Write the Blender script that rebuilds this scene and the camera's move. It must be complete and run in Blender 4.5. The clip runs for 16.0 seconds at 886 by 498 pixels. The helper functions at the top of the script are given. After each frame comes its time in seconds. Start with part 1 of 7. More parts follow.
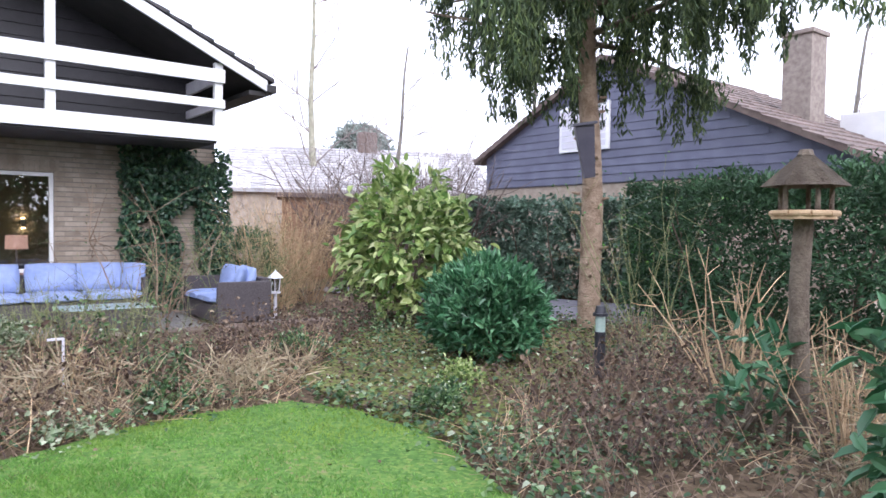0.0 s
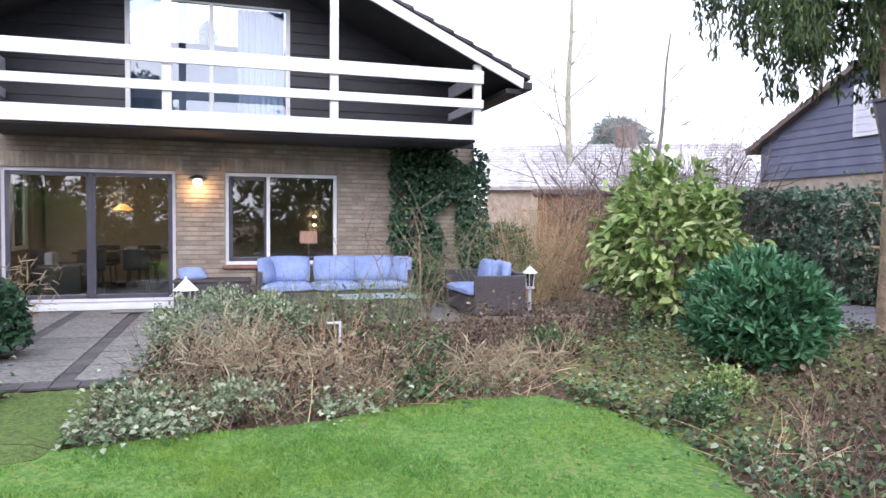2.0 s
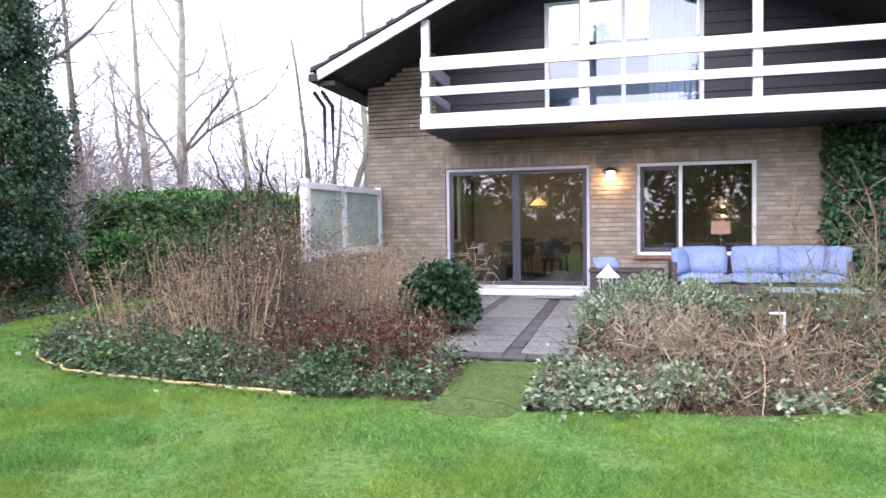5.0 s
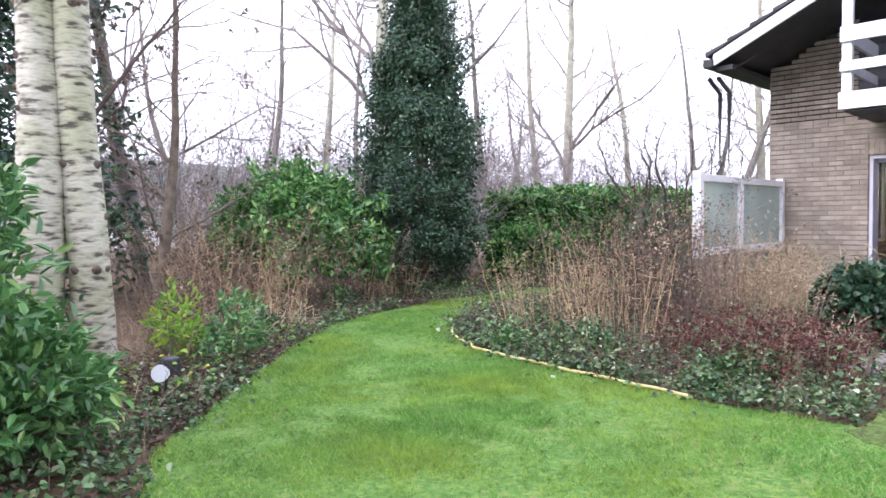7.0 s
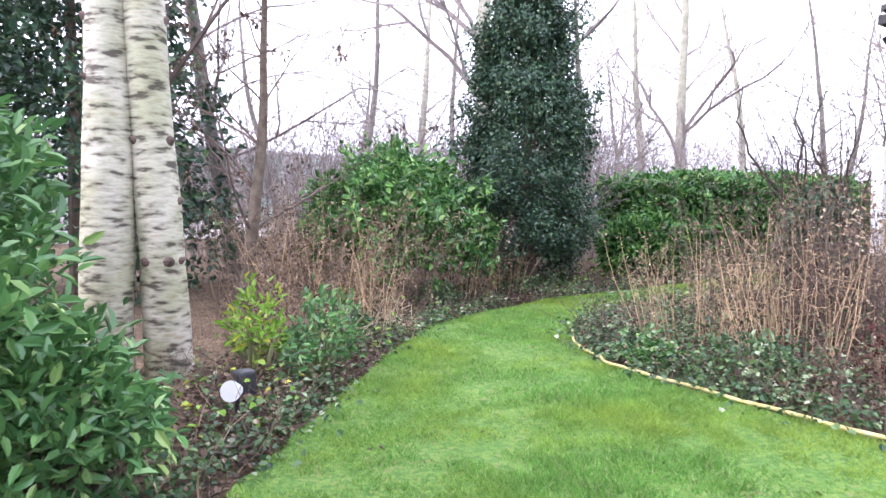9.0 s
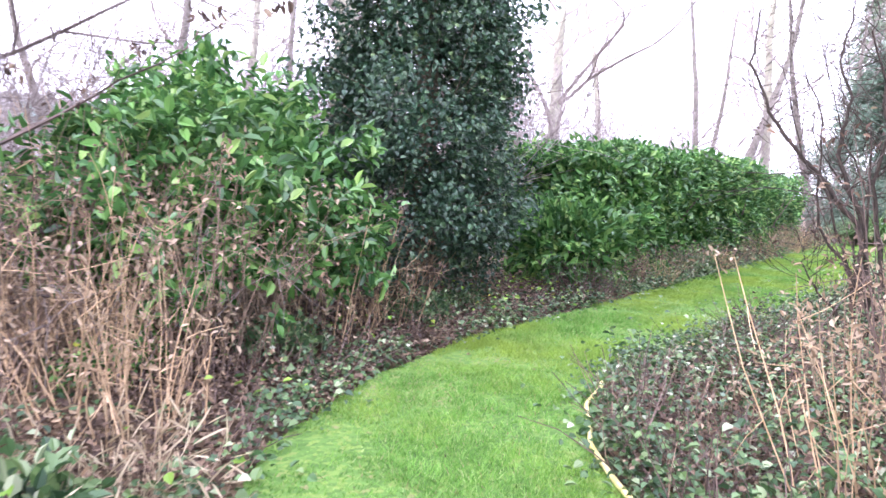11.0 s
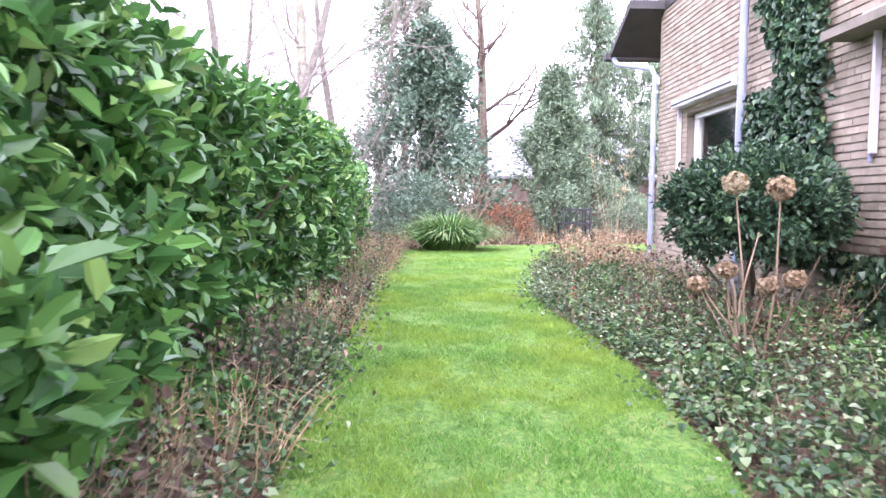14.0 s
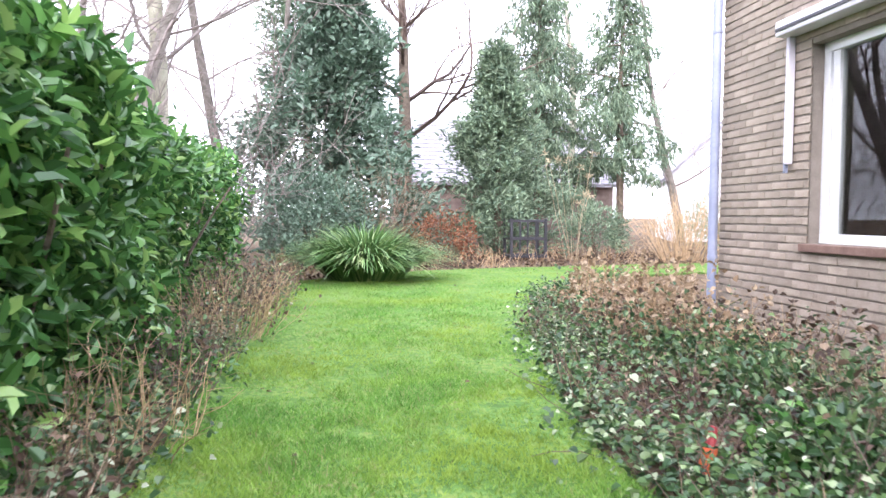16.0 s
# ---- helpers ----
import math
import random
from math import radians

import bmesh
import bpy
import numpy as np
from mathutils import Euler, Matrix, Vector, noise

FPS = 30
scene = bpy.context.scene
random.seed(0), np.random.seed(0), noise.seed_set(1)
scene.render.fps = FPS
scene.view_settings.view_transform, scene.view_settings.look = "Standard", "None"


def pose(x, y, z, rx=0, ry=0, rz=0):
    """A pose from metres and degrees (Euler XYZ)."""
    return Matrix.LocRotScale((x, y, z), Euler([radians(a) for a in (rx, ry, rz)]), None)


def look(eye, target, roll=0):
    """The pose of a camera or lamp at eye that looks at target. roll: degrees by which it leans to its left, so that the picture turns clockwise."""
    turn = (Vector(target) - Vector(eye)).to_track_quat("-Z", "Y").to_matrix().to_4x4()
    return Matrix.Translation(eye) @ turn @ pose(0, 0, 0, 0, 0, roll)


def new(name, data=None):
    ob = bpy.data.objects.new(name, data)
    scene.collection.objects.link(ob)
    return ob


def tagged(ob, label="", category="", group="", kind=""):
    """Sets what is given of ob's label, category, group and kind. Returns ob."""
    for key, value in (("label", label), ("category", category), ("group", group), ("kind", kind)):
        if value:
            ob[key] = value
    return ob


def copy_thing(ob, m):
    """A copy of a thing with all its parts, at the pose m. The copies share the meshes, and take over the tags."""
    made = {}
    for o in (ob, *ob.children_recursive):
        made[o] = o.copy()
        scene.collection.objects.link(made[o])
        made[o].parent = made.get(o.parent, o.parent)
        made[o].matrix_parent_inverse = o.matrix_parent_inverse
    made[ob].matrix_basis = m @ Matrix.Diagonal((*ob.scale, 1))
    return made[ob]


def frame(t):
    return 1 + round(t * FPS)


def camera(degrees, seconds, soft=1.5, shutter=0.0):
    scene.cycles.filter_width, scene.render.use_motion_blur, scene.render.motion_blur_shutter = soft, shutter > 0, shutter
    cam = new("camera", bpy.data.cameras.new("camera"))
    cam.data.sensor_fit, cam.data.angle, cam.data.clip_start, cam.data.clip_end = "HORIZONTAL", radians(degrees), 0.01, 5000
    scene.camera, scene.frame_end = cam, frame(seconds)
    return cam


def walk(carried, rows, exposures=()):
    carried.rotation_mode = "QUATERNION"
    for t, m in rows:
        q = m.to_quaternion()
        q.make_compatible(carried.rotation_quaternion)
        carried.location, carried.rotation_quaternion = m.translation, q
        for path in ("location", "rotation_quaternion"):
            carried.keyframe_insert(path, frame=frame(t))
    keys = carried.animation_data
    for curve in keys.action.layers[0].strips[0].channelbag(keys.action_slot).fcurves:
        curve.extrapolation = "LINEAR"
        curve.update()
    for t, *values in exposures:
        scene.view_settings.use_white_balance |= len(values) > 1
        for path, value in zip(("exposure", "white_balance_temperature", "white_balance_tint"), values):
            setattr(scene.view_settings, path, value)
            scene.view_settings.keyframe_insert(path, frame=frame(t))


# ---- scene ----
cam = camera(65.0, 16.0, shutter=0.15)
EXPO = [(0,1.22,5950,18),(3,1.15,5950,18),(5.5,1.42,6000,21),(8,1.6,6000,21),(10.5,2.18,5900,31),(12.5,2.46,6050,29),(14,2.46,6050,31),(16,2.1,6200,21)]
PATH = [
    (0, (0.13, -2.403, 1.491), (1.347, -0.817, 1.427), 0.8),
    (0.5, (0.146, -2.37, 1.502), (1.205, -0.675, 1.428), 0.6),
    (1, (0.217, -2.326, 1.452), (1.109, -0.537, 1.384), 0.5),
    (1.5, (0.248, -2.302, 1.437), (0.977, -0.441, 1.366), 0.4),
    (2, (0.22, -2.307, 1.451), (0.79, -0.392, 1.373), 0.5),
    (2.5, (0.186, -2.307, 1.454), (0.588, -0.35, 1.369), 0.4),
    (3, (0.12, -2.311, 1.449), (0.344, -0.326, 1.358), 0.2),
    (5.3, (-0.213, -2.248, 1.329), (-0.854, -0.355, 1.251), -0.7),
    (5.5, (-0.229, -2.243, 1.33), (-0.972, -0.388, 1.25), -0.6),
    (6, (-0.269, -2.239, 1.322), (-1.256, -0.501, 1.242), -0.7),
    (6.5, (-0.309, -2.25, 1.324), (-1.527, -0.666, 1.244), -0.6),
    (7, (-0.363, -2.247, 1.32), (-1.771, -0.828, 1.239), -0.6),
    (7.5, (-0.376, -2.259, 1.327), (-1.905, -0.972, 1.244), -0.6),
    (8, (-0.412, -2.239, 1.325), (-1.988, -1.01, 1.234), -0.5),
    (8.2, (-0.492, -2.19, 1.312), (-2.075, -0.971, 1.212), -0.4),
    (10.3, (-3.663, -0.054, 1.287), (-5.177, 1.24, 1.106), 1.4),
    (10.5, (-4.007, 0.203, 1.287), (-5.456, 1.569, 1.106), 1.7),
    (11, (-4.857, 0.848, 1.278), (-6.088, 2.415, 1.105), 1.9),
    (11.5, (-5.582, 1.667, 1.275), (-6.515, 3.429, 1.12), 2.2),
    (12, (-6.186, 2.659, 1.292), (-6.789, 4.56, 1.141), 2.1),
    (12.5, (-6.824, 3.931, 1.265), (-7.217, 5.886, 1.106), 1.9),
    (13, (-7.237, 5.183, 1.201), (-7.424, 7.169, 1.054), 1.4),
    (13.5, (-7.544, 6.429, 1.133), (-7.604, 8.423, 1.0), 1.0),
    (14, (-7.687, 7.7, 1.139), (-7.663, 9.695, 1.009), 0.6),
    (14.5, (-7.699, 9.054, 1.15), (-7.586, 11.047, 1.028), 0.4),
    (15, (-7.688, 10.346, 1.163), (-7.524, 12.335, 1.048), 0.3),
    (15.5, (-7.632, 11.638, 1.121), (-7.43, 13.625, 1.017), 0.3),
    (16, (-7.639, 12.891, 1.097), (-7.369, 14.871, 1.003), 0.4),
]
walk(cam, [(t, look(eye, target, roll)) for t, eye, target, roll in PATH],
     exposures=EXPO)

# ---- world, sun, exposure ----
world = bpy.data.worlds.new("overcast_sky")
scene.world = world
world.use_nodes = True
wt = world.node_tree
wt.nodes.clear()
sky = wt.nodes.new("ShaderNodeTexSky")
sky.sky_type = "NISHITA"
sky.sun_disc = False
sky.sun_elevation = radians(32)
sky.sun_rotation = radians(200)
sky.dust_density = 4.0
pale = wt.nodes.new("ShaderNodeMix")
pale.data_type = "RGBA"
pale.inputs[0].default_value = 0.88
pale.inputs[7].default_value = (9.3, 9.75, 10.5, 1)
back = wt.nodes.new("ShaderNodeBackground")
back.inputs[1].default_value = 0.12
wout = wt.nodes.new("ShaderNodeOutputWorld")
wt.links.new(sky.outputs[0], pale.inputs[6])
wt.links.new(pale.outputs[2], back.inputs[0])
wt.links.new(back.outputs[0], wout.inputs[0])
sun = new("sun", bpy.data.lights.new("sun", "SUN"))
sun.data.energy = 0.9
sun.data.angle = radians(40)
sun.data.color = (1.0, 0.985, 0.96)
sun.matrix_world = look((-6, -14, 12), (0, 6, 0))


# ---- materials ----
def ramp(nt, stops):
    r = nt.nodes.new("ShaderNodeValToRGB")
    els = r.color_ramp.elements
    while len(els) < len(stops):
        els.new(0.5)
    for e, (p, c) in zip(els, stops):
        e.position, e.color = p, (*c, 1)
    return r


def base_mat(name):
    m = bpy.data.materials.new(name)
    m.use_nodes = True
    nt = m.node_tree
    return m, nt, nt.nodes["Principled BSDF"]


def surf(name, c1, c2, scale=6.0, rough=0.8, bump=0.3, fine=60.0, metal=0.0, piece="", spread=0.25, depth=0.01, spec=0.5):
    """Two-scale noise between two colours, with fine relief; pieces vary in brightness."""
    m, nt, b = base_mat(name)
    co = nt.nodes.new("ShaderNodeTexCoord")
    n1 = nt.nodes.new("ShaderNodeTexNoise")
    n1.inputs["Scale"].default_value, n1.inputs["Detail"].default_value = scale, 6
    n2 = nt.nodes.new("ShaderNodeTexNoise")
    n2.inputs["Scale"].default_value, n2.inputs["Detail"].default_value = fine, 5
    for n in (n1, n2):
        nt.links.new(co.outputs["Object"], n.inputs["Vector"])
    r = ramp(nt, [(0.3, c1), (0.7, c2)])
    add = nt.nodes.new("ShaderNodeMath")
    add.operation = "MULTIPLY_ADD"
    add.inputs[1].default_value = 0.35
    nt.links.new(n2.outputs[0], add.inputs[0])
    sub = nt.nodes.new("ShaderNodeMath")
    sub.operation = "SUBTRACT"
    sub.inputs[1].default_value = 0.175
    nt.links.new(n1.outputs[0], sub.inputs[0])
    nt.links.new(sub.outputs[0], add.inputs[2])
    nt.links.new(add.outputs[0], r.inputs[0])
    last = r.outputs[0]
    if piece:
        hsv = nt.nodes.new("ShaderNodeHueSaturation")
        if piece == "object":
            src = nt.nodes.new("ShaderNodeObjectInfo").outputs["Random"]
        else:
            src = nt.nodes.new("ShaderNodeNewGeometry").outputs["Random Per Island"]
        mr = nt.nodes.new("ShaderNodeMapRange")
        mr.inputs[3].default_value, mr.inputs[4].default_value = 1 - spread, 1 + spread
        nt.links.new(src, mr.inputs[0])
        nt.links.new(mr.outputs[0], hsv.inputs["Value"])
        nt.links.new(last, hsv.inputs["Color"])
        last = hsv.outputs[0]
    nt.links.new(last, b.inputs["Base Color"])
    b.inputs["Roughness"].default_value = rough
    b.inputs["Metallic"].default_value = metal
    b.inputs["Specular IOR Level"].default_value = spec
    if bump:
        bp = nt.nodes.new("ShaderNodeBump")
        bp.inputs["Strength"].default_value, bp.inputs["Distance"].default_value = bump, depth
        nt.links.new(n2.outputs[0], bp.inputs["Height"])
        nt.links.new(bp.outputs[0], b.inputs["Normal"])
    return m


def leaf_mat(name, stops, rough=0.4, clear=0.25, spec=0.5):
    """Each leaf takes its own colour from the ramp; a little light passes through."""
    m, nt, b = base_mat(name)
    g = nt.nodes.new("ShaderNodeNewGeometry")
    r = ramp(nt, stops)
    nt.links.new(g.outputs["Random Per Island"], r.inputs[0])
    co = nt.nodes.new("ShaderNodeTexCoord")
    n = nt.nodes.new("ShaderNodeTexNoise")
    n.inputs["Scale"].default_value = 1.7
    nt.links.new(co.outputs["Object"], n.inputs["Vector"])
    mr = nt.nodes.new("ShaderNodeMapRange")
    mr.inputs[1].default_value, mr.inputs[2].default_value = 0.3, 0.7
    mr.inputs[3].default_value, mr.inputs[4].default_value = 0.72, 1.25
    nt.links.new(n.outputs[0], mr.inputs[0])
    hsv = nt.nodes.new("ShaderNodeHueSaturation")
    nt.links.new(mr.outputs[0], hsv.inputs["Value"])
    nt.links.new(r.outputs[0], hsv.inputs["Color"])
    nt.links.new(hsv.outputs[0], b.inputs["Base Color"])
    b.inputs["Roughness"].default_value = rough
    b.inputs["Specular IOR Level"].default_value = spec
    tr = nt.nodes.new("ShaderNodeBsdfTranslucent")
    nt.links.new(hsv.outputs[0], tr.inputs[0])
    mix = nt.nodes.new("ShaderNodeMixShader")
    mix.inputs[0].default_value = clear
    out = nt.nodes["Material Output"]
    nt.links.new(b.outputs[0], mix.inputs[1])
    nt.links.new(tr.outputs[0], mix.inputs[2])
    nt.links.new(mix.outputs[0], out.inputs[0])
    return m


def glass_mat(name, tint=(1, 1, 1), mirror=0.12):
    m, nt, b = base_mat(name)
    nt.nodes.remove(b)
    tr = nt.nodes.new("ShaderNodeBsdfTransparent")
    tr.inputs[0].default_value = (*tint, 1)
    gl = nt.nodes.new("ShaderNodeBsdfGlossy")
    gl.inputs["Roughness"].default_value = 0.01
    lw = nt.nodes.new("ShaderNodeFresnel")
    lw.inputs[0].default_value = 1.5
    ad = nt.nodes.new("ShaderNodeMath")
    ad.operation = "ADD"
    ad.inputs[1].default_value = mirror
    nt.links.new(lw.outputs[0], ad.inputs[0])
    mix = nt.nodes.new("ShaderNodeMixShader")
    nt.links.new(ad.outputs[0], mix.inputs[0])
    nt.links.new(tr.outputs[0], mix.inputs[1])
    nt.links.new(gl.outputs[0], mix.inputs[2])
    nt.links.new(mix.outputs[0], nt.nodes["Material Output"].inputs[0])
    return m


def glow_mat(name, col, strength):
    m, nt, b = base_mat(name)
    b.inputs["Base Color"].default_value = (*col, 1)
    b.inputs["Emission Color"].default_value = (*col, 1)
    b.inputs["Emission Strength"].default_value = strength
    return m


def ground_mat(name, stops, scale, fine, bump):
    m, nt, b = base_mat(name)
    co = nt.nodes.new("ShaderNodeTexCoord")
    n1 = nt.nodes.new("ShaderNodeTexNoise")
    n1.inputs["Scale"].default_value, n1.inputs["Detail"].default_value = scale, 8
    v = nt.nodes.new("ShaderNodeTexVoronoi")
    v.inputs["Scale"].default_value = fine
    n3 = nt.nodes.new("ShaderNodeTexNoise")
    n3.inputs["Scale"].default_value, n3.inputs["Detail"].default_value = fine, 4
    for n in (n1, v, n3):
        nt.links.new(co.outputs["Object"], n.inputs["Vector"])
    mx = nt.nodes.new("ShaderNodeMix")
    mx.inputs[0].default_value = 0.5
    nt.links.new(n1.outputs[0], mx.inputs[2])
    nt.links.new(v.outputs["Color"], mx.inputs[3])
    r = ramp(nt, stops)
    nt.links.new(mx.outputs[0], r.inputs[0])
    nt.links.new(r.outputs[0], b.inputs["Base Color"])
    b.inputs["Roughness"].default_value = 0.95
    b.inputs["Specular IOR Level"].default_value = 0.12
    bp = nt.nodes.new("ShaderNodeBump")
    bp.inputs["Strength"].default_value, bp.inputs["Distance"].default_value = bump, 0.03
    nt.links.new(n3.outputs[0], bp.inputs["Height"])
    nt.links.new(bp.outputs[0], b.inputs["Normal"])
    return m


M = {}
M["soil"] = ground_mat("leaf_litter_soil", [(0.25, (0.052, 0.037, 0.025)), (0.5, (0.115, 0.081, 0.052)), (0.75, (0.230, 0.167, 0.109))], 1.5, 22, 0.8)
M["lawn"] = ground_mat("moss_and_turf", [(0.3, (0.068, 0.140, 0.034)), (0.5, (0.105, 0.205, 0.048)), (0.66, (0.165, 0.245, 0.060)), (0.8, (0.22, 0.185, 0.105))], 1.1, 34, 0.6)
M["worn"] = ground_mat("worn_muddy_turf", [(0.3, (0.070, 0.085, 0.032)), (0.5, (0.100, 0.140, 0.044)), (0.7, (0.125, 0.19, 0.050)), (0.85, (0.17, 0.15, 0.09))], 2.4, 40, 0.7)
M["moss"] = ground_mat("moss_over_soil", [(0.3, (0.085, 0.065, 0.038)), (0.48, (0.13, 0.12, 0.05)), (0.62, (0.15, 0.19, 0.05)), (0.8, (0.24, 0.20, 0.11))], 1.6, 26, 0.8)


def grass_mat():
    m, nt, b = base_mat("grass_blade")
    g = nt.nodes.new("ShaderNodeNewGeometry")
    r = ramp(nt, [(0.0, (0.085, 0.215, 0.038)), (0.45, (0.145, 0.325, 0.056)), (0.8, (0.225, 0.43, 0.088)), (0.95, (0.36, 0.46, 0.19)), (1.0, (0.32, 0.24, 0.14))])
    nt.links.new(g.outputs["Random Per Island"], r.inputs[0])
    co = nt.nodes.new("ShaderNodeTexCoord")
    n = nt.nodes.new("ShaderNodeTexNoise")
    n.inputs["Scale"].default_value, n.inputs["Detail"].default_value = 0.8, 6
    nt.links.new(co.outputs["Object"], n.inputs["Vector"])
    n2 = nt.nodes.new("ShaderNodeTexNoise")
    n2.inputs["Scale"].default_value, n2.inputs["Detail"].default_value = 3.2, 4
    nt.links.new(co.outputs["Object"], n2.inputs["Vector"])
    f = ramp(nt, [(0.43, (0, 0, 0)), (0.64, (0.9, 0.9, 0.9))])
    nt.links.new(n.outputs[0], f.inputs[0])
    mx = nt.nodes.new("ShaderNodeMix")
    mx.data_type = "RGBA"
    mx.inputs[7].default_value = (0.265, 0.375, 0.058, 1)
    nt.links.new(f.outputs[0], mx.inputs[0])
    nt.links.new(r.outputs[0], mx.inputs[6])
    mr = nt.nodes.new("ShaderNodeMapRange")
    mr.inputs[1].default_value, mr.inputs[2].default_value = 0.3, 0.7
    mr.inputs[3].default_value, mr.inputs[4].default_value = 0.82, 1.14
    nt.links.new(n2.outputs[0], mr.inputs[0])
    hsv = nt.nodes.new("ShaderNodeHueSaturation")
    nt.links.new(mr.outputs[0], hsv.inputs["Value"])
    nt.links.new(mx.outputs[2], hsv.inputs["Color"])
    nt.links.new(hsv.outputs[0], b.inputs["Base Color"])
    b.inputs["Roughness"].default_value = 0.65
    b.inputs["Specular IOR Level"].default_value = 0.25
    tr = nt.nodes.new("ShaderNodeBsdfTranslucent")
    nt.links.new(hsv.outputs[0], tr.inputs[0])
    mix = nt.nodes.new("ShaderNodeMixShader")
    mix.inputs[0].default_value = 0.38
    nt.links.new(b.outputs[0], mix.inputs[1])
    nt.links.new(tr.outputs[0], mix.inputs[2])
    nt.links.new(mix.outputs[0], nt.nodes["Material Output"].inputs[0])
    return m


M["grass"] = grass_mat()
M["brick"] = surf("buff_brick", (0.285, 0.230, 0.182), (0.405, 0.340, 0.280), 5, 0.9, 0.5, 55, piece="island", spread=0.17)
M["brick_piece"] = surf("buff_brick_piece", (0.285, 0.230, 0.182), (0.405, 0.340, 0.280), 5, 0.9, 0.5, 55, piece="object", spread=0.17)
M["mortar"] = surf("grey_mortar", (0.20, 0.17, 0.142), (0.27, 0.235, 0.20), 9, 0.95, 0.5, 80)
M["clad"] = surf("dark_stained_boards", (0.018, 0.017, 0.022), (0.032, 0.030, 0.038), 3, 0.55, 0.25, 40, piece="object", spread=0.15)
M["white"] = surf("white_paint", (0.74, 0.74, 0.76), (0.84, 0.84, 0.85), 3, 0.4, 0.08, 40)
M["frame_white"] = surf("greyed_white_frame", (0.60, 0.58, 0.66), (0.72, 0.70, 0.76), 3, 0.4, 0.08, 40)
M["frame_dark"] = surf("anthracite_frame", (0.055, 0.052, 0.075), (0.08, 0.076, 0.10), 3, 0.4, 0.08, 40)
M["tile"] = surf("dark_roof_tile", (0.035, 0.033, 0.036), (0.065, 0.06, 0.062), 4, 0.7, 0.4, 40, piece="island", spread=0.3)
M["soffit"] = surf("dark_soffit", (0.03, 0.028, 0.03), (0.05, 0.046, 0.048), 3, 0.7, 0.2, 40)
M["glass"] = glass_mat("window_glass", (0.78, 0.81, 0.80), 0.12)
M["sky_glass"] = glass_mat("upper_window_glass", (0.8, 0.85, 0.92), 0.16)
M["frost"] = surf("frosted_glass", (0.30, 0.40, 0.36), (0.43, 0.52, 0.475), 2, 0.25, 0.05, 40)
M["slab"] = surf("washed_pebble_slab", (0.12, 0.112, 0.105), (0.275, 0.262, 0.245), 26, 0.85, 0.9, 120, piece="object", spread=0.12)
M["clinker"] = surf("dark_clinker", (0.065, 0.060, 0.060), (0.105, 0.096, 0.096), 12, 0.8, 0.5, 60, piece="object", spread=0.2)
M["bark"] = surf("brown_bark", (0.10, 0.075, 0.055), (0.20, 0.16, 0.12), 9, 0.9, 0.9, 45, depth=0.02)
M["bark_grey"] = surf("grey_bark", (0.120, 0.107, 0.092), (0.235, 0.212, 0.182), 7, 0.9, 0.8, 40, depth=0.02)
M["bark_green"] = surf("mossy_pale_bark", (0.263, 0.263, 0.188), (0.450, 0.425, 0.338), 5, 0.9, 0.6, 40, depth=0.02)
M["bark_red"] = surf("spruce_bark", (0.20, 0.135, 0.09), (0.39, 0.29, 0.21), 7, 0.9, 1.0, 35, depth=0.025)
M["twig"] = surf("dry_twig", (0.150, 0.102, 0.068), (0.320, 0.232, 0.168), 5, 0.85, 0.2, 60, piece="island", spread=0.35)
M["twig_tan"] = surf("tan_twig", (0.345, 0.230, 0.127), (0.540, 0.391, 0.241), 5, 0.85, 0.2, 60, piece="island", spread=0.35)
M["twig_dark"] = surf("dark_twig", (0.078, 0.055, 0.047), (0.169, 0.117, 0.098), 5, 0.85, 0.2, 60, piece="island", spread=0.35)
M["twig_grey"] = surf("grey_winter_twig", (0.185, 0.155, 0.143), (0.315, 0.270, 0.250), 5, 0.9, 0.2, 60, piece="island", spread=0.25)
M["stem_green"] = surf("green_stem", (0.14, 0.16, 0.06), (0.26, 0.27, 0.13), 5, 0.8, 0.2, 60, piece="island", spread=0.3)
M["laurel"] = leaf_mat("laurel_leaf", [(0.0, (0.034, 0.105, 0.030)), (0.5, (0.080, 0.205, 0.055)), (0.85, (0.160, 0.345, 0.085)), (1.0, (0.34, 0.52, 0.16))], 0.26, 0.22, 0.6)
M["ivy"] = leaf_mat("dark_ivy_leaf", [(0.0, (0.018, 0.050, 0.030)), (0.6, (0.044, 0.098, 0.054)), (0.95, (0.090, 0.165, 0.082)), (1.0, (0.20, 0.29, 0.12))], 0.34, 0.12, 0.5)
M["ivy_ground"] = leaf_mat("ground_ivy_leaf", [(0.0, (0.026, 0.066, 0.028)), (0.5, (0.070, 0.145, 0.052)), (0.84, (0.16, 0.25, 0.09)), (0.95, (0.31, 0.38, 0.22)), (1.0, (0.50, 0.53, 0.40))], 0.38, 0.18)
M["variegated"] = leaf_mat("variegated_leaf", [(0.0, (0.10, 0.17, 0.07)), (0.5, (0.26, 0.32, 0.18)), (1.0, (0.55, 0.56, 0.42))], 0.5, 0.2)
M["dead_leaf"] = leaf_mat("dead_leaf", [(0.0, (0.040, 0.024, 0.018)), (0.45, (0.092, 0.057, 0.039)), (0.82, (0.180, 0.118, 0.076)), (1.0, (0.38, 0.29, 0.20))], 0.75, 0.1)
M["plume"] = leaf_mat("faded_plume", [(0.0, (0.22, 0.15, 0.09)), (0.6, (0.38, 0.28, 0.18)), (1.0, (0.56, 0.45, 0.33))], 0.9, 0.3)
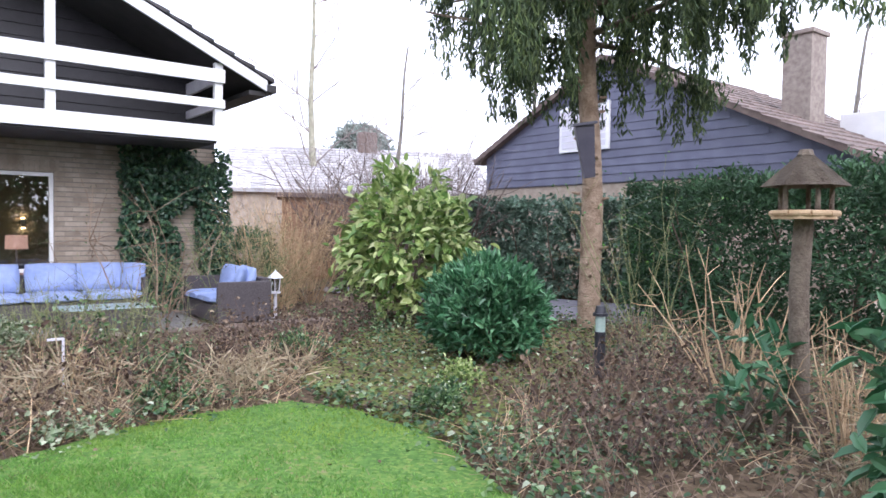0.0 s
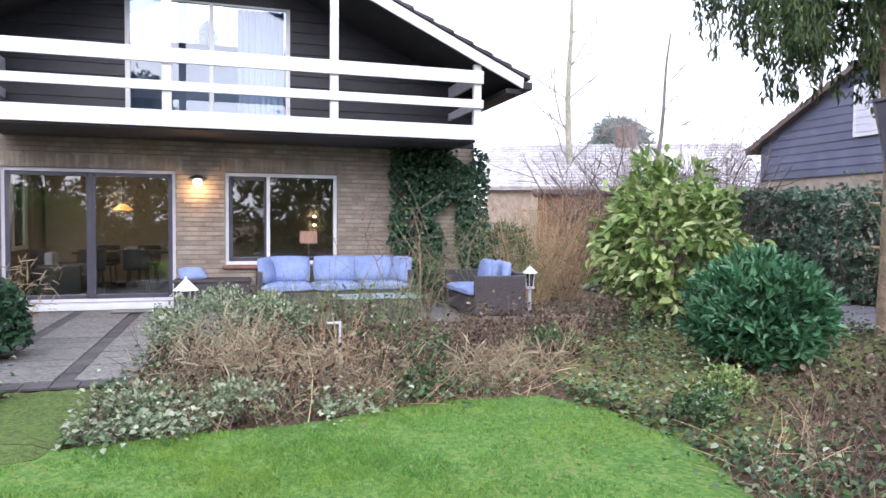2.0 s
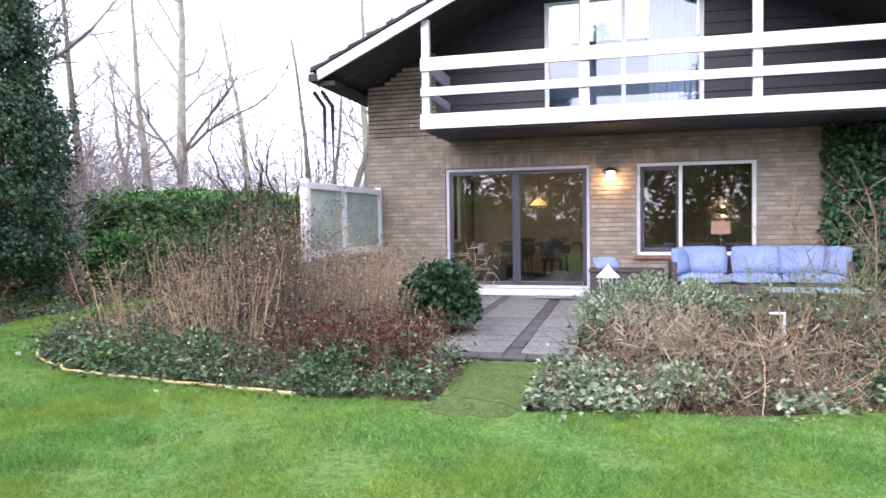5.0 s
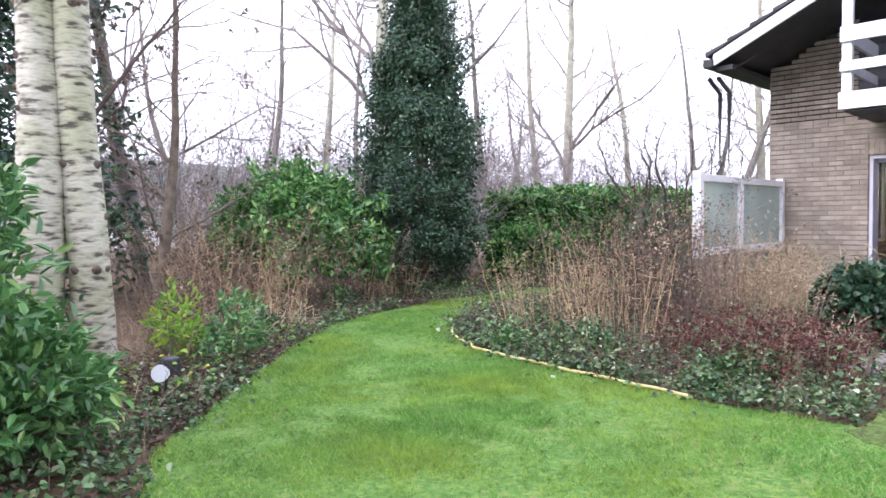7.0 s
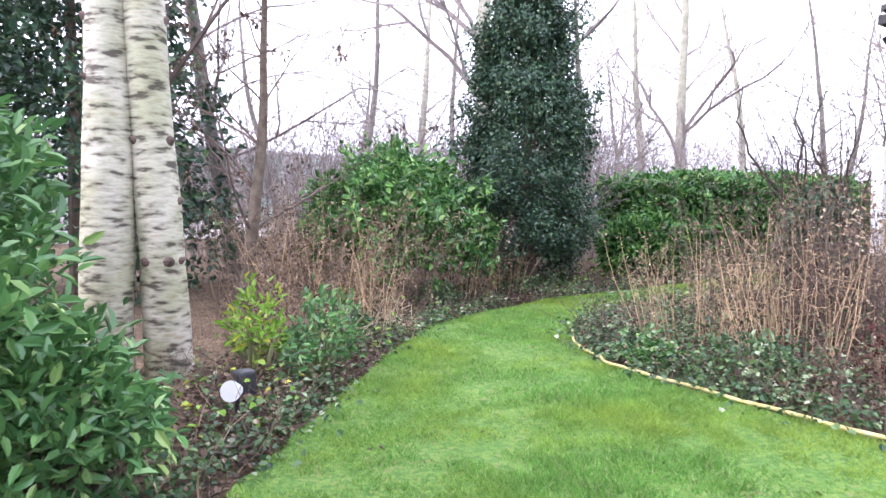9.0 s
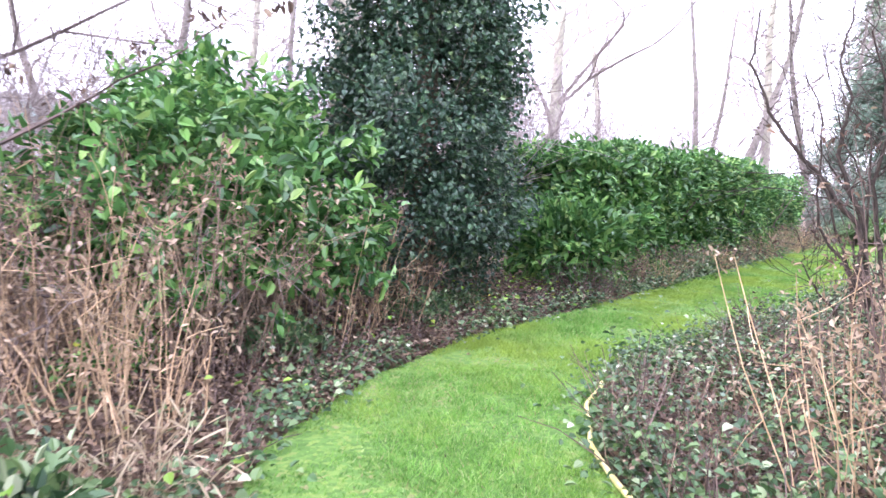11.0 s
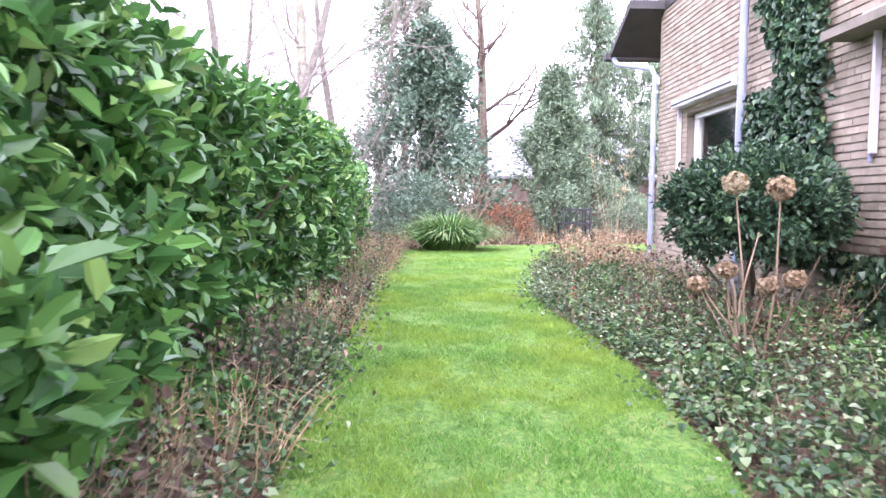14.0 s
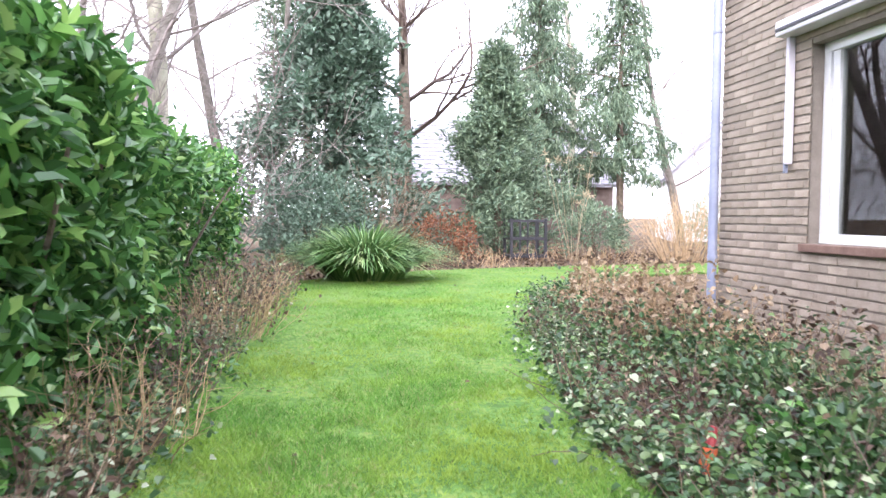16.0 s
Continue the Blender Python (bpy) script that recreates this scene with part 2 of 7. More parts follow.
M["sedum"] = leaf_mat("dark_red_seedhead", [(0.0, (0.055, 0.016, 0.014)), (1.0, (0.14, 0.045, 0.035))], 0.85, 0.1)
M["aucuba"] = leaf_mat("yellow_green_leaf", [(0.0, (0.075, 0.16, 0.036)), (0.4, (0.21, 0.31, 0.085)), (0.8, (0.44, 0.52, 0.20)), (1.0, (0.65, 0.68, 0.40))], 0.4, 0.25)
M["viburnum"] = leaf_mat("blue_green_leaf", [(0.0, (0.028, 0.098, 0.044)), (0.6, (0.070, 0.195, 0.088)), (1.0, (0.18, 0.36, 0.19))], 0.34, 0.18)
M["rhodo"] = leaf_mat("rhododendron_leaf", [(0.0, (0.048, 0.138, 0.048)), (0.6, (0.115, 0.265, 0.085)), (0.93, (0.21, 0.39, 0.13)), (1.0, (0.40, 0.54, 0.19))], 0.30, 0.18, 0.6)
M["yew"] = leaf_mat("dark_conifer_leaf", [(0.0, (0.024, 0.064, 0.030)), (1.0, (0.070, 0.155, 0.066))], 0.6, 0.1)
M["spruce"] = leaf_mat("spruce_needle", [(0.0, (0.026, 0.048, 0.018)), (0.6, (0.056, 0.092, 0.032)), (1.0, (0.13, 0.175, 0.055))], 0.65, 0.15)
# aerial haze is painted in: greens lightened for the far end
M["haze_conifer"] = leaf_mat("haze_conifer_leaf", [(0.0, (0.094, 0.154, 0.103)), (1.0, (0.244, 0.324, 0.205))], 0.6, 0.15)
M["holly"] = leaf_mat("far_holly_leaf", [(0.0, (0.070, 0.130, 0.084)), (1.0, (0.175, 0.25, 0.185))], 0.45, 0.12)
M["lime_leaf"] = leaf_mat("lime_leaf", [(0.0, (0.14, 0.30, 0.03)), (0.8, (0.27, 0.45, 0.06)), (1.0, (0.60, 0.55, 0.06))], 0.45, 0.3)
M["straw_stem"] = surf("bleached_grass_stem", (0.30, 0.23, 0.14), (0.52, 0.43, 0.30), 5, 0.85, 0.1, 60, piece="island", spread=0.35)
M["straw"] = leaf_mat("straw_blade", [(0.0, (0.34, 0.26, 0.16)), (1.0, (0.62, 0.53, 0.38))], 0.8, 0.25)
M["reed"] = leaf_mat("green_sword_leaf", [(0.0, (0.065, 0.156, 0.039)), (0.7, (0.169, 0.312, 0.104)), (1.0, (0.390, 0.468, 0.208))], 0.45, 0.25)
M["rust"] = leaf_mat("rust_leaf", [(0.0, (0.16, 0.065, 0.035)), (1.0, (0.32, 0.15, 0.08))], 0.8, 0.2)


# ---- mesh tools ----
def link_mesh(name, verts, faces, material, parent=None, smooth=False):
    me = bpy.data.meshes.new(name)
    me.from_pydata(verts if isinstance(verts, list) else verts.tolist(), [], faces if isinstance(faces, list) else faces.tolist())
    if smooth:
        me.polygons.foreach_set("use_smooth", [True] * len(me.polygons))
    me.materials.append(material)
    ob = new(name, me)
    if parent:
        ob.parent = parent
    return ob


def part(name, bm, material, parent=None, label=""):
    me = bpy.data.meshes.new(name)
    bm.to_mesh(me)
    bm.free()
    me.materials.append(material)
    ob = new(name, me)
    if parent:
        ob.parent = parent
    if label:
        ob["label"] = label
    return ob


def empty(name, loc, label, category, group="", kind=""):
    e = new(name)
    e.location = loc
    e.empty_display_size = 0.1
    return tagged(e, label, category, group, kind)


def add_box(bm, x0, x1, y0, y1, z0, z1, bevel=0.0):
    r = bmesh.ops.create_cube(bm, size=1.0, matrix=Matrix.Translation(((x0 + x1) / 2, (y0 + y1) / 2, (z0 + z1) / 2)) @ Matrix.Diagonal((abs(x1 - x0), abs(y1 - y0), abs(z1 - z0), 1)))
    if bevel:
        es = list({e for v in r["verts"] for e in v.link_edges})
        bmesh.ops.bevel(bm, geom=es, offset=bevel, segments=2, affect="EDGES", profile=0.6)


def box(name, x0, x1, y0, y1, z0, z1, material, parent=None, bevel=0.0, label=""):
    bm = bmesh.new()
    add_box(bm, x0, x1, y0, y1, z0, z1, bevel)
    return part(name, bm, material, parent, label)


def add_cone(bm, p, q, r0, r1, seg=12):
    p, q = Vector(p), Vector(q)
    d = q - p
    m = Matrix.Translation((p + q) / 2) @ d.to_track_quat("Z", "Y").to_matrix().to_4x4()
    bmesh.ops.create_cone(bm, cap_ends=True, segments=seg, radius1=r0, radius2=r1, depth=d.length, matrix=m)


def tubes(paths, sides=4):
    """paths: list of (points n x 3, radii n)."""
    V, F, o = [], [], 0
    ang = np.arange(sides) * 2 * np.pi / sides
    ca, sa = np.cos(ang), np.sin(ang)
    for pts, rad in paths:
        pts = np.asarray(pts, float)
        n = len(pts)
        d = np.gradient(pts, axis=0)
        d /= np.linalg.norm(d, axis=1)[:, None] + 1e-9
        ref = np.array([1.0, 0, 0]) if abs(d[0][2]) > 0.8 else np.array([0, 0, 1.0])
        u = np.cross(d, ref)
        u /= np.linalg.norm(u, axis=1)[:, None] + 1e-9
        w = np.cross(d, u)
        rad = np.asarray(rad)[:, None, None]
        ring = pts[:, None, :] + rad * (u[:, None, :] * ca[None, :, None] + w[:, None, :] * sa[None, :, None])
        V.append(ring.reshape(-1, 3))
        i = np.arange(n - 1)[:, None] * sides + np.arange(sides)[None, :]
        j = np.arange(n - 1)[:, None] * sides + (np.arange(sides)[None, :] + 1) % sides
        F.append(np.stack([i, j, j + sides, i + sides], -1).reshape(-1, 4) + o)
        o += n * sides
    return np.concatenate(V), np.concatenate(F)


def unit(a):
    return a / (np.linalg.norm(a, axis=-1, keepdims=True) + 1e-9)


def leaves(P, A, N, L, W, fold=0.25, curl=0.15):
    """Folded, pointed leaves at P along A, facing N. Six corners and two faces each."""
    n = len(P)
    A = unit(A)
    S = unit(np.cross(A, N))
    U = np.cross(S, A)
    L = np.broadcast_to(np.asarray(L, float), (n,))[:, None]
    W = np.broadcast_to(np.asarray(W, float), (n,))[:, None]
    lift = U * W * fold
    tip = P + A * L - U * L * curl
    l1 = P + A * L * 0.3 - S * W * 0.5 + lift
    l2 = P + A * L * 0.7 - S * W * 0.42 + lift - U * L * curl * 0.4
    r1 = P + A * L * 0.3 + S * W * 0.5 + lift
    r2 = P + A * L * 0.7 + S * W * 0.42 + lift - U * L * curl * 0.4
    V = np.stack([P, l1, l2, tip, r2, r1], 1).reshape(-1, 3)
    b = np.arange(n)[:, None] * 6
    F = np.concatenate([b + np.array([[0, 3, 2, 1]]), b + np.array([[0, 5, 4, 3]])], 0)
    return V, F


def lumpy(rng, D, amount=0.18, freq=2.2):
    """Uneven radius factor for directions D."""
    o = rng.uniform(-20, 20, 3)
    return np.array([1 + amount * (noise.noise(Vector(d * freq + o)) + 0.6 * noise.noise(Vector(d * freq * 2.3 + o))) for d in D])


def clumps_blob(rng, n, size, floor=-0.9, amount=0.2, freq=2.2):
    """Clump centres and outward directions on an uneven ellipsoid of half-axes size."""
    D = unit(rng.normal(size=(int(n * 1.6), 3)))
    D = D[D[:, 2] > floor][:n]
    r = lumpy(rng, D, amount, freq)
    depth = 1 - 0.35 * rng.random(len(D)) ** 2
    C = D * (r * depth)[:, None] * np.asarray(size)
    return C, unit(D / np.asarray(size))


def clumps_hedge(rng, n, lx, ly, h, amount=0.12):
    """Clumps over the faces and top of a soft box lx by ly by h standing at z 0."""
    area = np.array([lx * ly, ly * h, ly * h, lx * h, lx * h])
    k = rng.choice(5, n, p=area / area.sum())
    u, v = rng.random(n), rng.random(n)
    C = np.zeros((n, 3))
    N = np.zeros((n, 3))
    for i, (nx, ny, nz) in enumerate([(0, 0, 1), (1, 0, 0), (-1, 0, 0), (0, 1, 0), (0, -1, 0)]):
        s = k == i
        N[s] = (nx, ny, nz)
        C[s, 0] = nx * lx / 2 if nx else (u[s] - 0.5) * lx
        C[s, 1] = ny * ly / 2 if ny else ((v[s] if nx or nz else u[s]) - 0.5) * ly
        C[s, 2] = h if nz else (u[s] if nx else v[s]) * h
    off = np.array([noise.noise(Vector(c * 0.9)) + 0.7 * noise.noise(Vector(c * 2.5)) for c in C])
    C += N * (off * amount * 1.6 - rng.random(n) ** 2 * 0.22)[:, None]
    edge = (C[:, 2] > h - 0.25) & (k != 0)
    N[edge] = unit(N[edge] + np.array([0, 0, 0.7]))
    return C, N


def foliage(rng, C, N, per, spread, L, W, up=0.2, out=0.7, droop=0.0, flat=0.6, fold=0.25, curl=0.15, vary=0.35, facing=0.6):
    """per leaves round each clump centre, fanning out along N."""
    n = len(C) * per
    Cn, Nn = np.repeat(C, per, 0), np.repeat(N, per, 0)
    R = rng.normal(size=(n, 3))
    P = Cn + R * spread * 0.5
    A = Nn * out + rng.normal(size=(n, 3)) * 0.55 + np.array([0, 0, up - droop])
    face = Nn * facing + np.array([0, 0, flat]) + rng.normal(size=(n, 3)) * 0.4
    s = 1 + rng.uniform(-vary, vary, n)
    return leaves(P, A, face, L * s, W * s, fold, curl)


def bend_path(rng, p, d, length, n=5, wobble=0.12, rise=0.0):
    pts = [np.array(p, float)]
    d = unit(np.array(d, float))
    for _ in range(n - 1):
        d = unit(d + rng.normal(size=3) * wobble + np.array([0, 0, rise]))
        pts.append(pts[-1] + d * length / (n - 1))
    return np.array(pts), d


def grow(rng, out, p, d, length, radius, depth, kids=4, wobble=0.12, rise=0.06, open_=0.75, shrink=0.62, thin=0.55):
    n = 6 if depth > 1 else 4
    pts, _ = bend_path(rng, p, d, length, n, wobble, rise)
    rad = radius * np.linspace(1, 0.45, n)
    out.append((pts, rad))
    if depth == 0:
        return
    for i in range(kids):
        f = rng.uniform(0.3, 1.0) if i else 1.0
        k = min(int(f * (n - 1)), n - 1)
        q = pts[k]
        base = unit(pts[k] - pts[k - 1] if k else pts[1] - pts[0])
        side = unit(np.cross(base, rng.normal(size=3)))
        dd = unit(base + side * open_ * rng.uniform(0.5, 1.3))
        grow(rng, out, q, dd, length * shrink * rng.uniform(0.75, 1.2), max(radius * thin * (1 - 0.4 * f + 0.2), 0.003), depth - 1, kids, wobble, rise, open_, shrink, thin)


def inside(P, poly):
    poly = np.asarray(poly)
    x, y = P[:, 0], P[:, 1]
    c = np.zeros(len(P), bool)
    j = len(poly) - 1
    for i in range(len(poly)):
        xi, yi, xj, yj = *poly[i], *poly[j]
        c ^= ((yi > y) != (yj > y)) & (x < (xj - xi) * (y - yi) / (yj - yi + 1e-12) + xi)
        j = i
    return c


def scatter(rng, poly, n):
    poly = np.asarray(poly)
    lo, hi = poly.min(0), poly.max(0)
    P = rng.uniform(lo, hi, (n, 2))
    return P[inside(P, poly)]

# ---- ground and lawn ----
LEFT_EDGE = [(-3.0, -4.5), (-3.3, -2.2), (-3.6, -1.0), (-4.24, -0.67), (-5.03, 0.13), (-6.4, 1.6), (-7.5, 2.9), (-8.0, 4.2), (-8.25, 5.6), (-8.3, 8.5), (-8.35, 12), (-8.45, 15), (-8.6, 18), (-8.8, 20.4), (-8.6, 24.2)]
FAR_EDGE = [(-7.6, 25.4), (-6.0, 26.6), (-2.8, 27.6), (1.5, 28.6)]
BED_EDGE = [(-1.5, 4.0), (-1.52, 2.54), (-2.5, 2.48), (-3.66, 2.65), (-4.3, 2.72), (-4.94, 2.86), (-5.6, 3.2), (-6.2, 3.8), (-6.6, 4.5), (-6.95, 5.5), (-6.78, 7), (-6.62, 8.6), (-6.4, 10.7), (-6.3, 12.5), (-6.4, 14), (-6.5, 15.9), (-6.3, 17.4), (-5.9, 19.4), (-5.0, 22.4), (-3.1, 25.0)]
FRONT_EDGE = [(-0.84, 4.05), (-0.84, 2.41), (-0.06, 2.52), (0.54, 2.57), (1.2, 2.8), (1.9, 2.93), (2.65, 2.9), (2.95, 2.3), (3.05, 1.6), (2.98, 1.2), (2.75, 0.4), (2.6, -1.0), (2.6, -4.5)]
LAWN = LEFT_EDGE + FAR_EDGE + [(1.5, 26.5)] + BED_EDGE[::-1] + FRONT_EDGE


def soft_outline(poly, step=0.12, jitter=0.03, seed=3):
    rng = np.random.default_rng(seed)
    out = []
    for a, b in zip(poly, poly[1:] + poly[:1]):
        a, b = np.array(a), np.array(b)
        k = max(1, int(np.linalg.norm(b - a) / step))
        for i in range(k):
            out.append(tuple(a + (b - a) * i / k + rng.uniform(-jitter, jitter, 2)))
    return out


def flat_sheet(name, outline, z, thick, material):
    bm = bmesh.new()
    vs = [bm.verts.new((x, y, z)) for x, y in outline]
    es = [bm.edges.new((vs[i], vs[(i + 1) % len(vs)])) for i in range(len(vs))]
    bmesh.ops.triangle_fill(bm, edges=es, use_beauty=True)
    low = [bm.verts.new((v.co.x, v.co.y, z - thick)) for v in vs]
    for i in range(len(vs)):
        j = (i + 1) % len(vs)
        bm.faces.new((vs[i], low[i], low[j], vs[j]))
    bmesh.ops.recalc_face_normals(bm, faces=bm.faces)
    return part(name, bm, material)


bm = bmesh.new()
bmesh.ops.create_grid(bm, x_segments=80, y_segments=80, size=40)
for v in bm.verts:
    v.co.z = 0.03 * noise.noise(v.co * 0.5)
for v in bm.verts:
    if v.is_boundary:
        v.co.x, v.co.y, v.co.z = v.co.x * 30, v.co.y * 30, -0.5
bmesh.ops.translate(bm, verts=bm.verts, vec=(0, 10, -0.02))
tagged(part("ground", bm, M["soil"]), "dark garden soil under brown leaf litter", "ground", kind="structure")
tagged(flat_sheet("lawn", soft_outline(LAWN), 0.025, 0.06, M["lawn"]), "mossy green winter lawn winding between planted beds", "lawn", kind="structure")

WORN = [(-1.55, 4.06), (-1.50, 2.56), (-1.55, 2.4), (-1.35, 2.25), (-1.1, 2.2), (-0.9, 2.3), (-0.82, 2.5), (-0.80, 4.06)]
tagged(flat_sheet("worn_turf", soft_outline(WORN, 0.06, 0.06, 8), 0.029, 0.004, M["worn"]), "trodden muddy turf between lawn and paved path", "ground", kind="structure")
MOSS = [(2.95, 2.95), (3.1, 3.6), (3.9, 4.6), (4.7, 5.7), (5.6, 5.9), (6.6, 5.2), (7.6, 4.9), (8.3, 4.2), (7.3, 3.3), (6.3, 2.9), (5.4, 2.2), (4.4, 2.0), (3.6, 1.3), (3.1, 1.35), (3.08, 2.1)]
tagged(flat_sheet("mossy_ground", soft_outline(MOSS, 0.12, 0.09, 9), 0.026, 0.06, M["moss"]), "open mossy ground between the shrubs", "ground", kind="structure")


def grass_blades():
    rng = np.random.default_rng(11)
    P = [scatter(rng, LAWN, 1300000)]
    # thicker turf along the way that is walked
    for x0, x1, y0, y1, m in ((-5.0, 2.2, -1.8, 3.6, 190000), (-8.4, -2.6, -0.4, 6.0, 130000), (-9.4, -5.2, 3.8, 18.0, 260000)):
        Q = rng.uniform((x0, y0), (x1, y1), (m, 2))
        rim = np.minimum(np.minimum(Q[:, 0] - x0, x1 - Q[:, 0]), np.minimum(Q[:, 1] - y0, y1 - Q[:, 1]))
        P.append(Q[inside(Q, LAWN) & (rng.random(m) * 1.1 < rim)])
    P = np.concatenate(P)
    # thicker along the strip that is walked, thinner far away
    near = np.minimum(np.hypot(P[:, 0] - 0.0, P[:, 1] - 0.6), np.abs(P[:, 0] + 7.4) + np.maximum(0, P[:, 1] - 18) * 0.4)
    near = np.minimum(near, np.hypot(P[:, 0] + 4.5, P[:, 1] - 1.5))
    keep = rng.random(len(P)) < np.clip(1.15 - near / 5.0, 0.16, 1)
    P = P[keep]
    # trodden ground in front of the paved path
    foot = np.hypot((P[:, 0] + 1.15) / 0.75, (P[:, 1] - 3.2) / 1.35) + 0.12 * np.sin(P[:, 0] * 9) + 0.1 * np.sin(P[:, 1] * 7)
    bald = np.array([noise.noise(Vector((x * 1.3, y * 1.3, 2.0))) + 0.7 * noise.noise(Vector((x * 5, y * 5, 7.0))) for x, y in P[:, :2]])
    k = rng.random(len(P)) < np.clip(0.85 + bald * 1.1, 0.12, 1) * np.clip((foot - 0.15) / 0.8, 0.32, 1)
    P, bald, foot = P[k], bald[k], foot[k]
    n = len(P)
    h = rng.uniform(0.014, 0.040, n) * np.clip(1.0 + bald * 0.8, 0.4, 1.5) * np.clip(foot, 0.5, 1)
    a = rng.uniform(0, 2 * np.pi, n)
    w = rng.uniform(0.0022, 0.0045, n)
    lean = rng.normal(size=(n, 2)) * 0.75 * h[:, None]
    base = np.column_stack([P, np.full(n, 0.022)])
    side = np.column_stack([np.cos(a) * w, np.sin(a) * w, np.zeros(n)])
    tip = base + np.column_stack([lean, h])
    V = np.stack([base - side, base + side, tip], 1).reshape(-1, 3)
    F = np.arange(n * 3).reshape(-1, 3)
    tagged(link_mesh("grass", V, F, M["grass"]), "short bright green grass blades with mossy tufts", "grass", kind="stuff")


grass_blades()

# ---- house ----
X0, X1, YF, ZB = -4.55, 4.3, 9.5, 2.75
XW, YN = -3.95, 19.42
MID, EAVE_Z, SLOPE = -0.12, 3.55, 0.47
house = empty("house", (0, 9.5, 0), "buff brick house with dark clad gable and white balcony", "house")


def kid(name, bm, material, parent=house, label=""):
    ob = part(name, bm, material, None, label)
    if parent:
        ob.parent = parent
        ob.matrix_parent_inverse = parent.matrix_world.inverted() if parent.parent else Matrix.Translation(-parent.location)
    return ob


def hbox(name, x0, x1, y0, y1, z0, z1, material, parent=house, bevel=0.0, label=""):
    bm = bmesh.new()
    add_box(bm, x0, x1, y0, y1, z0, z1, bevel)
    return kid(name, bm, material, parent, label)


def wall_cells(u0, u1, v0, v1, holes):
    us = sorted({u0, u1, *[h[0] for h in holes], *[h[1] for h in holes]})
    vs = sorted({v0, v1, *[h[2] for h in holes], *[h[3] for h in holes]})
    for a, b in zip(us, us[1:]):
        for c, d in zip(vs, vs[1:]):
            if a >= u0 and b <= u1 and c >= v0 and d <= v1 and not any(h[0] <= (a + b) / 2 <= h[1] and h[2] <= (c + d) / 2 <= h[3] for h in holes):
                yield a, b, c, d


F_HOLES = [(-3.15, -0.70, 0.0, 2.22), (0.05, 1.86, 0.70, 2.22)]
bm = bmesh.new()
for a, b, c, d in wall_cells(X0, X1, -0.1, ZB, F_HOLES):
    add_box(bm, a, b, YF, YF + 0.28, c, d)
bmesh.ops.remove_doubles(bm, verts=bm.verts, dist=0.0005)
kid("wall", bm, M["mortar"], label="grey mortar backing of the garden front")

BL, BH = 0.21, 0.056


def brick_box(bm, u0, u1, v0, v1, plane, axis, proud):
    if axis == "y":
        add = [(u0, plane - proud, v0), (u1, plane - proud, v0), (u1, plane - proud, v1), (u0, plane - proud, v1)]
        bak = [(x, plane + 0.01, z) for x, _, z in add]
    else:
        add = [(plane - proud, u1, v0), (plane - proud, u0, v0), (plane - proud, u0, v1), (plane - proud, u1, v1)]
        bak = [(plane + 0.01, y, z) for _, y, z in add]
    return add, bak


def bricks(name, u0, u1, v0, v1, plane, axis, holes, top=None, skip=None, seed=1):
    """Running bond laid over a wall; joints are gaps with the mortar behind."""
    rng = np.random.default_rng(seed)
    V, F = [], []
    course, row, z = 0.075, 0, v0
    while z < v1:
        u = u0 - (0.11 if row % 2 else 0.0)
        while u < u1:
            a, b = max(u, u0), min(u + BL, u1)
            u += BL + 0.005
            c, d = z, min(z + BH, v1)
            if b - a < 0.03 or (top and d > top((a + b) / 2)) or (skip and skip[0] <= a and b <= skip[1] and skip[2] <= c and d <= skip[3]):
                continue
            hit = [h for h in holes if a < h[1] and b > h[0] and c < h[3] - 0.01 and d > h[2] + 0.01]
            if hit:
                h = hit[0]
                if a < h[0] - 0.03:
                    b = h[0]
                elif b > h[1] + 0.03:
                    a = h[1]
                else:
                    continue
            f, k = brick_box(None, a, b, c + rng.uniform(-0.002, 0.002), d, plane, axis, 0.008 + rng.uniform(0, 0.006))
            o = len(V)
            V += f + k
            F += [(o, o + 1, o + 2, o + 3), (o, o + 4, o + 5, o + 1), (o + 3, o + 2, o + 6, o + 7), (o, o + 3, o + 7, o + 4), (o + 1, o + 5, o + 6, o + 2)]
        z += course
        row += 1
    ob = link_mesh(name, V, F, M["brick"])
    ob.parent = house
    ob.matrix_parent_inverse = Matrix.Translation(-house.location)
    tagged(ob, "weathered buff bricks in running bond", kind="stuff")
    return ob


bricks("brickwork", X0, X1, 0.0, ZB, YF, "y", F_HOLES, seed=2)
bricks("brickwork", X0, -3.3, ZB + 0.003, 4.25, YF, "y", [], top=lambda x: EAVE_Z + (x + 4.9) * SLOPE - 0.05, seed=3)


def roof_z(x):
    return 5.93 - abs(x - MID) * SLOPE


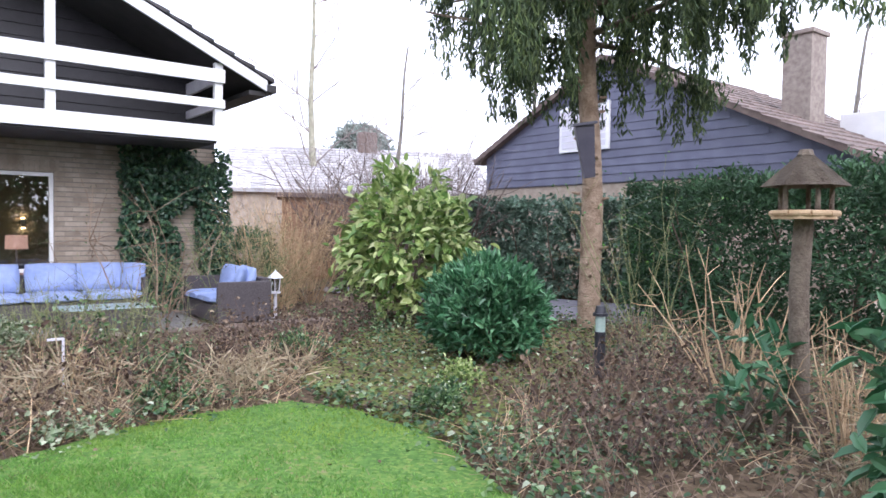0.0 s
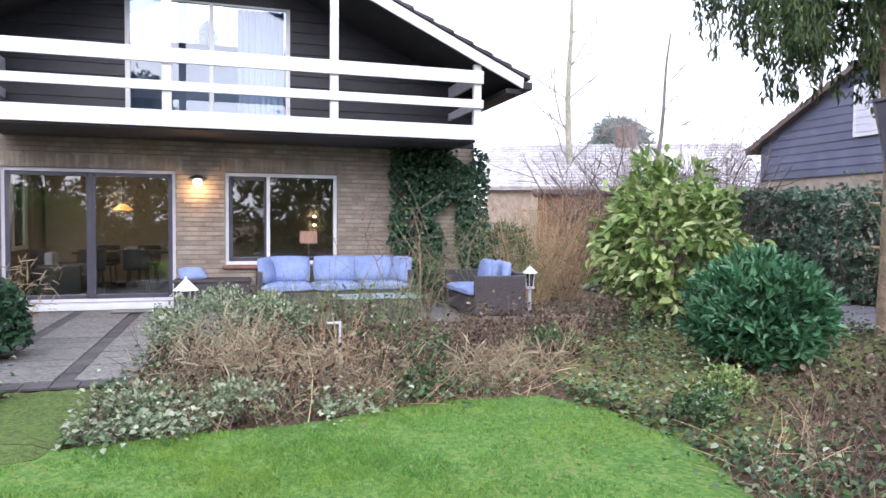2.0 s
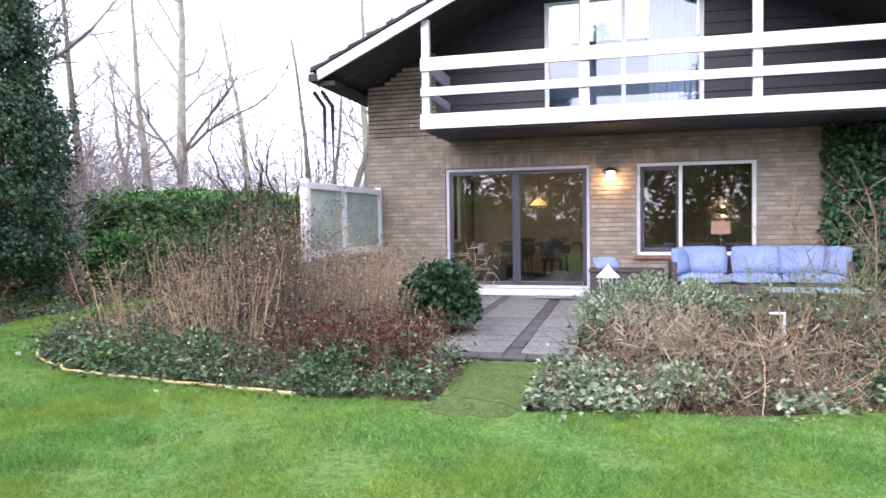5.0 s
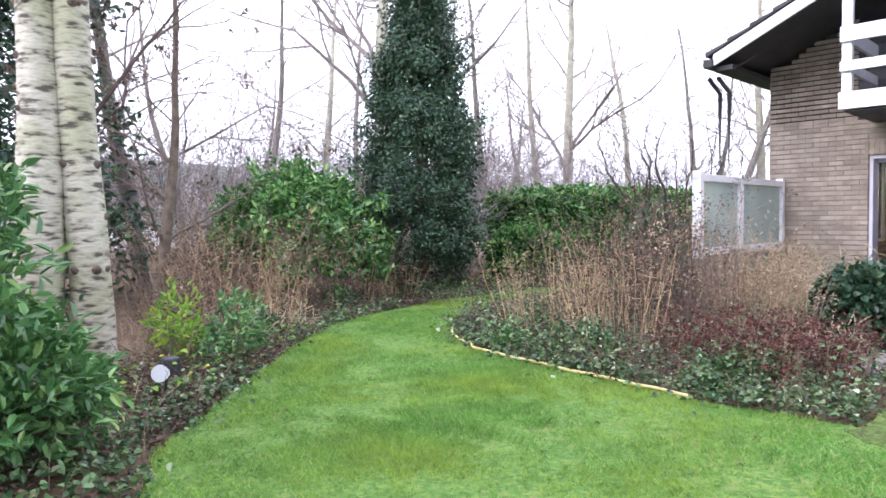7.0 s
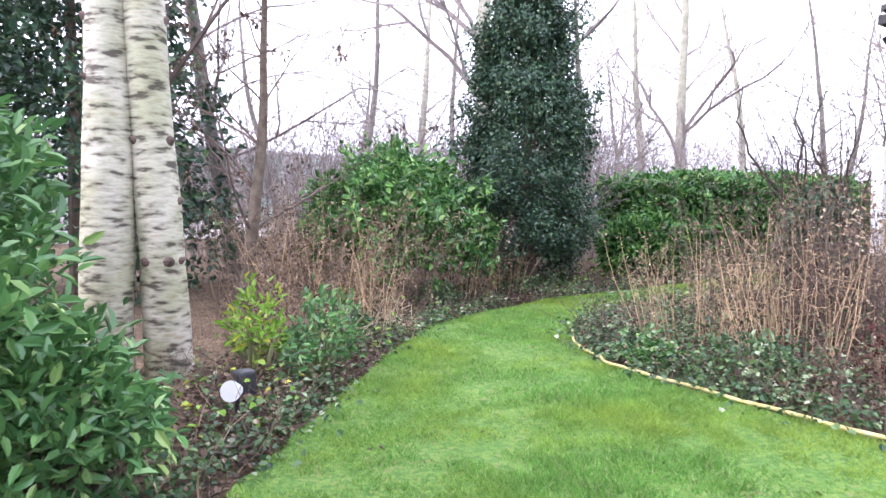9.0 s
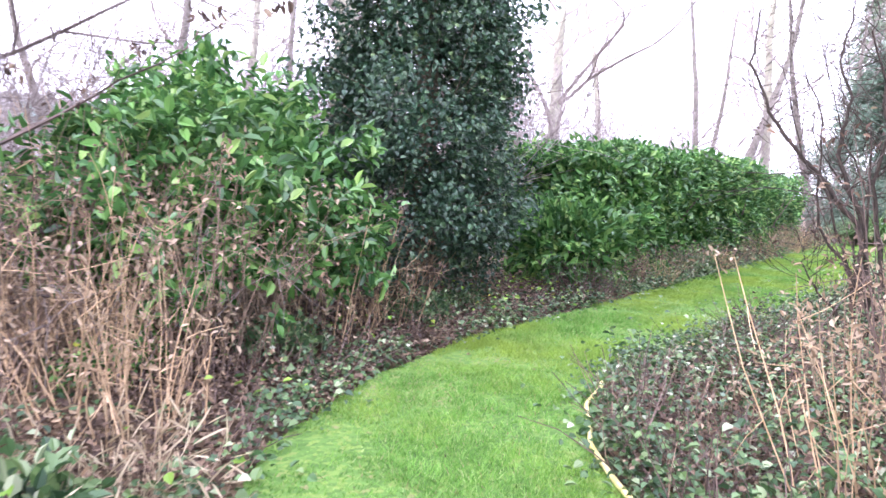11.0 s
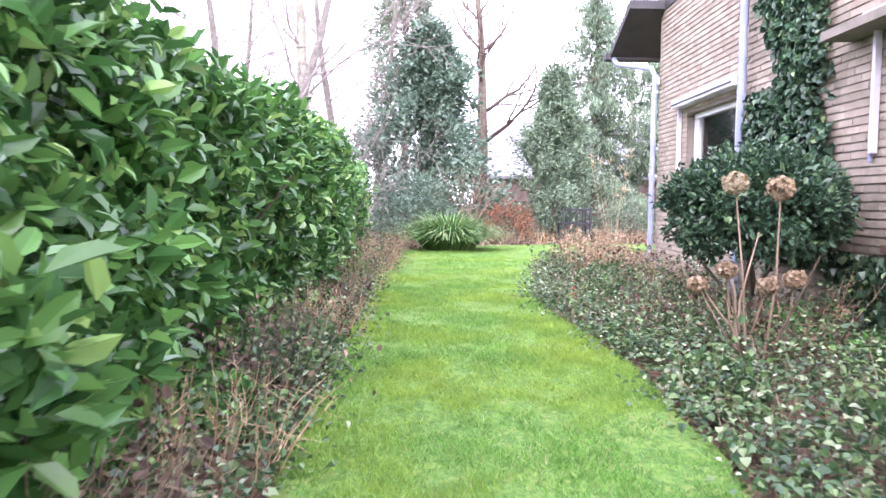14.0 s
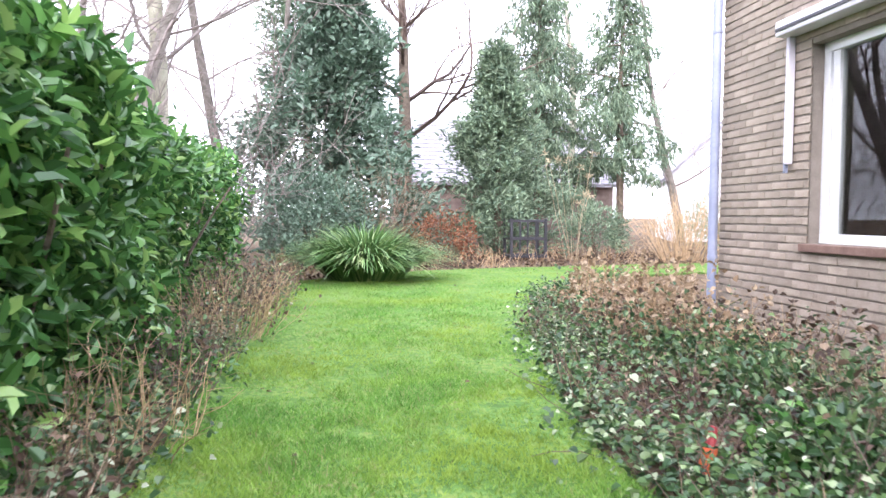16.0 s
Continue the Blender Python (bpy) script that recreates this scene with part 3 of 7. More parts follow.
# gable wall above, with lapped dark boards and the upper window
U_HOLE = (-1.42, 1.08, ZB + 0.1, 4.95)
bm = bmesh.new()
for (a, b, c, d) in wall_cells(X0, X1, ZB, roof_z(U_HOLE[0]) - 0.13, [U_HOLE]):
    lo, hi = max(a, X0), min(b, X1)
    for k in range(8):
        p, q = lo + (hi - lo) * k / 8, lo + (hi - lo) * (k + 1) / 8
        t = min(d, min(roof_z(p), roof_z(q)) - 0.12)
        if t > c:
            add_box(bm, p, q, YF + 0.03, YF + 0.25, c, t)
kid("gable_wall", bm, M["soffit"], label="dark timber backing of the gable")
z = ZB + 0.02
while z < 5.5:
    half = (5.93 - z - 0.2) / SLOPE
    lo, hi = max(-3.29, MID - half), min(X1 - 0.02, MID + half)
    spans = [(lo, hi)] if not (U_HOLE[2] < z + 0.1 < U_HOLE[3]) else [(lo, U_HOLE[0]), (U_HOLE[1], hi)]
    for a, b in spans:
        if b - a > 0.1:
            bm = bmesh.new()
            vs = [bm.verts.new(p) for p in [(a, YF - 0.018, z), (b, YF - 0.018, z), (b, YF + 0.002, z + 0.185), (a, YF + 0.002, z + 0.185), (a, YF + 0.025, z), (b, YF + 0.025, z), (b, YF + 0.025, z + 0.185), (a, YF + 0.025, z + 0.185)]]
            for f in [(0, 1, 2, 3), (0, 4, 5, 1), (3, 2, 6, 7), (0, 3, 7, 4), (1, 5, 6, 2)]:
                bm.faces.new([vs[i] for i in f])
            kid("board", bm, M["clad"])
    z += 0.178

# main roof: two slopes with an overhang over the balcony, tiles, verge boards
YR0, YR1 = 7.9, 10.6
for s in (-1, 1):
    xe = MID + s * 4.68
    bm = bmesh.new()
    a, b = (MID, 5.93), (xe, roof_z(xe))
    vs = [bm.verts.new(p) for p in [(a[0], YR0 + 0.05, a[1] - 0.16), (a[0], YR1, a[1] - 0.16), (b[0], YR1, b[1] - 0.16), (b[0], YR0 + 0.05, b[1] - 0.16), (a[0], YR0 + 0.05, a[1]), (a[0], YR1, a[1]), (b[0], YR1, b[1]), (b[0], YR0 + 0.05, b[1])]]
    for f in [(0, 1, 2, 3), (4, 7, 6, 5), (0, 3, 7, 4), (1, 5, 6, 2), (3, 2, 6, 7), (0, 4, 5, 1)]:
        bm.faces.new([vs[i] for i in f])
    bmesh.ops.recalc_face_normals(bm, faces=bm.faces)
    kid("roof", bm, M["soffit"], label="dark soffit under the tiled roof")
    # courses of tiles, each row tilted and overlapping the one below
    V, F = [], []
    n = 15
    for i in range(n):
        x_hi, x_lo = MID + s * 4.73 * i / n, MID + s * (4.73 * (i + 1) / n + 0.05)
        for j in range(9):
            y0 = YR0 - 0.03 + j * 0.3
            z_hi, z_lo = roof_z(x_hi) + 0.03, roof_z(x_lo) + 0.075
            o = len(V)
            V += [(x_hi, y0, z_hi), (x_hi, y0 + 0.285, z_hi), (x_lo, y0 + 0.285, z_lo), (x_lo, y0, z_lo), (x_hi, y0, z_hi - 0.03), (x_lo, y0, z_lo - 0.07), (x_lo, y0 + 0.285, z_lo - 0.07)]
            F += [(o, o + 1, o + 2, o + 3), (o, o + 3, o + 5, o + 4), (o + 3, o + 2, o + 6, o + 5)]
    ob = link_mesh("roof_tiles", V, F, M["tile"])
    ob.parent = house
    ob.matrix_parent_inverse = Matrix.Translation(-house.location)
    ob["kind"] = "stuff"
    # white verge board
    bm = bmesh.new()
    zt = lambda x: roof_z(x) - 0.01
    vs = [bm.verts.new(p) for y in (YR0, YR0 + 0.045) for p in [(MID, y, zt(MID)), (xe, y, zt(xe)), (xe, y, zt(xe) - 0.17), (MID, y, zt(MID) - 0.17)]]
    for f in [(0, 1, 2, 3), (4, 7, 6, 5), (0, 4, 5, 1), (2, 6, 7, 3), (1, 5, 6, 2), (0, 3, 7, 4)]:
        bm.faces.new([vs[i] for i in f])
    bmesh.ops.recalc_face_normals(bm, faces=bm.faces)
    kid("verge_board", bm, M["white"], label="white painted verge board")
    # eave gutter
    bm = bmesh.new()
    gx = xe + s * 0.06
    add_box(bm, gx - 0.07, gx + 0.07, YR0 - 0.05, YR1, roof_z(xe) - 0.20, roof_z(xe) - 0.08, 0.015)
    kid("gutter", bm, M["soffit"], label="dark box gutter along the eave")
    # boxed soffit return below the eave
    hbox("eave_soffit", min(xe, X0 if s < 0 else X1), max(xe, X0 if s < 0 else X1), YR0 + 0.1, YR1, roof_z(xe) - 0.24, roof_z(xe) - 0.17, M["soffit"])

# side and rear walls of the front block, and the inner shell
hbox("side_wall", X0, X0 + 0.25, YF + 0.28, 10.5, -0.1, 3.6, M["mortar"])
bricks("brickwork", YF, 10.5, 0.0, 3.6, X0, "x", [], seed=4)
hbox("side_wall", X1 - 0.25, X1, YF + 0.28, 19.7, -0.1, 3.6, M["brick"])
hbox("inner_wall", -3.6, 4.0, 14.0, 14.15, 0, 2.7, surf("warm_plaster", (0.38, 0.32, 0.26), (0.46, 0.40, 0.34), 2, 0.9, 0.1, 40), label="warm plaster wall inside the living room")
hbox("inner_ceiling", -4.25, 4.0, YF + 0.29, 14.0, 2.62, 2.7, M["mortar"])
hbox("inner_floor", -4.25, 4.0, YF + 0.29, 14.0, 0.02, 0.10, surf("oak_floor", (0.10, 0.06, 0.035), (0.17, 0.11, 0.07), 6, 0.4, 0.1, 40))

# balcony
hbox("balcony_slab", -3.10, 3.82, 8.06, YF, 2.70, 2.78, M["soffit"], label="dark underside of the balcony")
hbox("fascia", -3.16, 3.90, 8.0, 8.055, 2.73, 2.955, M["white"], bevel=0.006)
for zz, hh in ((3.22, 0.13), (3.60, 0.20)):
    hbox("rail", -3.14, 3.92, 8.0 - 0.03, 8.018, zz, zz + hh, M["white"], bevel=0.008)
    for xs in (-3.09, 3.80):
        hbox("side_rail", xs, xs + 0.05, 8.06, YF - 0.02, zz, zz + hh, M["frame_white"], bevel=0.006)
for xs in (-3.07, -0.69, 1.61, 3.84):
    hbox("post", xs - 0.06, xs + 0.06, 8.02, 8.12, 2.95, roof_z(xs) - 0.165, M["white"], bevel=0.006)


def framed(name, x0, x1, z0, z1, y, bars, wmat, fw=0.06, inner=None, glass="glass", label=""):
    """A window in the garden front: frame of four members, bars at x, one pane each."""
    g = new(name)
    g.parent = house
    g.matrix_parent_inverse = Matrix.Translation(-house.location)
    if label:
        g["label"] = label
    def sub(nm, a, b, c, d, yy, t, m_):
        bm = bmesh.new()
        add_box(bm, a, b, yy, yy + t, c, d, 0.004)
        return part(nm, bm, m_, g)
    sub("frame_head", x0, x1, z1 - fw, z1, y, 0.09, wmat)
    sub("frame_foot", x0, x1, z0, z0 + fw, y, 0.09, wmat)
    sub("frame_side", x0, x0 + fw, z0 + fw, z1 - fw, y, 0.09, wmat)
    sub("frame_side", x1 - fw, x1, z0 + fw, z1 - fw, y, 0.09, wmat)
    edges = [x0 + fw] + [b for b in bars] + [x1 - fw]
    for b in bars:
        sub("mullion", b - fw / 2, b + fw / 2, z0 + fw, z1 - fw, y + 0.005, 0.08, M["frame_dark"] if name == "sliding_door" else wmat)
    for i, (a, b) in enumerate(zip(edges, edges[1:])):
        if inner and i in inner:
            e, w2 = 0.03, 0.065
            for (p, q, r, s_) in ((a + e, b - e, z1 - fw - w2, z1 - fw - 0.002), (a + e, b - e, z0 + fw + 0.002, z0 + fw + w2), (a + e - 0.03, a + e + w2 - 0.03, z0 + fw, z1 - fw), (b - e - w2 + 0.03, b - e + 0.03, z0 + fw, z1 - fw)):
                sub("sash", p, q, r, s_, y + 0.012, 0.05, M["frame_dark"])
        pane = sub("pane", a, b, z0 + fw, z1 - fw, y + 0.05, 0.008, M[glass])
        pane.visible_shadow = False
    return g


framed("sliding_door", -3.15, -0.70, 0.16, 2.22, YF + 0.04, [-1.93], M["frame_white"], 0.05, inner=(0, 1), label="wide glass sliding door in a pale frame")
framed("front_window", 0.05, 1.86, 0.72, 2.22, YF + 0.04, [0.73], M["white"], 0.055, inner=(0,), label="two-part window with a dark sash")
framed("balcony_window", U_HOLE[0], U_HOLE[1], U_HOLE[2], U_HOLE[3], YF + 0.0, [-0.83, -0.15], M["white"], 0.07, glass="sky_glass", label="tall balcony glazing that mirrors the sky")
hbox("threshold", -3.18, -0.66, 9.30, YF + 0.03, 0.06, 0.155, M["white"], bevel=0.008, label="white painted door sill")
hbox("window_sill", 0.0, 1.9, 9.42, YF + 0.04, 0.665, 0.715, surf("brick_sill", (0.22, 0.10, 0.08), (0.32, 0.17, 0.13), 8, 0.8, 0.3, 60), bevel=0.008)
for a, b in ((-3.2, -0.65), (0.0, 1.91)):
    x = a
    while x < b:
        hbox("soldier_brick", x, x + 0.055, YF - 0.016, YF + 0.02, 2.232, 2.43, M["brick_piece"])
        x += 0.067

# ---- west side of the house ----
W_TOP = 4.33
W_HOLES = [(16.37, 18.08, 0.90, 2.50), (11.55, 13.36, 0.84, 2.55)]
bm = bmesh.new()
for a, b, c, d in wall_cells(10.4, YN, -0.1, W_TOP, W_HOLES):
    add_box(bm, XW, XW + 0.28, a, b, c, d)
bmesh.ops.remove_doubles(bm, verts=bm.verts, dist=0.0005)
kid("west_wall", bm, M["mortar"], label="mortar backing of the long side wall")
hbox("north_wall", XW + 0.28, X1, YN - 0.25, YN, -0.1, W_TOP, M["brick"])
hbox("flat_roof", XW - 0.03, X1, 10.4, YN + 0.05, W_TOP, W_TOP + 0.12, M["soffit"], label="dark roof edge above the side wall")
NEAR = (18.12, YN + 0.01, 0.44, 3.0)
bricks("brickwork", 10.4, YN, 0.0, W_TOP, XW, "x", W_HOLES, skip=NEAR, seed=5)
# north-west eave with its box gutter
bm = bmesh.new()
vs = [bm.verts.new(p) for p in [(-4.55, 19.2, 4.48), (-3.6, 19.2, 4.48), (-3.6, 20.45, 3.9), (-4.55, 20.45, 3.9), (-4.55, 19.2, 4.34), (-3.6, 19.2, 4.34), (-3.6, 20.45, 3.8), (-4.55, 20.45, 3.8)]]
for f in [(0, 1, 2, 3), (4, 7, 6, 5), (0, 3, 7, 4), (1, 5, 6, 2), (3, 2, 6, 7), (0, 4, 5, 1)]:
    bm.faces.new([vs[i] for i in f])
bmesh.ops.recalc_face_normals(bm, faces=bm.faces)
kid("eave", bm, M["soffit"], label="dark overhanging eave at the far corner")
hbox("gutter", -4.62, -3.6, 20.42, 20.62, 3.76, 3.9, M["tile"], bevel=0.02)


def pipe(pts, r, material, name="downpipe", label="blue-grey zinc downpipe with collars", collars=()):
    V, F = tubes([(np.array(pts, float), np.full(len(pts), r))], 14)
    ob = link_mesh(name, V, F, material, smooth=True)
    ob.parent = house
    ob.matrix_parent_inverse = Matrix.Translation(-house.location)
    ob["label"] = label
    for (x, y, z) in collars:
        bm = bmesh.new()
        add_cone(bm, (0, 0, 0), (0, 0, 0.03), r + 0.006, r + 0.006, 14)
        c = part("collar", bm, material, ob)
        c.matrix_parent_inverse = Matrix.Identity(4)
        c.location = (x, y, z)
    return ob


M["zinc"] = surf("blue_grey_zinc", (0.22, 0.25, 0.36), (0.33, 0.36, 0.47), 3, 0.5, 0.1, 40)
M["black_pipe"] = surf("black_plastic_pipe", (0.02, 0.02, 0.025), (0.04, 0.04, 0.05), 3, 0.4, 0.1, 40)
pipe([(-4.06, 19.36, 0.0), (-4.06, 19.36, 1.5), (-4.06, 19.36, 3.3), (-4.1, 19.45, 3.42), (-4.45, 20.3, 3.66), (-4.48, 20.45, 3.78)], 0.045, M["zinc"], collars=[(-4.06, 19.36, z) for z in (0.7, 1.8, 2.9)])
pipe([(-4.06, 16.02, 0.0), (-4.06, 16.02, 2.0), (-4.06, 16.02, 4.3)], 0.05, M["zinc"], collars=[(-4.06, 16.02, z) for z in (1.2, 2.45, 3.7)])
for dx in (0.0, 0.14):
    pipe([(-4.92 + dx, 8.05, 3.4), (-4.86 + dx, 8.3, 3.2), (-4.86 + dx, 8.3, 1.8), (-4.86 + dx, 8.3, 0.0)], 0.035, M["black_pipe"], label="black rainwater pipe under the eave")


def west_window(y0, y1, z0, z1, bars, awning):
    g = new("side_window")
    g.parent = house
    g.matrix_parent_inverse = Matrix.Translation(-house.location)
    g["label"] = "white framed side window with a retracted awning"
    def sub(nm, a, b, c, d, x, t, m_, bev=0.005):
        bm = bmesh.new()
        add_box(bm, x, x + t, a, b, c, d, bev)
        return part(nm, bm, m_, g)
    x, fw = XW + 0.10, 0.075
    sub("frame_head", y0, y1, z1 - fw, z1, x, 0.09, M["white"])
    sub("frame_foot", y0, y1, z0, z0 + fw, x, 0.09, M["white"])
    ys = [y0 + fw / 2] + bars + [y1 - fw / 2]
    for v in ys:
        sub("frame_side", v - fw / 2, v + fw / 2, z0 + fw, z1 - fw, x + 0.002, 0.085, M["white"])
    sub("inner_frame", y1 - 0.16, y1 - 0.085, z0 + fw, z1 - fw, x + 0.02, 0.06, M["white"])
    for a, b in zip(ys, ys[1:]):
        p = sub("pane", a, b, z0 + fw, z1 - fw, x + 0.05, 0.008, M["side_glass"], 0)
        p.visible_shadow = False
    sub("window_sill", y0 - 0.05, y1 + 0.05, z0 - 0.07, z0 - 0.004, XW - 0.05, 0.16, M["sill_red"], 0.008)
    a, b = awning
    sub("awning_box", a, b, z1 + 0.10, z1 + 0.23, XW - 0.17, 0.165, M["frame_white"], 0.02)
    sub("awning_slot", a + 0.02, b - 0.02, z1 + 0.14, z1 + 0.165, XW - 0.18, 0.02, M["black_pipe"], 0)
    for v in (a + 0.03, b - 0.07):
        sub("guide_rail", v, v + 0.04, z1 - 0.95, z1 + 0.1, XW - 0.08, 0.06, M["frame_white"], 0.006)
        sub("guide_arm", v + 0.045, v + 0.07, z1 - 1.02, z1 - 0.3, XW - 0.06, 0.03, M["zinc"], 0.004)


M["side_glass"] = glass_mat("side_window_glass", (0.6, 0.65, 0.62), 0.03)
M["sill_red"] = surf("red_brown_sill", (0.15, 0.085, 0.065), (0.24, 0.15, 0.12), 8, 0.7, 0.3, 60)
west_window(16.37, 18.08, 0.90, 2.50, [], (16.16, 18.34))
west_window(11.55, 13.36, 0.84, 2.55, [12.45], (11.3, 13.62))
# room shade behind the side windows is put into these dark colours
hbox("inner_wall", -1.0, -0.9, 14.2, 19.4, 0, 4.2, surf("shade_dark_plaster", (0.13, 0.12, 0.11), (0.2, 0.19, 0.17), 2, 0.9, 0.1, 40), label="wall inside the side rooms, painted dark for room shade")
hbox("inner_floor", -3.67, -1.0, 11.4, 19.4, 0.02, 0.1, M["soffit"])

# ---- terrace, door mat, windscreen ----
terrace = tagged(new("pavement"), "washed pebble slabs with dark clinker strips", "paving", kind="structure")
bm = bmesh.new()
add_box(bm, -4.3, 4.6, 6.55, 9.49, -0.1, 0.035)
add_box(bm, -2.62, -0.62, 4.08, 6.55, -0.1, 0.032)
part("bedding", bm, M["soil"], terrace)
rng = np.random.default_rng(5)


def slab(x0, x1, y0, y1, z, material, name):
    bm = bmesh.new()
    add_box(bm, x0, x1, y0, y1, z - 0.05, z, 0.006)
    return part(name, bm, material, terrace)


y = 4.30
while y < 9.25:
    y1 = min(y + 0.34, 9.28)
    for a, b in ((-2.58, -2.10), (-1.96, -1.28), (-1.13, -0.62)):
        slab(a, b - 0.012, y, y1 - 0.035, 0.06 + rng.uniform(-0.004, 0.004), M["slab"], "slab")
    for a, b in ((-2.10, -1.96), (-1.28, -1.13)):
        slab(a, b - 0.012, y, y1 - 0.016, 0.052 + rng.uniform(-0.004, 0.004), M["clinker"], "clinker_strip")
    y = y1
for i in range(9):
    slab(-2.6 + i * 0.222, -2.6 + i * 0.222 + 0.212, 4.08, 4.288, 0.055, M["clinker"], "clinker_strip")
for i in range(12):
    for j in range(6):
        xa, ya = -0.60 + i * 0.43, 6.60 + j * 0.45
        slab(xa, xa + 0.42, ya, ya + 0.44, 0.06 + rng.uniform(-0.004, 0.004), M["slab"], "slab")
# low stacked stone edge of the sitting area
edge = tagged(new("stone_edging"), "low stacked edge of rough brown stones", "edging", kind="structure")
M["stone"] = surf("brown_edging_stone", (0.12, 0.085, 0.065), (0.24, 0.18, 0.14), 8, 0.9, 0.7, 50, piece="object", spread=0.3)
x = 0.9
while x < 4.6:
    w = rng.uniform(0.18, 0.36)
    for k in range(2):
        bm = bmesh.new()
        add_box(bm, x + k * 0.05, x + w - 0.012 + k * 0.05, 6.30 + rng.uniform(-0.03, 0.03), 6.58, 0.0 + k * 0.085, 0.08 + k * 0.085, 0.015)
        for v in bm.verts:
            v.co += Vector(noise.noise_vector(v.co * 9)) * 0.012
        part("edging_stone", bm, M["stone"], edge)
    x += w
bm = bmesh.new()
add_box(bm, -1.55, -0.95, 8.80, 9.22, 0.062, 0.078, 0.005)
tagged(part("door_mat", bm, M["black_pipe"]), "black rubber door mat on the slabs", "door mat")

screen = empty("windscreen", (-4.35, 8.0, 0), "white framed frosted glass windscreen on a low brick wall", "windscreen")


def sc(nm, x0, x1, y0, y1, z0, z1, m_, bev=0.006):
    ob = box(nm, x0, x1, y0, y1, z0, z1, m_, None, bev)
    ob.parent = screen
    ob.matrix_parent_inverse = Matrix.Translation(-screen.location)
    return ob


sc("low_wall", -4.46, -4.25, 6.4, 9.46, -0.05, 0.80, M["mortar"], 0)
sc("rail", -4.40, -4.30, 6.4, 9.44, 0.83, 0.93, M["white"])
sc("rail", -4.40, -4.30, 6.4, 9.44, 1.80, 1.89, M["white"])
for yy in (6.4, 7.7, 9.34):
    sc("post", -4.405, -4.295, yy, yy + 0.10, 0.80, 1.93, M["white"])
for a, b in ((6.5, 7.7), (7.8, 9.34)):
    sc("pane", -4.355, -4.345, a, b, 0.93, 1.80, M["frost"], 0)

# ---- wall lamp ----
lamp = empty("wall_lamp", (-0.36, 9.46, 2.05), "lit black wall lamp with a round shade", "wall lamp")
bm = bmesh.new()
add_cone(bm, (0, -0.10, 0.05), (0, -0.10, 0.10), 0.15, 0.05, 24)
add_box(bm, -0.03, 0.03, -0.10, 0.03, 0.07, 0.11, 0.004)
part("shade", bm, M["black_pipe"], lamp)
bm = bmesh.new()
for z in (0.0, 0.025, 0.045):
    add_cone(bm, (0, -0.10, z), (0, -0.10, z + 0.012), 0.085, 0.09, 24)
part("louvre", bm, M["white"], lamp)
bm = bmesh.new()
bmesh.ops.create_uvsphere(bm, u_segments=20, v_segments=12, radius=0.065, matrix=Matrix.Translation((0, -0.10, -0.01)))
part("bulb", bm, glow_mat("warm_lamp_glow", (1.0, 0.75, 0.45), 5.0), lamp, "glowing warm bulb")
ll = new("lamp_light", bpy.data.lights.new("lamp_light", "POINT"))
ll.data.energy, ll.data.color, ll.data.shadow_soft_size = 4.0, (1.0, 0.55, 0.2), 0.05
ll.location = (-0.36, 9.33, 1.93)

# ---- living room behind the glass ----
table_lamp = empty("table_lamp", (1.55, 11.2, 0.75), "table lamp with a pale pink drum shade", "lamp")
bm = bmesh.new()
add_cone(bm, (0, 0, 0.0), (0, 0, 0.02), 0.09, 0.09, 20)
add_cone(bm, (0, 0, 0.02), (0, 0, 0.3), 0.012, 0.012, 10)
part("stand", bm, M["frame_white"], table_lamp)
bm = bmesh.new()
add_cone(bm, (0, 0, 0.27), (0, 0, 0.5), 0.17, 0.16, 28)
part("shade", bm, glow_mat("pink_shade", (0.75, 0.42, 0.33), 0.55), table_lamp)
sideboard = empty("sideboard", (1.5, 11.2, 0), "dark sideboard under the table lamp", "sideboard")
for nm, a in (("top", (-0.7, 0.7, -0.2, 0.2, 0.71, 0.75)), ("body", (-0.65, 0.65, -0.18, 0.18, 0.1, 0.70))):
    bm = bmesh.new()
    add_box(bm, *a, 0.006)
    part(nm, bm, M["frame_dark"], sideboard)
wl = empty("wall_sconce", (1.95, 13.95, 1.45), "lit up-and-down wall sconce", "wall lamp")
bm = bmesh.new()
add_box(bm, -0.04, 0.04, -0.08, 0.04, -0.08, 0.08, 0.006)
part("body", bm, M["frame_white"], wl)
for dz in (-0.1, 0.1):
    bm = bmesh.new()
    add_box(bm, -0.03, 0.03, -0.06, 0.0, dz - 0.015, dz + 0.015)
    part("light_slot", bm, glow_mat("sconce_glow", (1.0, 0.7, 0.35), 14.0), wl)
rl = new("room_light", bpy.data.lights.new("room_light", "POINT"))
rl.data.energy, rl.data.color, rl.data.shadow_soft_size = 22.0, (1.0, 0.72, 0.42), 0.25
rl.location = (-1.9, 12.2, 1.75)
pend = empty("pendant_lamp", (-1.85, 12.2, 1.62), "amber glass pendant lamp over the dining table", "pendant lamp")
bm = bmesh.new()
add_cone(bm, (0, 0, 0), (0, 0, 0.12), 0.19, 0.05, 28)
part("shade", bm, glow_mat("amber_shade", (0.9, 0.42, 0.10), 0.6), pend)
bm = bmesh.new()
add_cone(bm, (0, 0, 0.12), (0, 0, 1.0), 0.006, 0.006, 6)
part("cord", bm, M["black_pipe"], pend)
dt = empty("dining_table", (-1.75, 12.2, 0.1), "wooden dining table behind the glass door", "table")
bm = bmesh.new()
add_box(bm, -0.9, 0.9, -0.45, 0.45, 0.70, 0.75, 0.01)
part("tabletop", bm, M["bark"], dt)
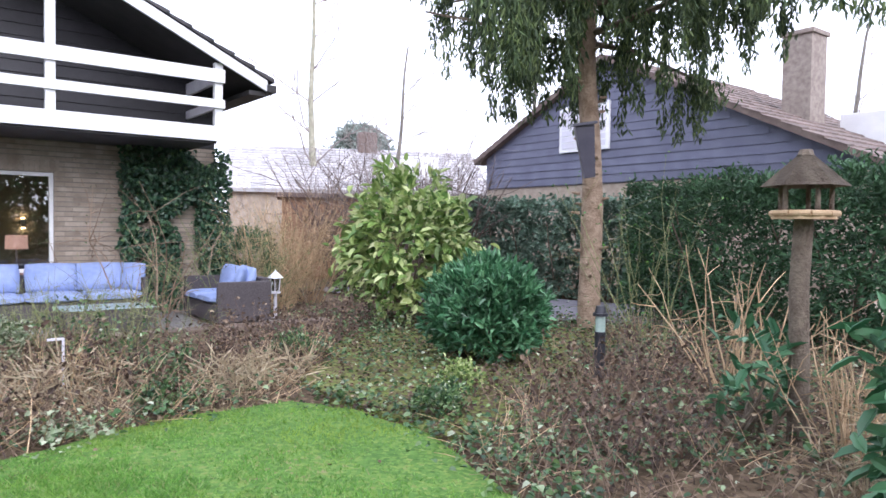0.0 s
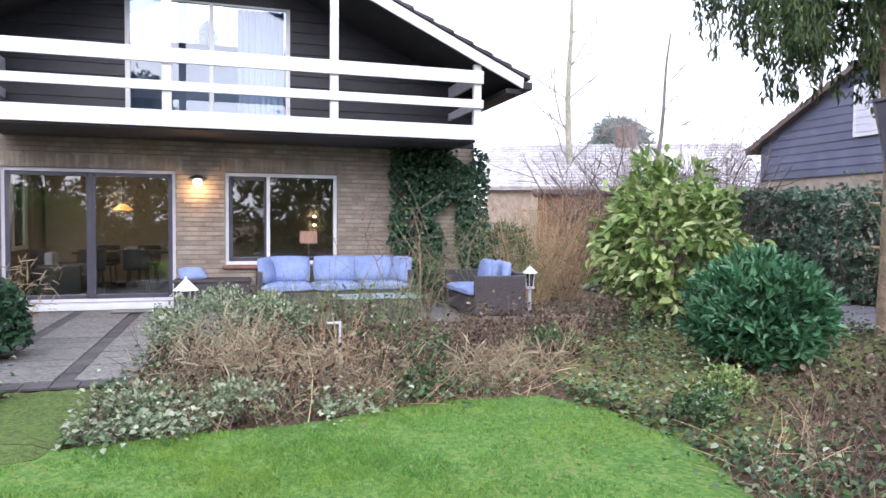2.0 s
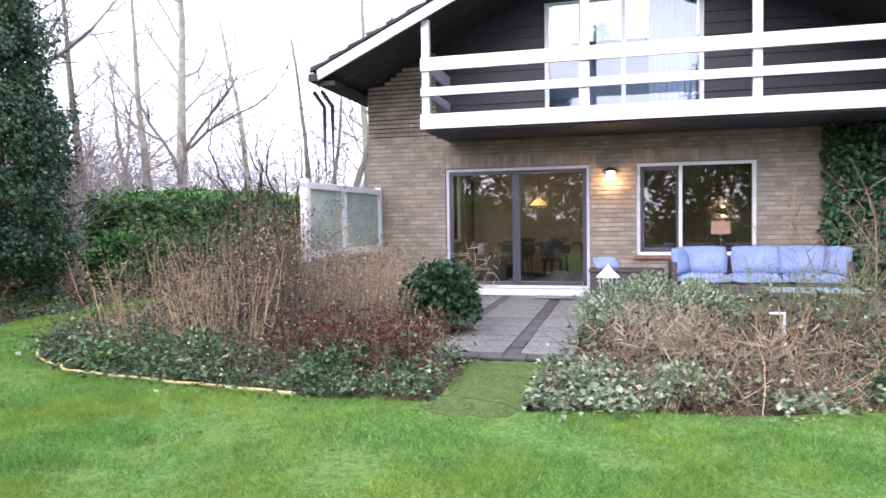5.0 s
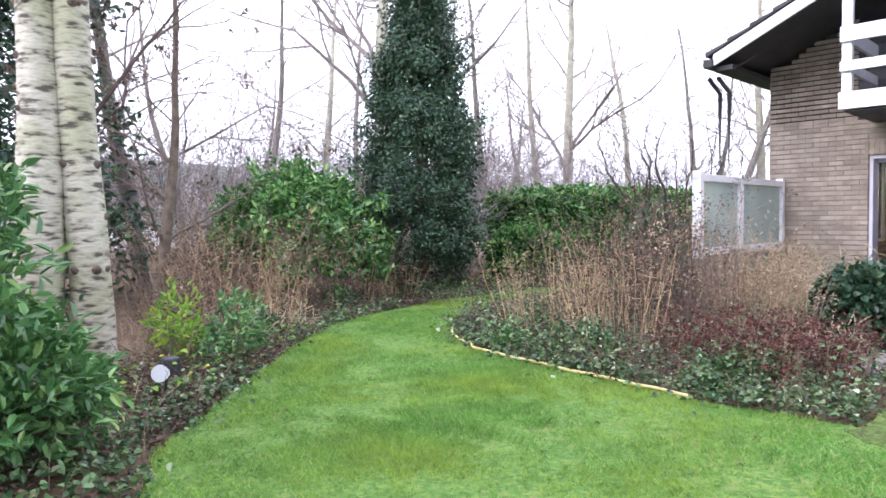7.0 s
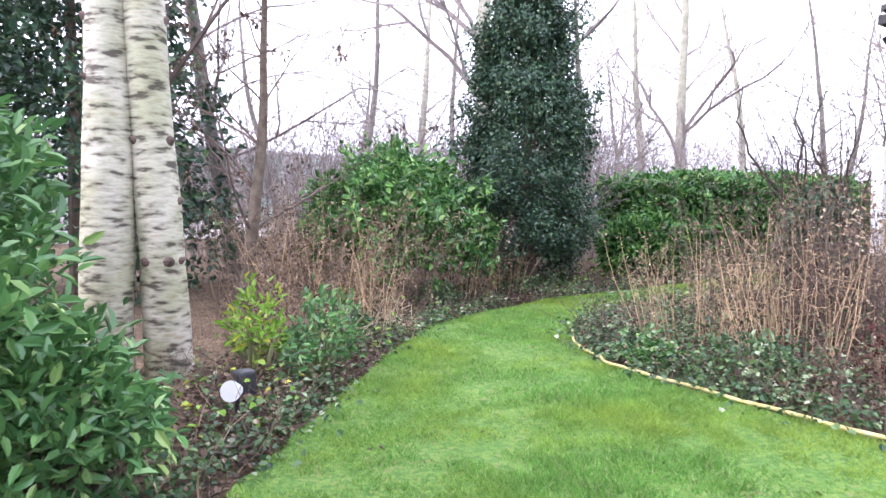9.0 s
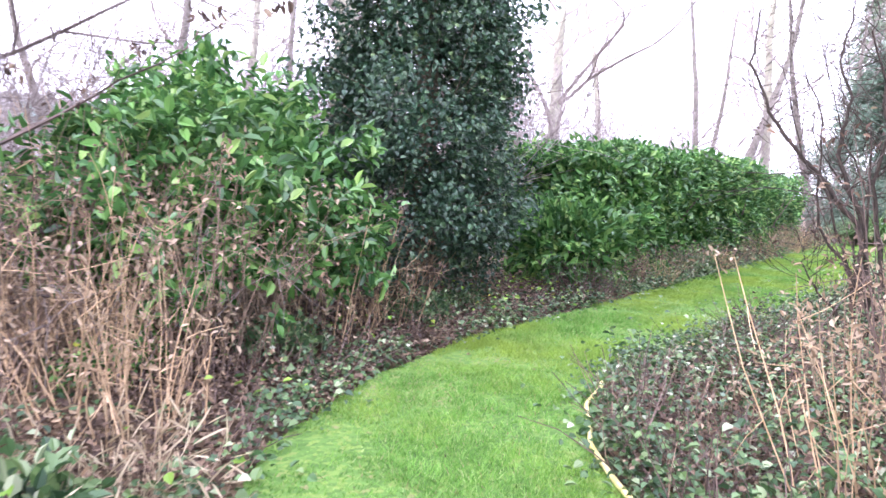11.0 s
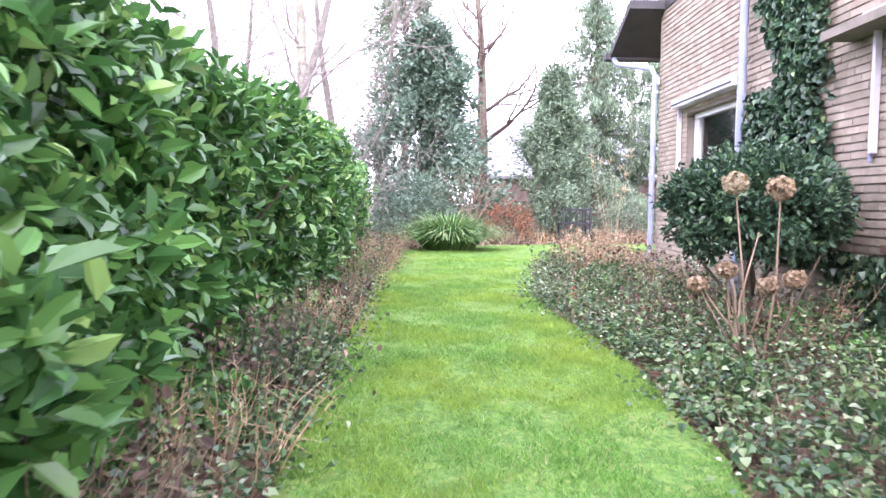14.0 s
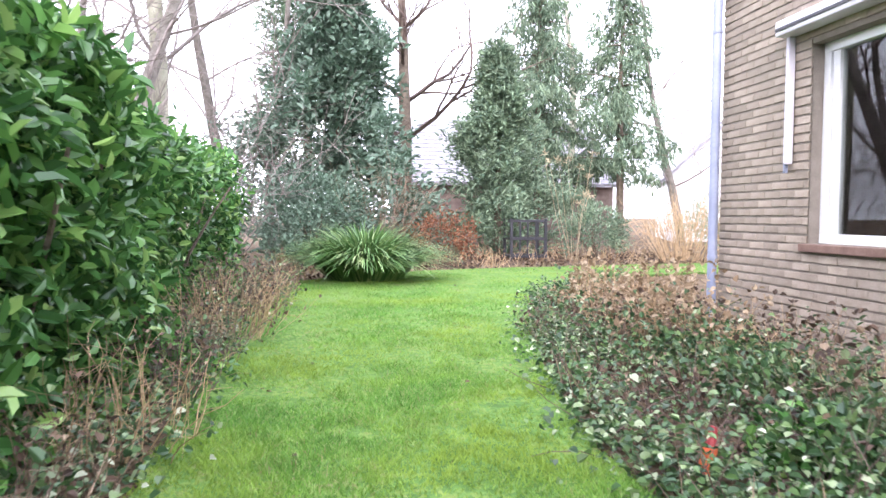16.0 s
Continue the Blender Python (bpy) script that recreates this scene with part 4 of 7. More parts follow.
for sx in (-0.8, 0.8):
    for sy in (-0.35, 0.35):
        bm = bmesh.new()
        add_box(bm, sx - 0.035, sx + 0.035, sy - 0.035, sy + 0.035, 0, 0.7, 0.004)
        part("leg", bm, M["bark"], dt)
chair = empty("dining_chair", (-1.5, 11.45, 0.1), "black shell dining chair", "chair", "chairs round the table")
bm = bmesh.new()
add_box(bm, -0.22, 0.22, -0.22, 0.22, 0.43, 0.47, 0.02)
part("seat", bm, M["black_pipe"], chair)
bm = bmesh.new()
add_box(bm, -0.22, 0.22, -0.25, -0.21, 0.45, 0.82, 0.02)
part("backrest", bm, M["black_pipe"], chair)
for sx in (-0.18, 0.18):
    for sy in (-0.18, 0.18):
        bm = bmesh.new()
        add_cone(bm, (sx, sy, 0), (sx * 0.8, sy * 0.8, 0.43), 0.012, 0.016, 8)
        part("leg", bm, M["black_pipe"], chair)
for x, y, a in ((-2.25, 11.45, 8), (-1.5, 12.95, 180), (-2.3, 12.95, 172)):
    copy_thing(chair, pose(x, y, 0.1, 0, 0, a))
arm = empty("armchair", (-2.55, 10.6, 0.1), "black armchair with a pale cushion", "armchair")
for nm, a in (("seat", (-0.35, 0.35, -0.35, 0.35, 0.12, 0.42)), ("backrest", (-0.42, -0.26, -0.35, 0.35, 0.3, 0.85)), ("armrest", (-0.35, 0.35, -0.42, -0.3, 0.12, 0.6)), ("armrest", (-0.35, 0.35, 0.3, 0.42, 0.12, 0.6))):
    bm = bmesh.new()
    add_box(bm, *a, 0.04)
    part(nm, bm, M["black_pipe"], arm)
bm = bmesh.new()
add_box(bm, -0.24, -0.1, -0.22, 0.22, 0.43, 0.8, 0.05)
tagged(part("cushion", bm, M["frame_white"]), "pale square cushion on the armchair", "cushion").location = (-2.55, 10.6, 0.1)

# ---- garden lounge ----
M["rattan"] = surf("grey_brown_rattan", (0.055, 0.045, 0.05), (0.11, 0.095, 0.10), 60, 0.7, 0.9, 160)
M["blue"] = surf("light_blue_cushion", (0.21, 0.28, 0.50), (0.32, 0.39, 0.64), 3, 0.85, 0.8, 11, depth=0.02)


def cushion(name, loc, sx, sy, sz, tilt=0.0, turn=0.0, seed=0, label="soft light blue outdoor cushion", thing=True):
    bm = bmesh.new()
    bmesh.ops.create_cube(bm, size=1)
    bmesh.ops.subdivide_edges(bm, edges=bm.edges[:], cuts=7, use_grid_fill=True)
    for v in bm.verts:
        p = v.co * 2
        e = [abs(p.x), abs(p.y), abs(p.z)]
        # thick in the middle, thin at the seams
        f = (1 - e[0] ** 4 * 0.75) * (1 - e[2] ** 4 * 0.75) if sy < min(sx, sz) else (1 - e[0] ** 6 * 0.5) * (1 - e[1] ** 6 * 0.5)
        w = noise.noise(Vector((p.x * 1.6 + seed, p.y, p.z * 1.6))) * 0.06
        if sy < min(sx, sz):
            v.co = Vector((p.x * sx / 2 * (1 - 0.05 * e[2] ** 2), p.y * sy / 2 * f * (1 + w * 3), p.z * sz / 2 * (1 - 0.05 * e[0] ** 2)))
        else:
            v.co = Vector((p.x * sx / 2, p.y * sy / 2, p.z * sz / 2 * f * (1 + w)))
    ob = part(name, bm, M["blue"])
    for p in ob.data.polygons:
        p.use_smooth = True
    ob.matrix_world = pose(*loc, tilt, 0, turn)
    return tagged(ob, label, "cushion", "lounge cushions")


def lounge(loc, turn, width, label):
    e = empty("lounge_sofa", loc, label, "sofa")
    e.rotation_euler[2] = radians(turn)
    def q(nm, a, bev=0.02):
        bm = bmesh.new()
        add_box(bm, *a, bev)
        return part(nm, bm, M["rattan"], e)
    w = width / 2
    q("base", (-w, w, -0.38, 0.36, 0.06, 0.30))
    q("backrest", (-w, w, 0.28, 0.40, 0.30, 0.66))
    q("armrest", (-w - 0.08, -w, -0.38, 0.40, 0.06, 0.62))
    q("armrest", (w, w + 0.08, -0.38, 0.40, 0.06, 0.62))
    for sx in (-w + 0.03, w - 0.09):
        for sy in (-0.34, 0.3):
            q("leg", (sx, sx + 0.06, sy, sy + 0.06, 0.0, 0.06), 0.004)
    return e


T = 0.062
lounge((1.72, 8.75, T), 0, 2.25, "grey rattan lounge sofa with light blue cushions")
lounge((3.85, 7.75, T), -90, 1.35, "grey rattan two-seat sofa with light blue cushions")
for i, x in enumerate((0.97, 1.72, 2.47)):
    cushion("seat_cushion", (x, 8.66, T + 0.37), 0.74, 0.66, 0.14, seed=i)
for i, (x, tl, tn) in enumerate(((1.0, -14, 0), (1.75, -12, 3), (2.4, -14, -2))):
    cushion("back_cushion", (x, 8.93, T + 0.62), 0.70, 0.18, 0.42, tl, tn, seed=3 + i)
cushion("scatter_cushion", (0.66, 8.66, T + 0.62), 0.44, 0.15, 0.40, -12, 62, seed=9)
cushion("scatter_cushion", (2.78, 8.68, T + 0.62), 0.44, 0.15, 0.42, -10, -58, seed=10)
for i, y in enumerate((7.45, 8.05)):
    cushion("seat_cushion", (3.76, y, T + 0.37), 0.66, 0.58, 0.14, seed=12 + i)
    cushion("back_cushion", (4.03, y, T + 0.60), 0.62, 0.18, 0.42, -12, -90, seed=15 + i)
cushion("scatter_cushion", (3.9, 7.28, T + 0.64), 0.42, 0.15, 0.40, -12, -120, seed=21, label="pale blue and lilac patterned cushion")
ct = empty("coffee_table", (2.2, 7.6, T), "low rattan coffee table with a glass top", "table")
bm = bmesh.new()
add_box(bm, -0.55, 0.55, -0.32, 0.32, 0.0, 0.30, 0.015)
part("base", bm, M["rattan"], ct)
bm = bmesh.new()
add_box(bm, -0.57, 0.57, -0.34, 0.34, 0.302, 0.312, 0.004)
part("glass_top", bm, M["frost"], ct)
bx = empty("cushion_box", (-0.12, 8.95, T), "low grey rattan cushion box beside the sofa", "storage box")
bm = bmesh.new()
add_box(bm, -0.55, 0.55, -0.28, 0.28, 0.02, 0.44, 0.02)
part("body", bm, M["rattan"], bx)
bm = bmesh.new()
add_box(bm, -0.57, 0.57, -0.30, 0.30, 0.442, 0.48, 0.015)
part("lid", bm, M["rattan"], bx)
cushion("scatter_cushion", (-0.42, 8.9, T + 0.57), 0.40, 0.14, 0.26, -55, 20, seed=30)


def lantern(loc, s, label):
    e = empty("garden_lantern", loc, label, "lantern", "garden lanterns")
    e.scale = (s, s, s)
    bm = bmesh.new()
    add_cone(bm, (0, 0, 0), (0, 0, 0.04), 0.10, 0.10, 6)
    part("base", bm, M["frame_white"], e)
    for k in range(6):
        a = k * math.pi / 3
        bm = bmesh.new()
        add_cone(bm, (0.075 * math.cos(a), 0.075 * math.sin(a), 0.04), (0.105 * math.cos(a), 0.105 * math.sin(a), 0.30), 0.008, 0.008, 6)
        part("bar", bm, M["frame_white"], e)
    bm = bmesh.new()
    add_cone(bm, (0, 0, 0.045), (0, 0, 0.295), 0.066, 0.094, 6)
    part("glass", bm, M["glass"], e)
    bm = bmesh.new()
    add_cone(bm, (0, 0, 0.30), (0, 0, 0.42), 0.16, 0.03, 6)
    add_cone(bm, (0, 0, 0.42), (0, 0, 0.46), 0.02, 0.012, 8)
    part("roof", bm, M["white"], e)
    return e


lantern((-0.35, 6.4, 0.32), 1.0, "white six-sided garden lantern on a post")
bm = bmesh.new()
add_cone(bm, (-0.35, 6.4, 0.0), (-0.35, 6.4, 0.32), 0.03, 0.025, 10)
tagged(part("lantern_post", bm, M["frame_white"]), "short pale post carrying the lantern", "post")
lantern((4.62, 7.7, T + 0.36), 0.8, "white six-sided garden lantern beside the sofa")
bm = bmesh.new()
add_cone(bm, (4.62, 7.7, 0.0), (4.62, 7.7, T + 0.36), 0.03, 0.025, 10)
tagged(part("lantern_post", bm, M["frame_white"]), "short pale post carrying the lantern", "post")

# pale curtains behind the balcony glazing
bm = bmesh.new()
cv = []
for i in range(41):
    x = 0.25 + 0.75 * i / 40
    y = YF + 0.28 + 0.035 * math.sin(i * 1.25)
    cv.append((bm.verts.new((x, y, ZB + 0.12)), bm.verts.new((x, y, 4.92))))
for a, b in zip(cv, cv[1:]):
    bm.faces.new((a[0], b[0], b[1], a[1]))
tagged(part("curtain", bm, surf("sheer_blue_white_curtain", (0.55, 0.63, 0.72), (0.68, 0.75, 0.82), 4, 0.9, 0.1, 40)), "pale blue-white sheer curtain hanging behind glass", "curtain")
hbox("upper_room_wall", -3.2, 3.4, YF + 1.6, YF + 1.7, ZB + 0.02, 4.3, surf("pale_blue_room", (0.45, 0.52, 0.62), (0.55, 0.62, 0.70), 2, 0.9, 0.05, 40), label="pale wall of the upstairs room")
hbox("inner_sill", XW + 0.29, XW + 0.55, 16.3, 18.2, 0.82, 0.88, M["white"], label="white inner window sill")

# ---- plant builders ----
def plant(name, loc, label, category, group=""):
    return empty(name, loc, label, category, group)


def stems_mesh(rng, n, radius, height, spread, r=0.006, side=2, wobble=0.10, base=0.4, splay=0.35):
    """Canes from the ground with a few side twigs."""
    out, tips = [], []
    for _ in range(n):
        a, q = rng.uniform(0, 2 * np.pi), math.sqrt(rng.random()) * radius
        p = np.array([q * base * math.cos(a), q * base * math.sin(a), 0.0])
        d = np.array([math.cos(a) * splay * q / max(radius, 0.01) + rng.normal() * 0.08, math.sin(a) * splay * q / max(radius, 0.01) + rng.normal() * 0.08, 1.0])
        h = height * rng.uniform(0.55, 1.08)
        pts, dd = bend_path(rng, p, d, h, 6, wobble)
        out.append((pts, r * rng.uniform(0.7, 1.3) * np.linspace(1, 0.35, 6)))
        tips.append((pts[-1], dd))
        for _ in range(side):
            k = rng.integers(2, 5)
            sd = unit(pts[k] - pts[k - 1] + rng.normal(size=3) * spread)
            sp, sdd = bend_path(rng, pts[k], sd, h * rng.uniform(0.15, 0.4), 4, wobble * 1.3)
            out.append((sp, r * 0.55 * np.linspace(1, 0.4, 4)))
            tips.append((sp[-1], sdd))
    return out, tips


def dry_shrub(loc, radius, height, n, mat, seed, label, side=2, leaf=None, per=3, L=0.05, W=0.03, r=0.006, splay=0.35, wobble=0.10, name="dry_shrub", category="shrub", group="", base=0.6, spread_leaf=0.05, sides=3):
    rng = np.random.default_rng(seed)
    e = plant(name, loc, label, category, group)
    out, tips = stems_mesh(rng, n, radius, height, 0.8, r, side, wobble, base=base, splay=splay)
    V, F = tubes(out, sides)
    link_mesh("stemwork", V, F, M[mat], e)["kind"] = "stuff"
    if leaf:
        C = np.array([t[0] for t in tips])
        N = np.array([t[1] for t in tips])
        V, F = foliage(rng, C, N, per, spread_leaf, L, W, 0.0, 0.5, 0.1, 0.4)
        link_mesh("foliage" if leaf != "plume" else "seedhead", V, F, M[leaf], e)["kind"] = "stuff"
    return e


def leafy_shrub(loc, size, mat, seed, label, n=260, per=14, L=0.09, W=0.035, spread=0.09, name="evergreen_shrub", category="shrub", group="", floor=-0.55, amount=0.2, up=0.2, out=0.8, droop=0.0, core=True, lift=0.0, freq=2.2, stem="bark", flat=0.6, fold=0.25, curl=0.15):
    """Rounded evergreen of half-axes size on short stems."""
    rng = np.random.default_rng(seed)
    e = plant(name, loc, label, category, group)
    h = size[2] * 0.95 + lift
    C, N = clumps_blob(rng, n, size, floor, amount, freq)
    V, F = foliage(rng, C + (0, 0, h), N, per, spread, L, W, up, out, droop, flat, fold, curl)
    C2, N2 = clumps_blob(rng, n // 3, np.asarray(size) * 0.72, floor, amount, freq)
    V2, F2 = foliage(rng, C2 + (0, 0, h), N2, per, spread * 1.5, L, W, up, out)
    link_mesh("foliage", np.concatenate([V, V2]), np.concatenate([F, F2 + len(V)]), M[mat], e)
    paths = []
    for _ in range(9):
        d = unit(rng.normal(size=3) * (0.5, 0.5, 0) + (0, 0, 1))
        pts, _d = bend_path(rng, rng.normal(size=3) * (0.05, 0.05, 0), d, h + size[2] * 0.35, 6, 0.14)
        paths.append((pts, np.linspace(0.022, 0.008, 6)))
    V, F = tubes(paths, 6)
    link_mesh("stemwork", V, F, M[stem], e)["kind"] = "stuff"
    return e


def hedge(loc, lx, ly, h, turn, mat, seed, label, n, per, L, W, spread=0.10, amount=0.15, up=0.15, out=0.7, flat=0.6, curl=0.15, near=1.0):
    rng = np.random.default_rng(seed)
    e = plant("hedge", loc, label, "hedge")
    e.rotation_euler[2] = radians(turn)
    C, N = clumps_hedge(rng, n, lx, ly, h, amount)
    V, F = foliage(rng, C, N, per, spread, L, W, up, out, 0, flat, curl=curl, facing=1.1)
    C2, N2 = clumps_hedge(rng, n // 3, lx - 0.4, ly - 0.4, h - 0.2, amount)
    V2, F2 = foliage(rng, C2, N2, per, spread * 1.6, L, W, up, out)
    V = np.concatenate([V, V2])
    V[:, 2] *= near + (1 - near) * np.clip((V[:, 1] + ly / 2) / 3.5, 0, 1)
    link_mesh("foliage", V, np.concatenate([F, F2 + len(V) - len(V2)]), M[mat], e)
    out_, _t = [], None
    for _ in range(int(ly * 4)):
        p = np.array([rng.uniform(-lx / 3, lx / 3), rng.uniform(-ly / 2, ly / 2), 0])
        pts, _d = bend_path(rng, p, (rng.normal() * 0.2, rng.normal() * 0.2, 1), h * 0.85 * near, 5, 0.12)
        out_.append((pts, np.linspace(0.025, 0.01, 5)))
    V, F = tubes(out_, 5)
    link_mesh("stemwork", V, F, M["bark"], e)["kind"] = "stuff"
    return e


def bare_tree(loc, height, radius, seed, mat, twig, label, depth=4, kids=4, lean=(0, 0), open_=0.7, clear=0.35, name="bare_tree", minr=0.006, shrink=0.62, leaf=None, limb=0.42):
    rng = np.random.default_rng(seed)
    e = plant(name, loc, label, "tree")
    n = 10
    pts, _ = bend_path(rng, (0, 0, -0.05), (lean[0], lean[1], 1), height, n, 0.05, 0.03)
    trunk = [(pts, radius * np.linspace(1.1, 0.25, n))]
    V, F = tubes(trunk, 12)
    link_mesh("trunk", V, F, M[mat], e, True)
    limbs = []
    k0 = max(1, int(clear * n))
    for i in range(k0, n):
        for _ in range(2):
            a = rng.uniform(0, 2 * np.pi)
            d = unit(np.array([math.cos(a), math.sin(a), rng.uniform(0.35, 1.1)]))
            grow(rng, limbs, pts[i], d, height * 0.30 * (1.15 - 0.6 * i / n), max(radius * limb * (1.2 - i / n), 0.008), depth - 2, kids, 0.13, 0.05, open_, shrink)
    limbs = [(p, np.maximum(r, minr)) for p, r in limbs]
    V, F = tubes(limbs, 3)
    link_mesh("branchwork", V, F, M[twig], e)["kind"] = "stuff"
    if leaf:
        ends = [p[-1] for p, r in limbs if len(p) == 4]
        C = np.array(ends)[rng.random(len(ends)) < 0.3]
        V, F = foliage(rng, C, np.tile((0, 0, -1.0), (len(C), 1)), 9, 0.07, 0.06, 0.03, 0, 0.5, 0.3, 0.2)
        link_mesh("withered_leaves", V, F, M[leaf], e)["kind"] = "stuff"
    return e


def conifer(loc, height, width, seed, mat, label, per=16, n=700, L=0.16, W=0.05, name="conifer", droop=0.25, power=0.8, gap=0.25, trunk="bark", base=0.0):
    rng = np.random.default_rng(seed)
    e = plant(name, loc, label, "tree")
    t = rng.random(n) ** 0.8
    a = rng.uniform(0, 2 * np.pi, n)
    z = base + t * (height - base)
    D = np.column_stack([np.cos(a), np.sin(a), t * 3])
    r = width * (1 - t) ** power * lumpy(rng, D, gap * 1.6, 1.5) * (1 - 0.45 * rng.random(n) ** 2)
    r += 0.06
    C = np.column_stack([np.cos(a) * r, np.sin(a) * r, z])
    N = unit(np.column_stack([np.cos(a), np.sin(a), np.full(n, 0.25)]))
    V, F = foliage(rng, C, N, per, 0.22 * max(width, 0.6) ** 0.5, L, W, 0.15, 0.7, droop, 0.5)
    link_mesh("crown", V, F, M[mat], e)
    V, F = tubes([(np.array([[0, 0, -0.05], [0.02, 0, height * 0.5], [0, 0.02, height * 0.97]]), np.array([0.05 + height * 0.012, 0.03 + height * 0.006, 0.01]))], 8)
    link_mesh("trunk", V, F, M[trunk], e)
    return e


# ---- trees round the garden ----
# ivy-clad column beside the lawn
rng = np.random.default_rng(21)
ivy_tree = plant("ivy_clad_tree", (-9.7, 6.6, 0), "tall tree wholly clad in dark ivy", "tree")
IVY_TOP = 6.5


def ivy_reach(z):
    """Outline of the ivy column: full below, drawn out to a thin top."""
    return np.interp(z, [0.2, 0.7, 1.6, 3.2, 4.5, 5.3, 6.0, 6.5], [0.55, 0.85, 1.0, 0.82, 0.52, 0.24, 0.07, 0.02])


n = 2600
zr = 0.25 + rng.random(n) ** 0.95 * (IVY_TOP - 0.25)
a = rng.uniform(0, 2 * np.pi, n)
bulge = np.array([noise.noise(Vector((math.cos(q) * 1.3, math.sin(q) * 1.3, w * 1.5))) + 0.8 * noise.noise(Vector((math.cos(q) * 3.4, math.sin(q) * 3.4, w * 3.6 + 9))) for q, w in zip(a, zr)])
sel = bulge > -0.42
zr, a, bulge = zr[sel], a[sel], bulge[sel]
rad = ivy_reach(zr) * (0.92 + 0.42 * bulge) * (1 - 0.4 * rng.random(len(a)) ** 2) + 0.03
C = np.column_stack([np.cos(a) * rad, np.sin(a) * rad, zr])
# loose sprays that stand out of the outline
spray_c = []
for k in range(120):
    aa, zz = rng.uniform(0, 2 * np.pi), rng.uniform(0.6, IVY_TOP - 0.1)
    d = np.array([math.cos(aa), math.sin(aa), rng.uniform(-0.1, 0.9)])
    p = np.array([math.cos(aa), math.sin(aa), 0]) * ivy_reach(zz) * 0.75 + (0, 0, zz)
    for q in np.arange(0, rng.uniform(0.25, 0.62), 0.09):
        spray_c.append(p + d * q + rng.normal(size=3) * 0.03)
C = np.concatenate([C, np.array(spray_c)])
N = unit(C * (1, 1, 0) + (0, 0, 0.12))
V, F = foliage(rng, C, N, 25, 0.19, 0.053, 0.042, -0.1, 0.6, 0.4, 0.35)
link_mesh("ivy", V, F, M["ivy"], ivy_tree)
out = []
out.append((np.array([[0, 0, -0.05], [0.04, 0, 2.2], [0, 0.03, 4.4], [0.02, 0, 6.4]]), np.array([0.17, 0.13, 0.08, 0.03])))
for k in range(150):
    aa, zz = rng.uniform(0, 2 * np.pi), rng.uniform(0.4, 6.2)
    rr = float(ivy_reach(zz)) * 0.9
    pts, _d = bend_path(rng, (rr * 0.7 * math.cos(aa), rr * 0.7 * math.sin(aa), zz), (math.cos(aa), math.sin(aa), 0.5), rng.uniform(0.45, 0.95), 4, 0.15)
    out.append((pts, np.linspace(0.008, 0.003, 4)))
V, F = tubes(out, 5)
link_mesh("trunk", V, F, M["bark"], ivy_tree)

# twin birch
birch = plant("birch_tree", (-7.35, -0.22, 0), "twin-stemmed white birch with dark knots", "tree")


def birch_mat():
    m, nt, b = base_mat("birch_bark")
    co = nt.nodes.new("ShaderNodeTexCoord")
    mp = nt.nodes.new("ShaderNodeMapping")
    mp.inputs["Scale"].default_value = (2.6, 2.6, 10)
    n1 = nt.nodes.new("ShaderNodeTexNoise")
    n1.inputs["Scale"].default_value, n1.inputs["Detail"].default_value = 2.2, 8
    n2 = nt.nodes.new("ShaderNodeTexNoise")
    n2.inputs["Scale"].default_value, n2.inputs["Detail"].default_value = 2.0, 5
    nt.links.new(co.outputs["Object"], mp.inputs[0])
    nt.links.new(mp.outputs[0], n1.inputs["Vector"])
    nt.links.new(co.outputs["Object"], n2.inputs["Vector"])
    r = ramp(nt, [(0.36, (0.10, 0.085, 0.07)), (0.44, (0.40, 0.37, 0.30)), (0.58, (0.60, 0.565, 0.48)), (0.75, (0.42, 0.36, 0.26))])
    nt.links.new(n1.outputs[0], r.inputs[0])
    r2 = ramp(nt, [(0.4, (0.62, 0.66, 0.48)), (0.6, (1, 1, 1))])
    nt.links.new(n2.outputs[0], r2.inputs[0])
    mx = nt.nodes.new("ShaderNodeMix")
    mx.data_type, mx.blend_type = "RGBA", "MULTIPLY"
    mx.inputs[0].default_value = 0.8
    nt.links.new(r.outputs[0], mx.inputs[6])
    nt.links.new(r2.outputs[0], mx.inputs[7])
    nt.links.new(mx.outputs[2], b.inputs["Base Color"])
    b.inputs["Roughness"].default_value = 0.8
    bp = nt.nodes.new("ShaderNodeBump")
    bp.inputs["Strength"].default_value, bp.inputs["Distance"].default_value = 0.6, 0.02
    nt.links.new(n1.outputs[0], bp.inputs["Height"])
    nt.links.new(bp.outputs[0], b.inputs["Normal"])
    return m


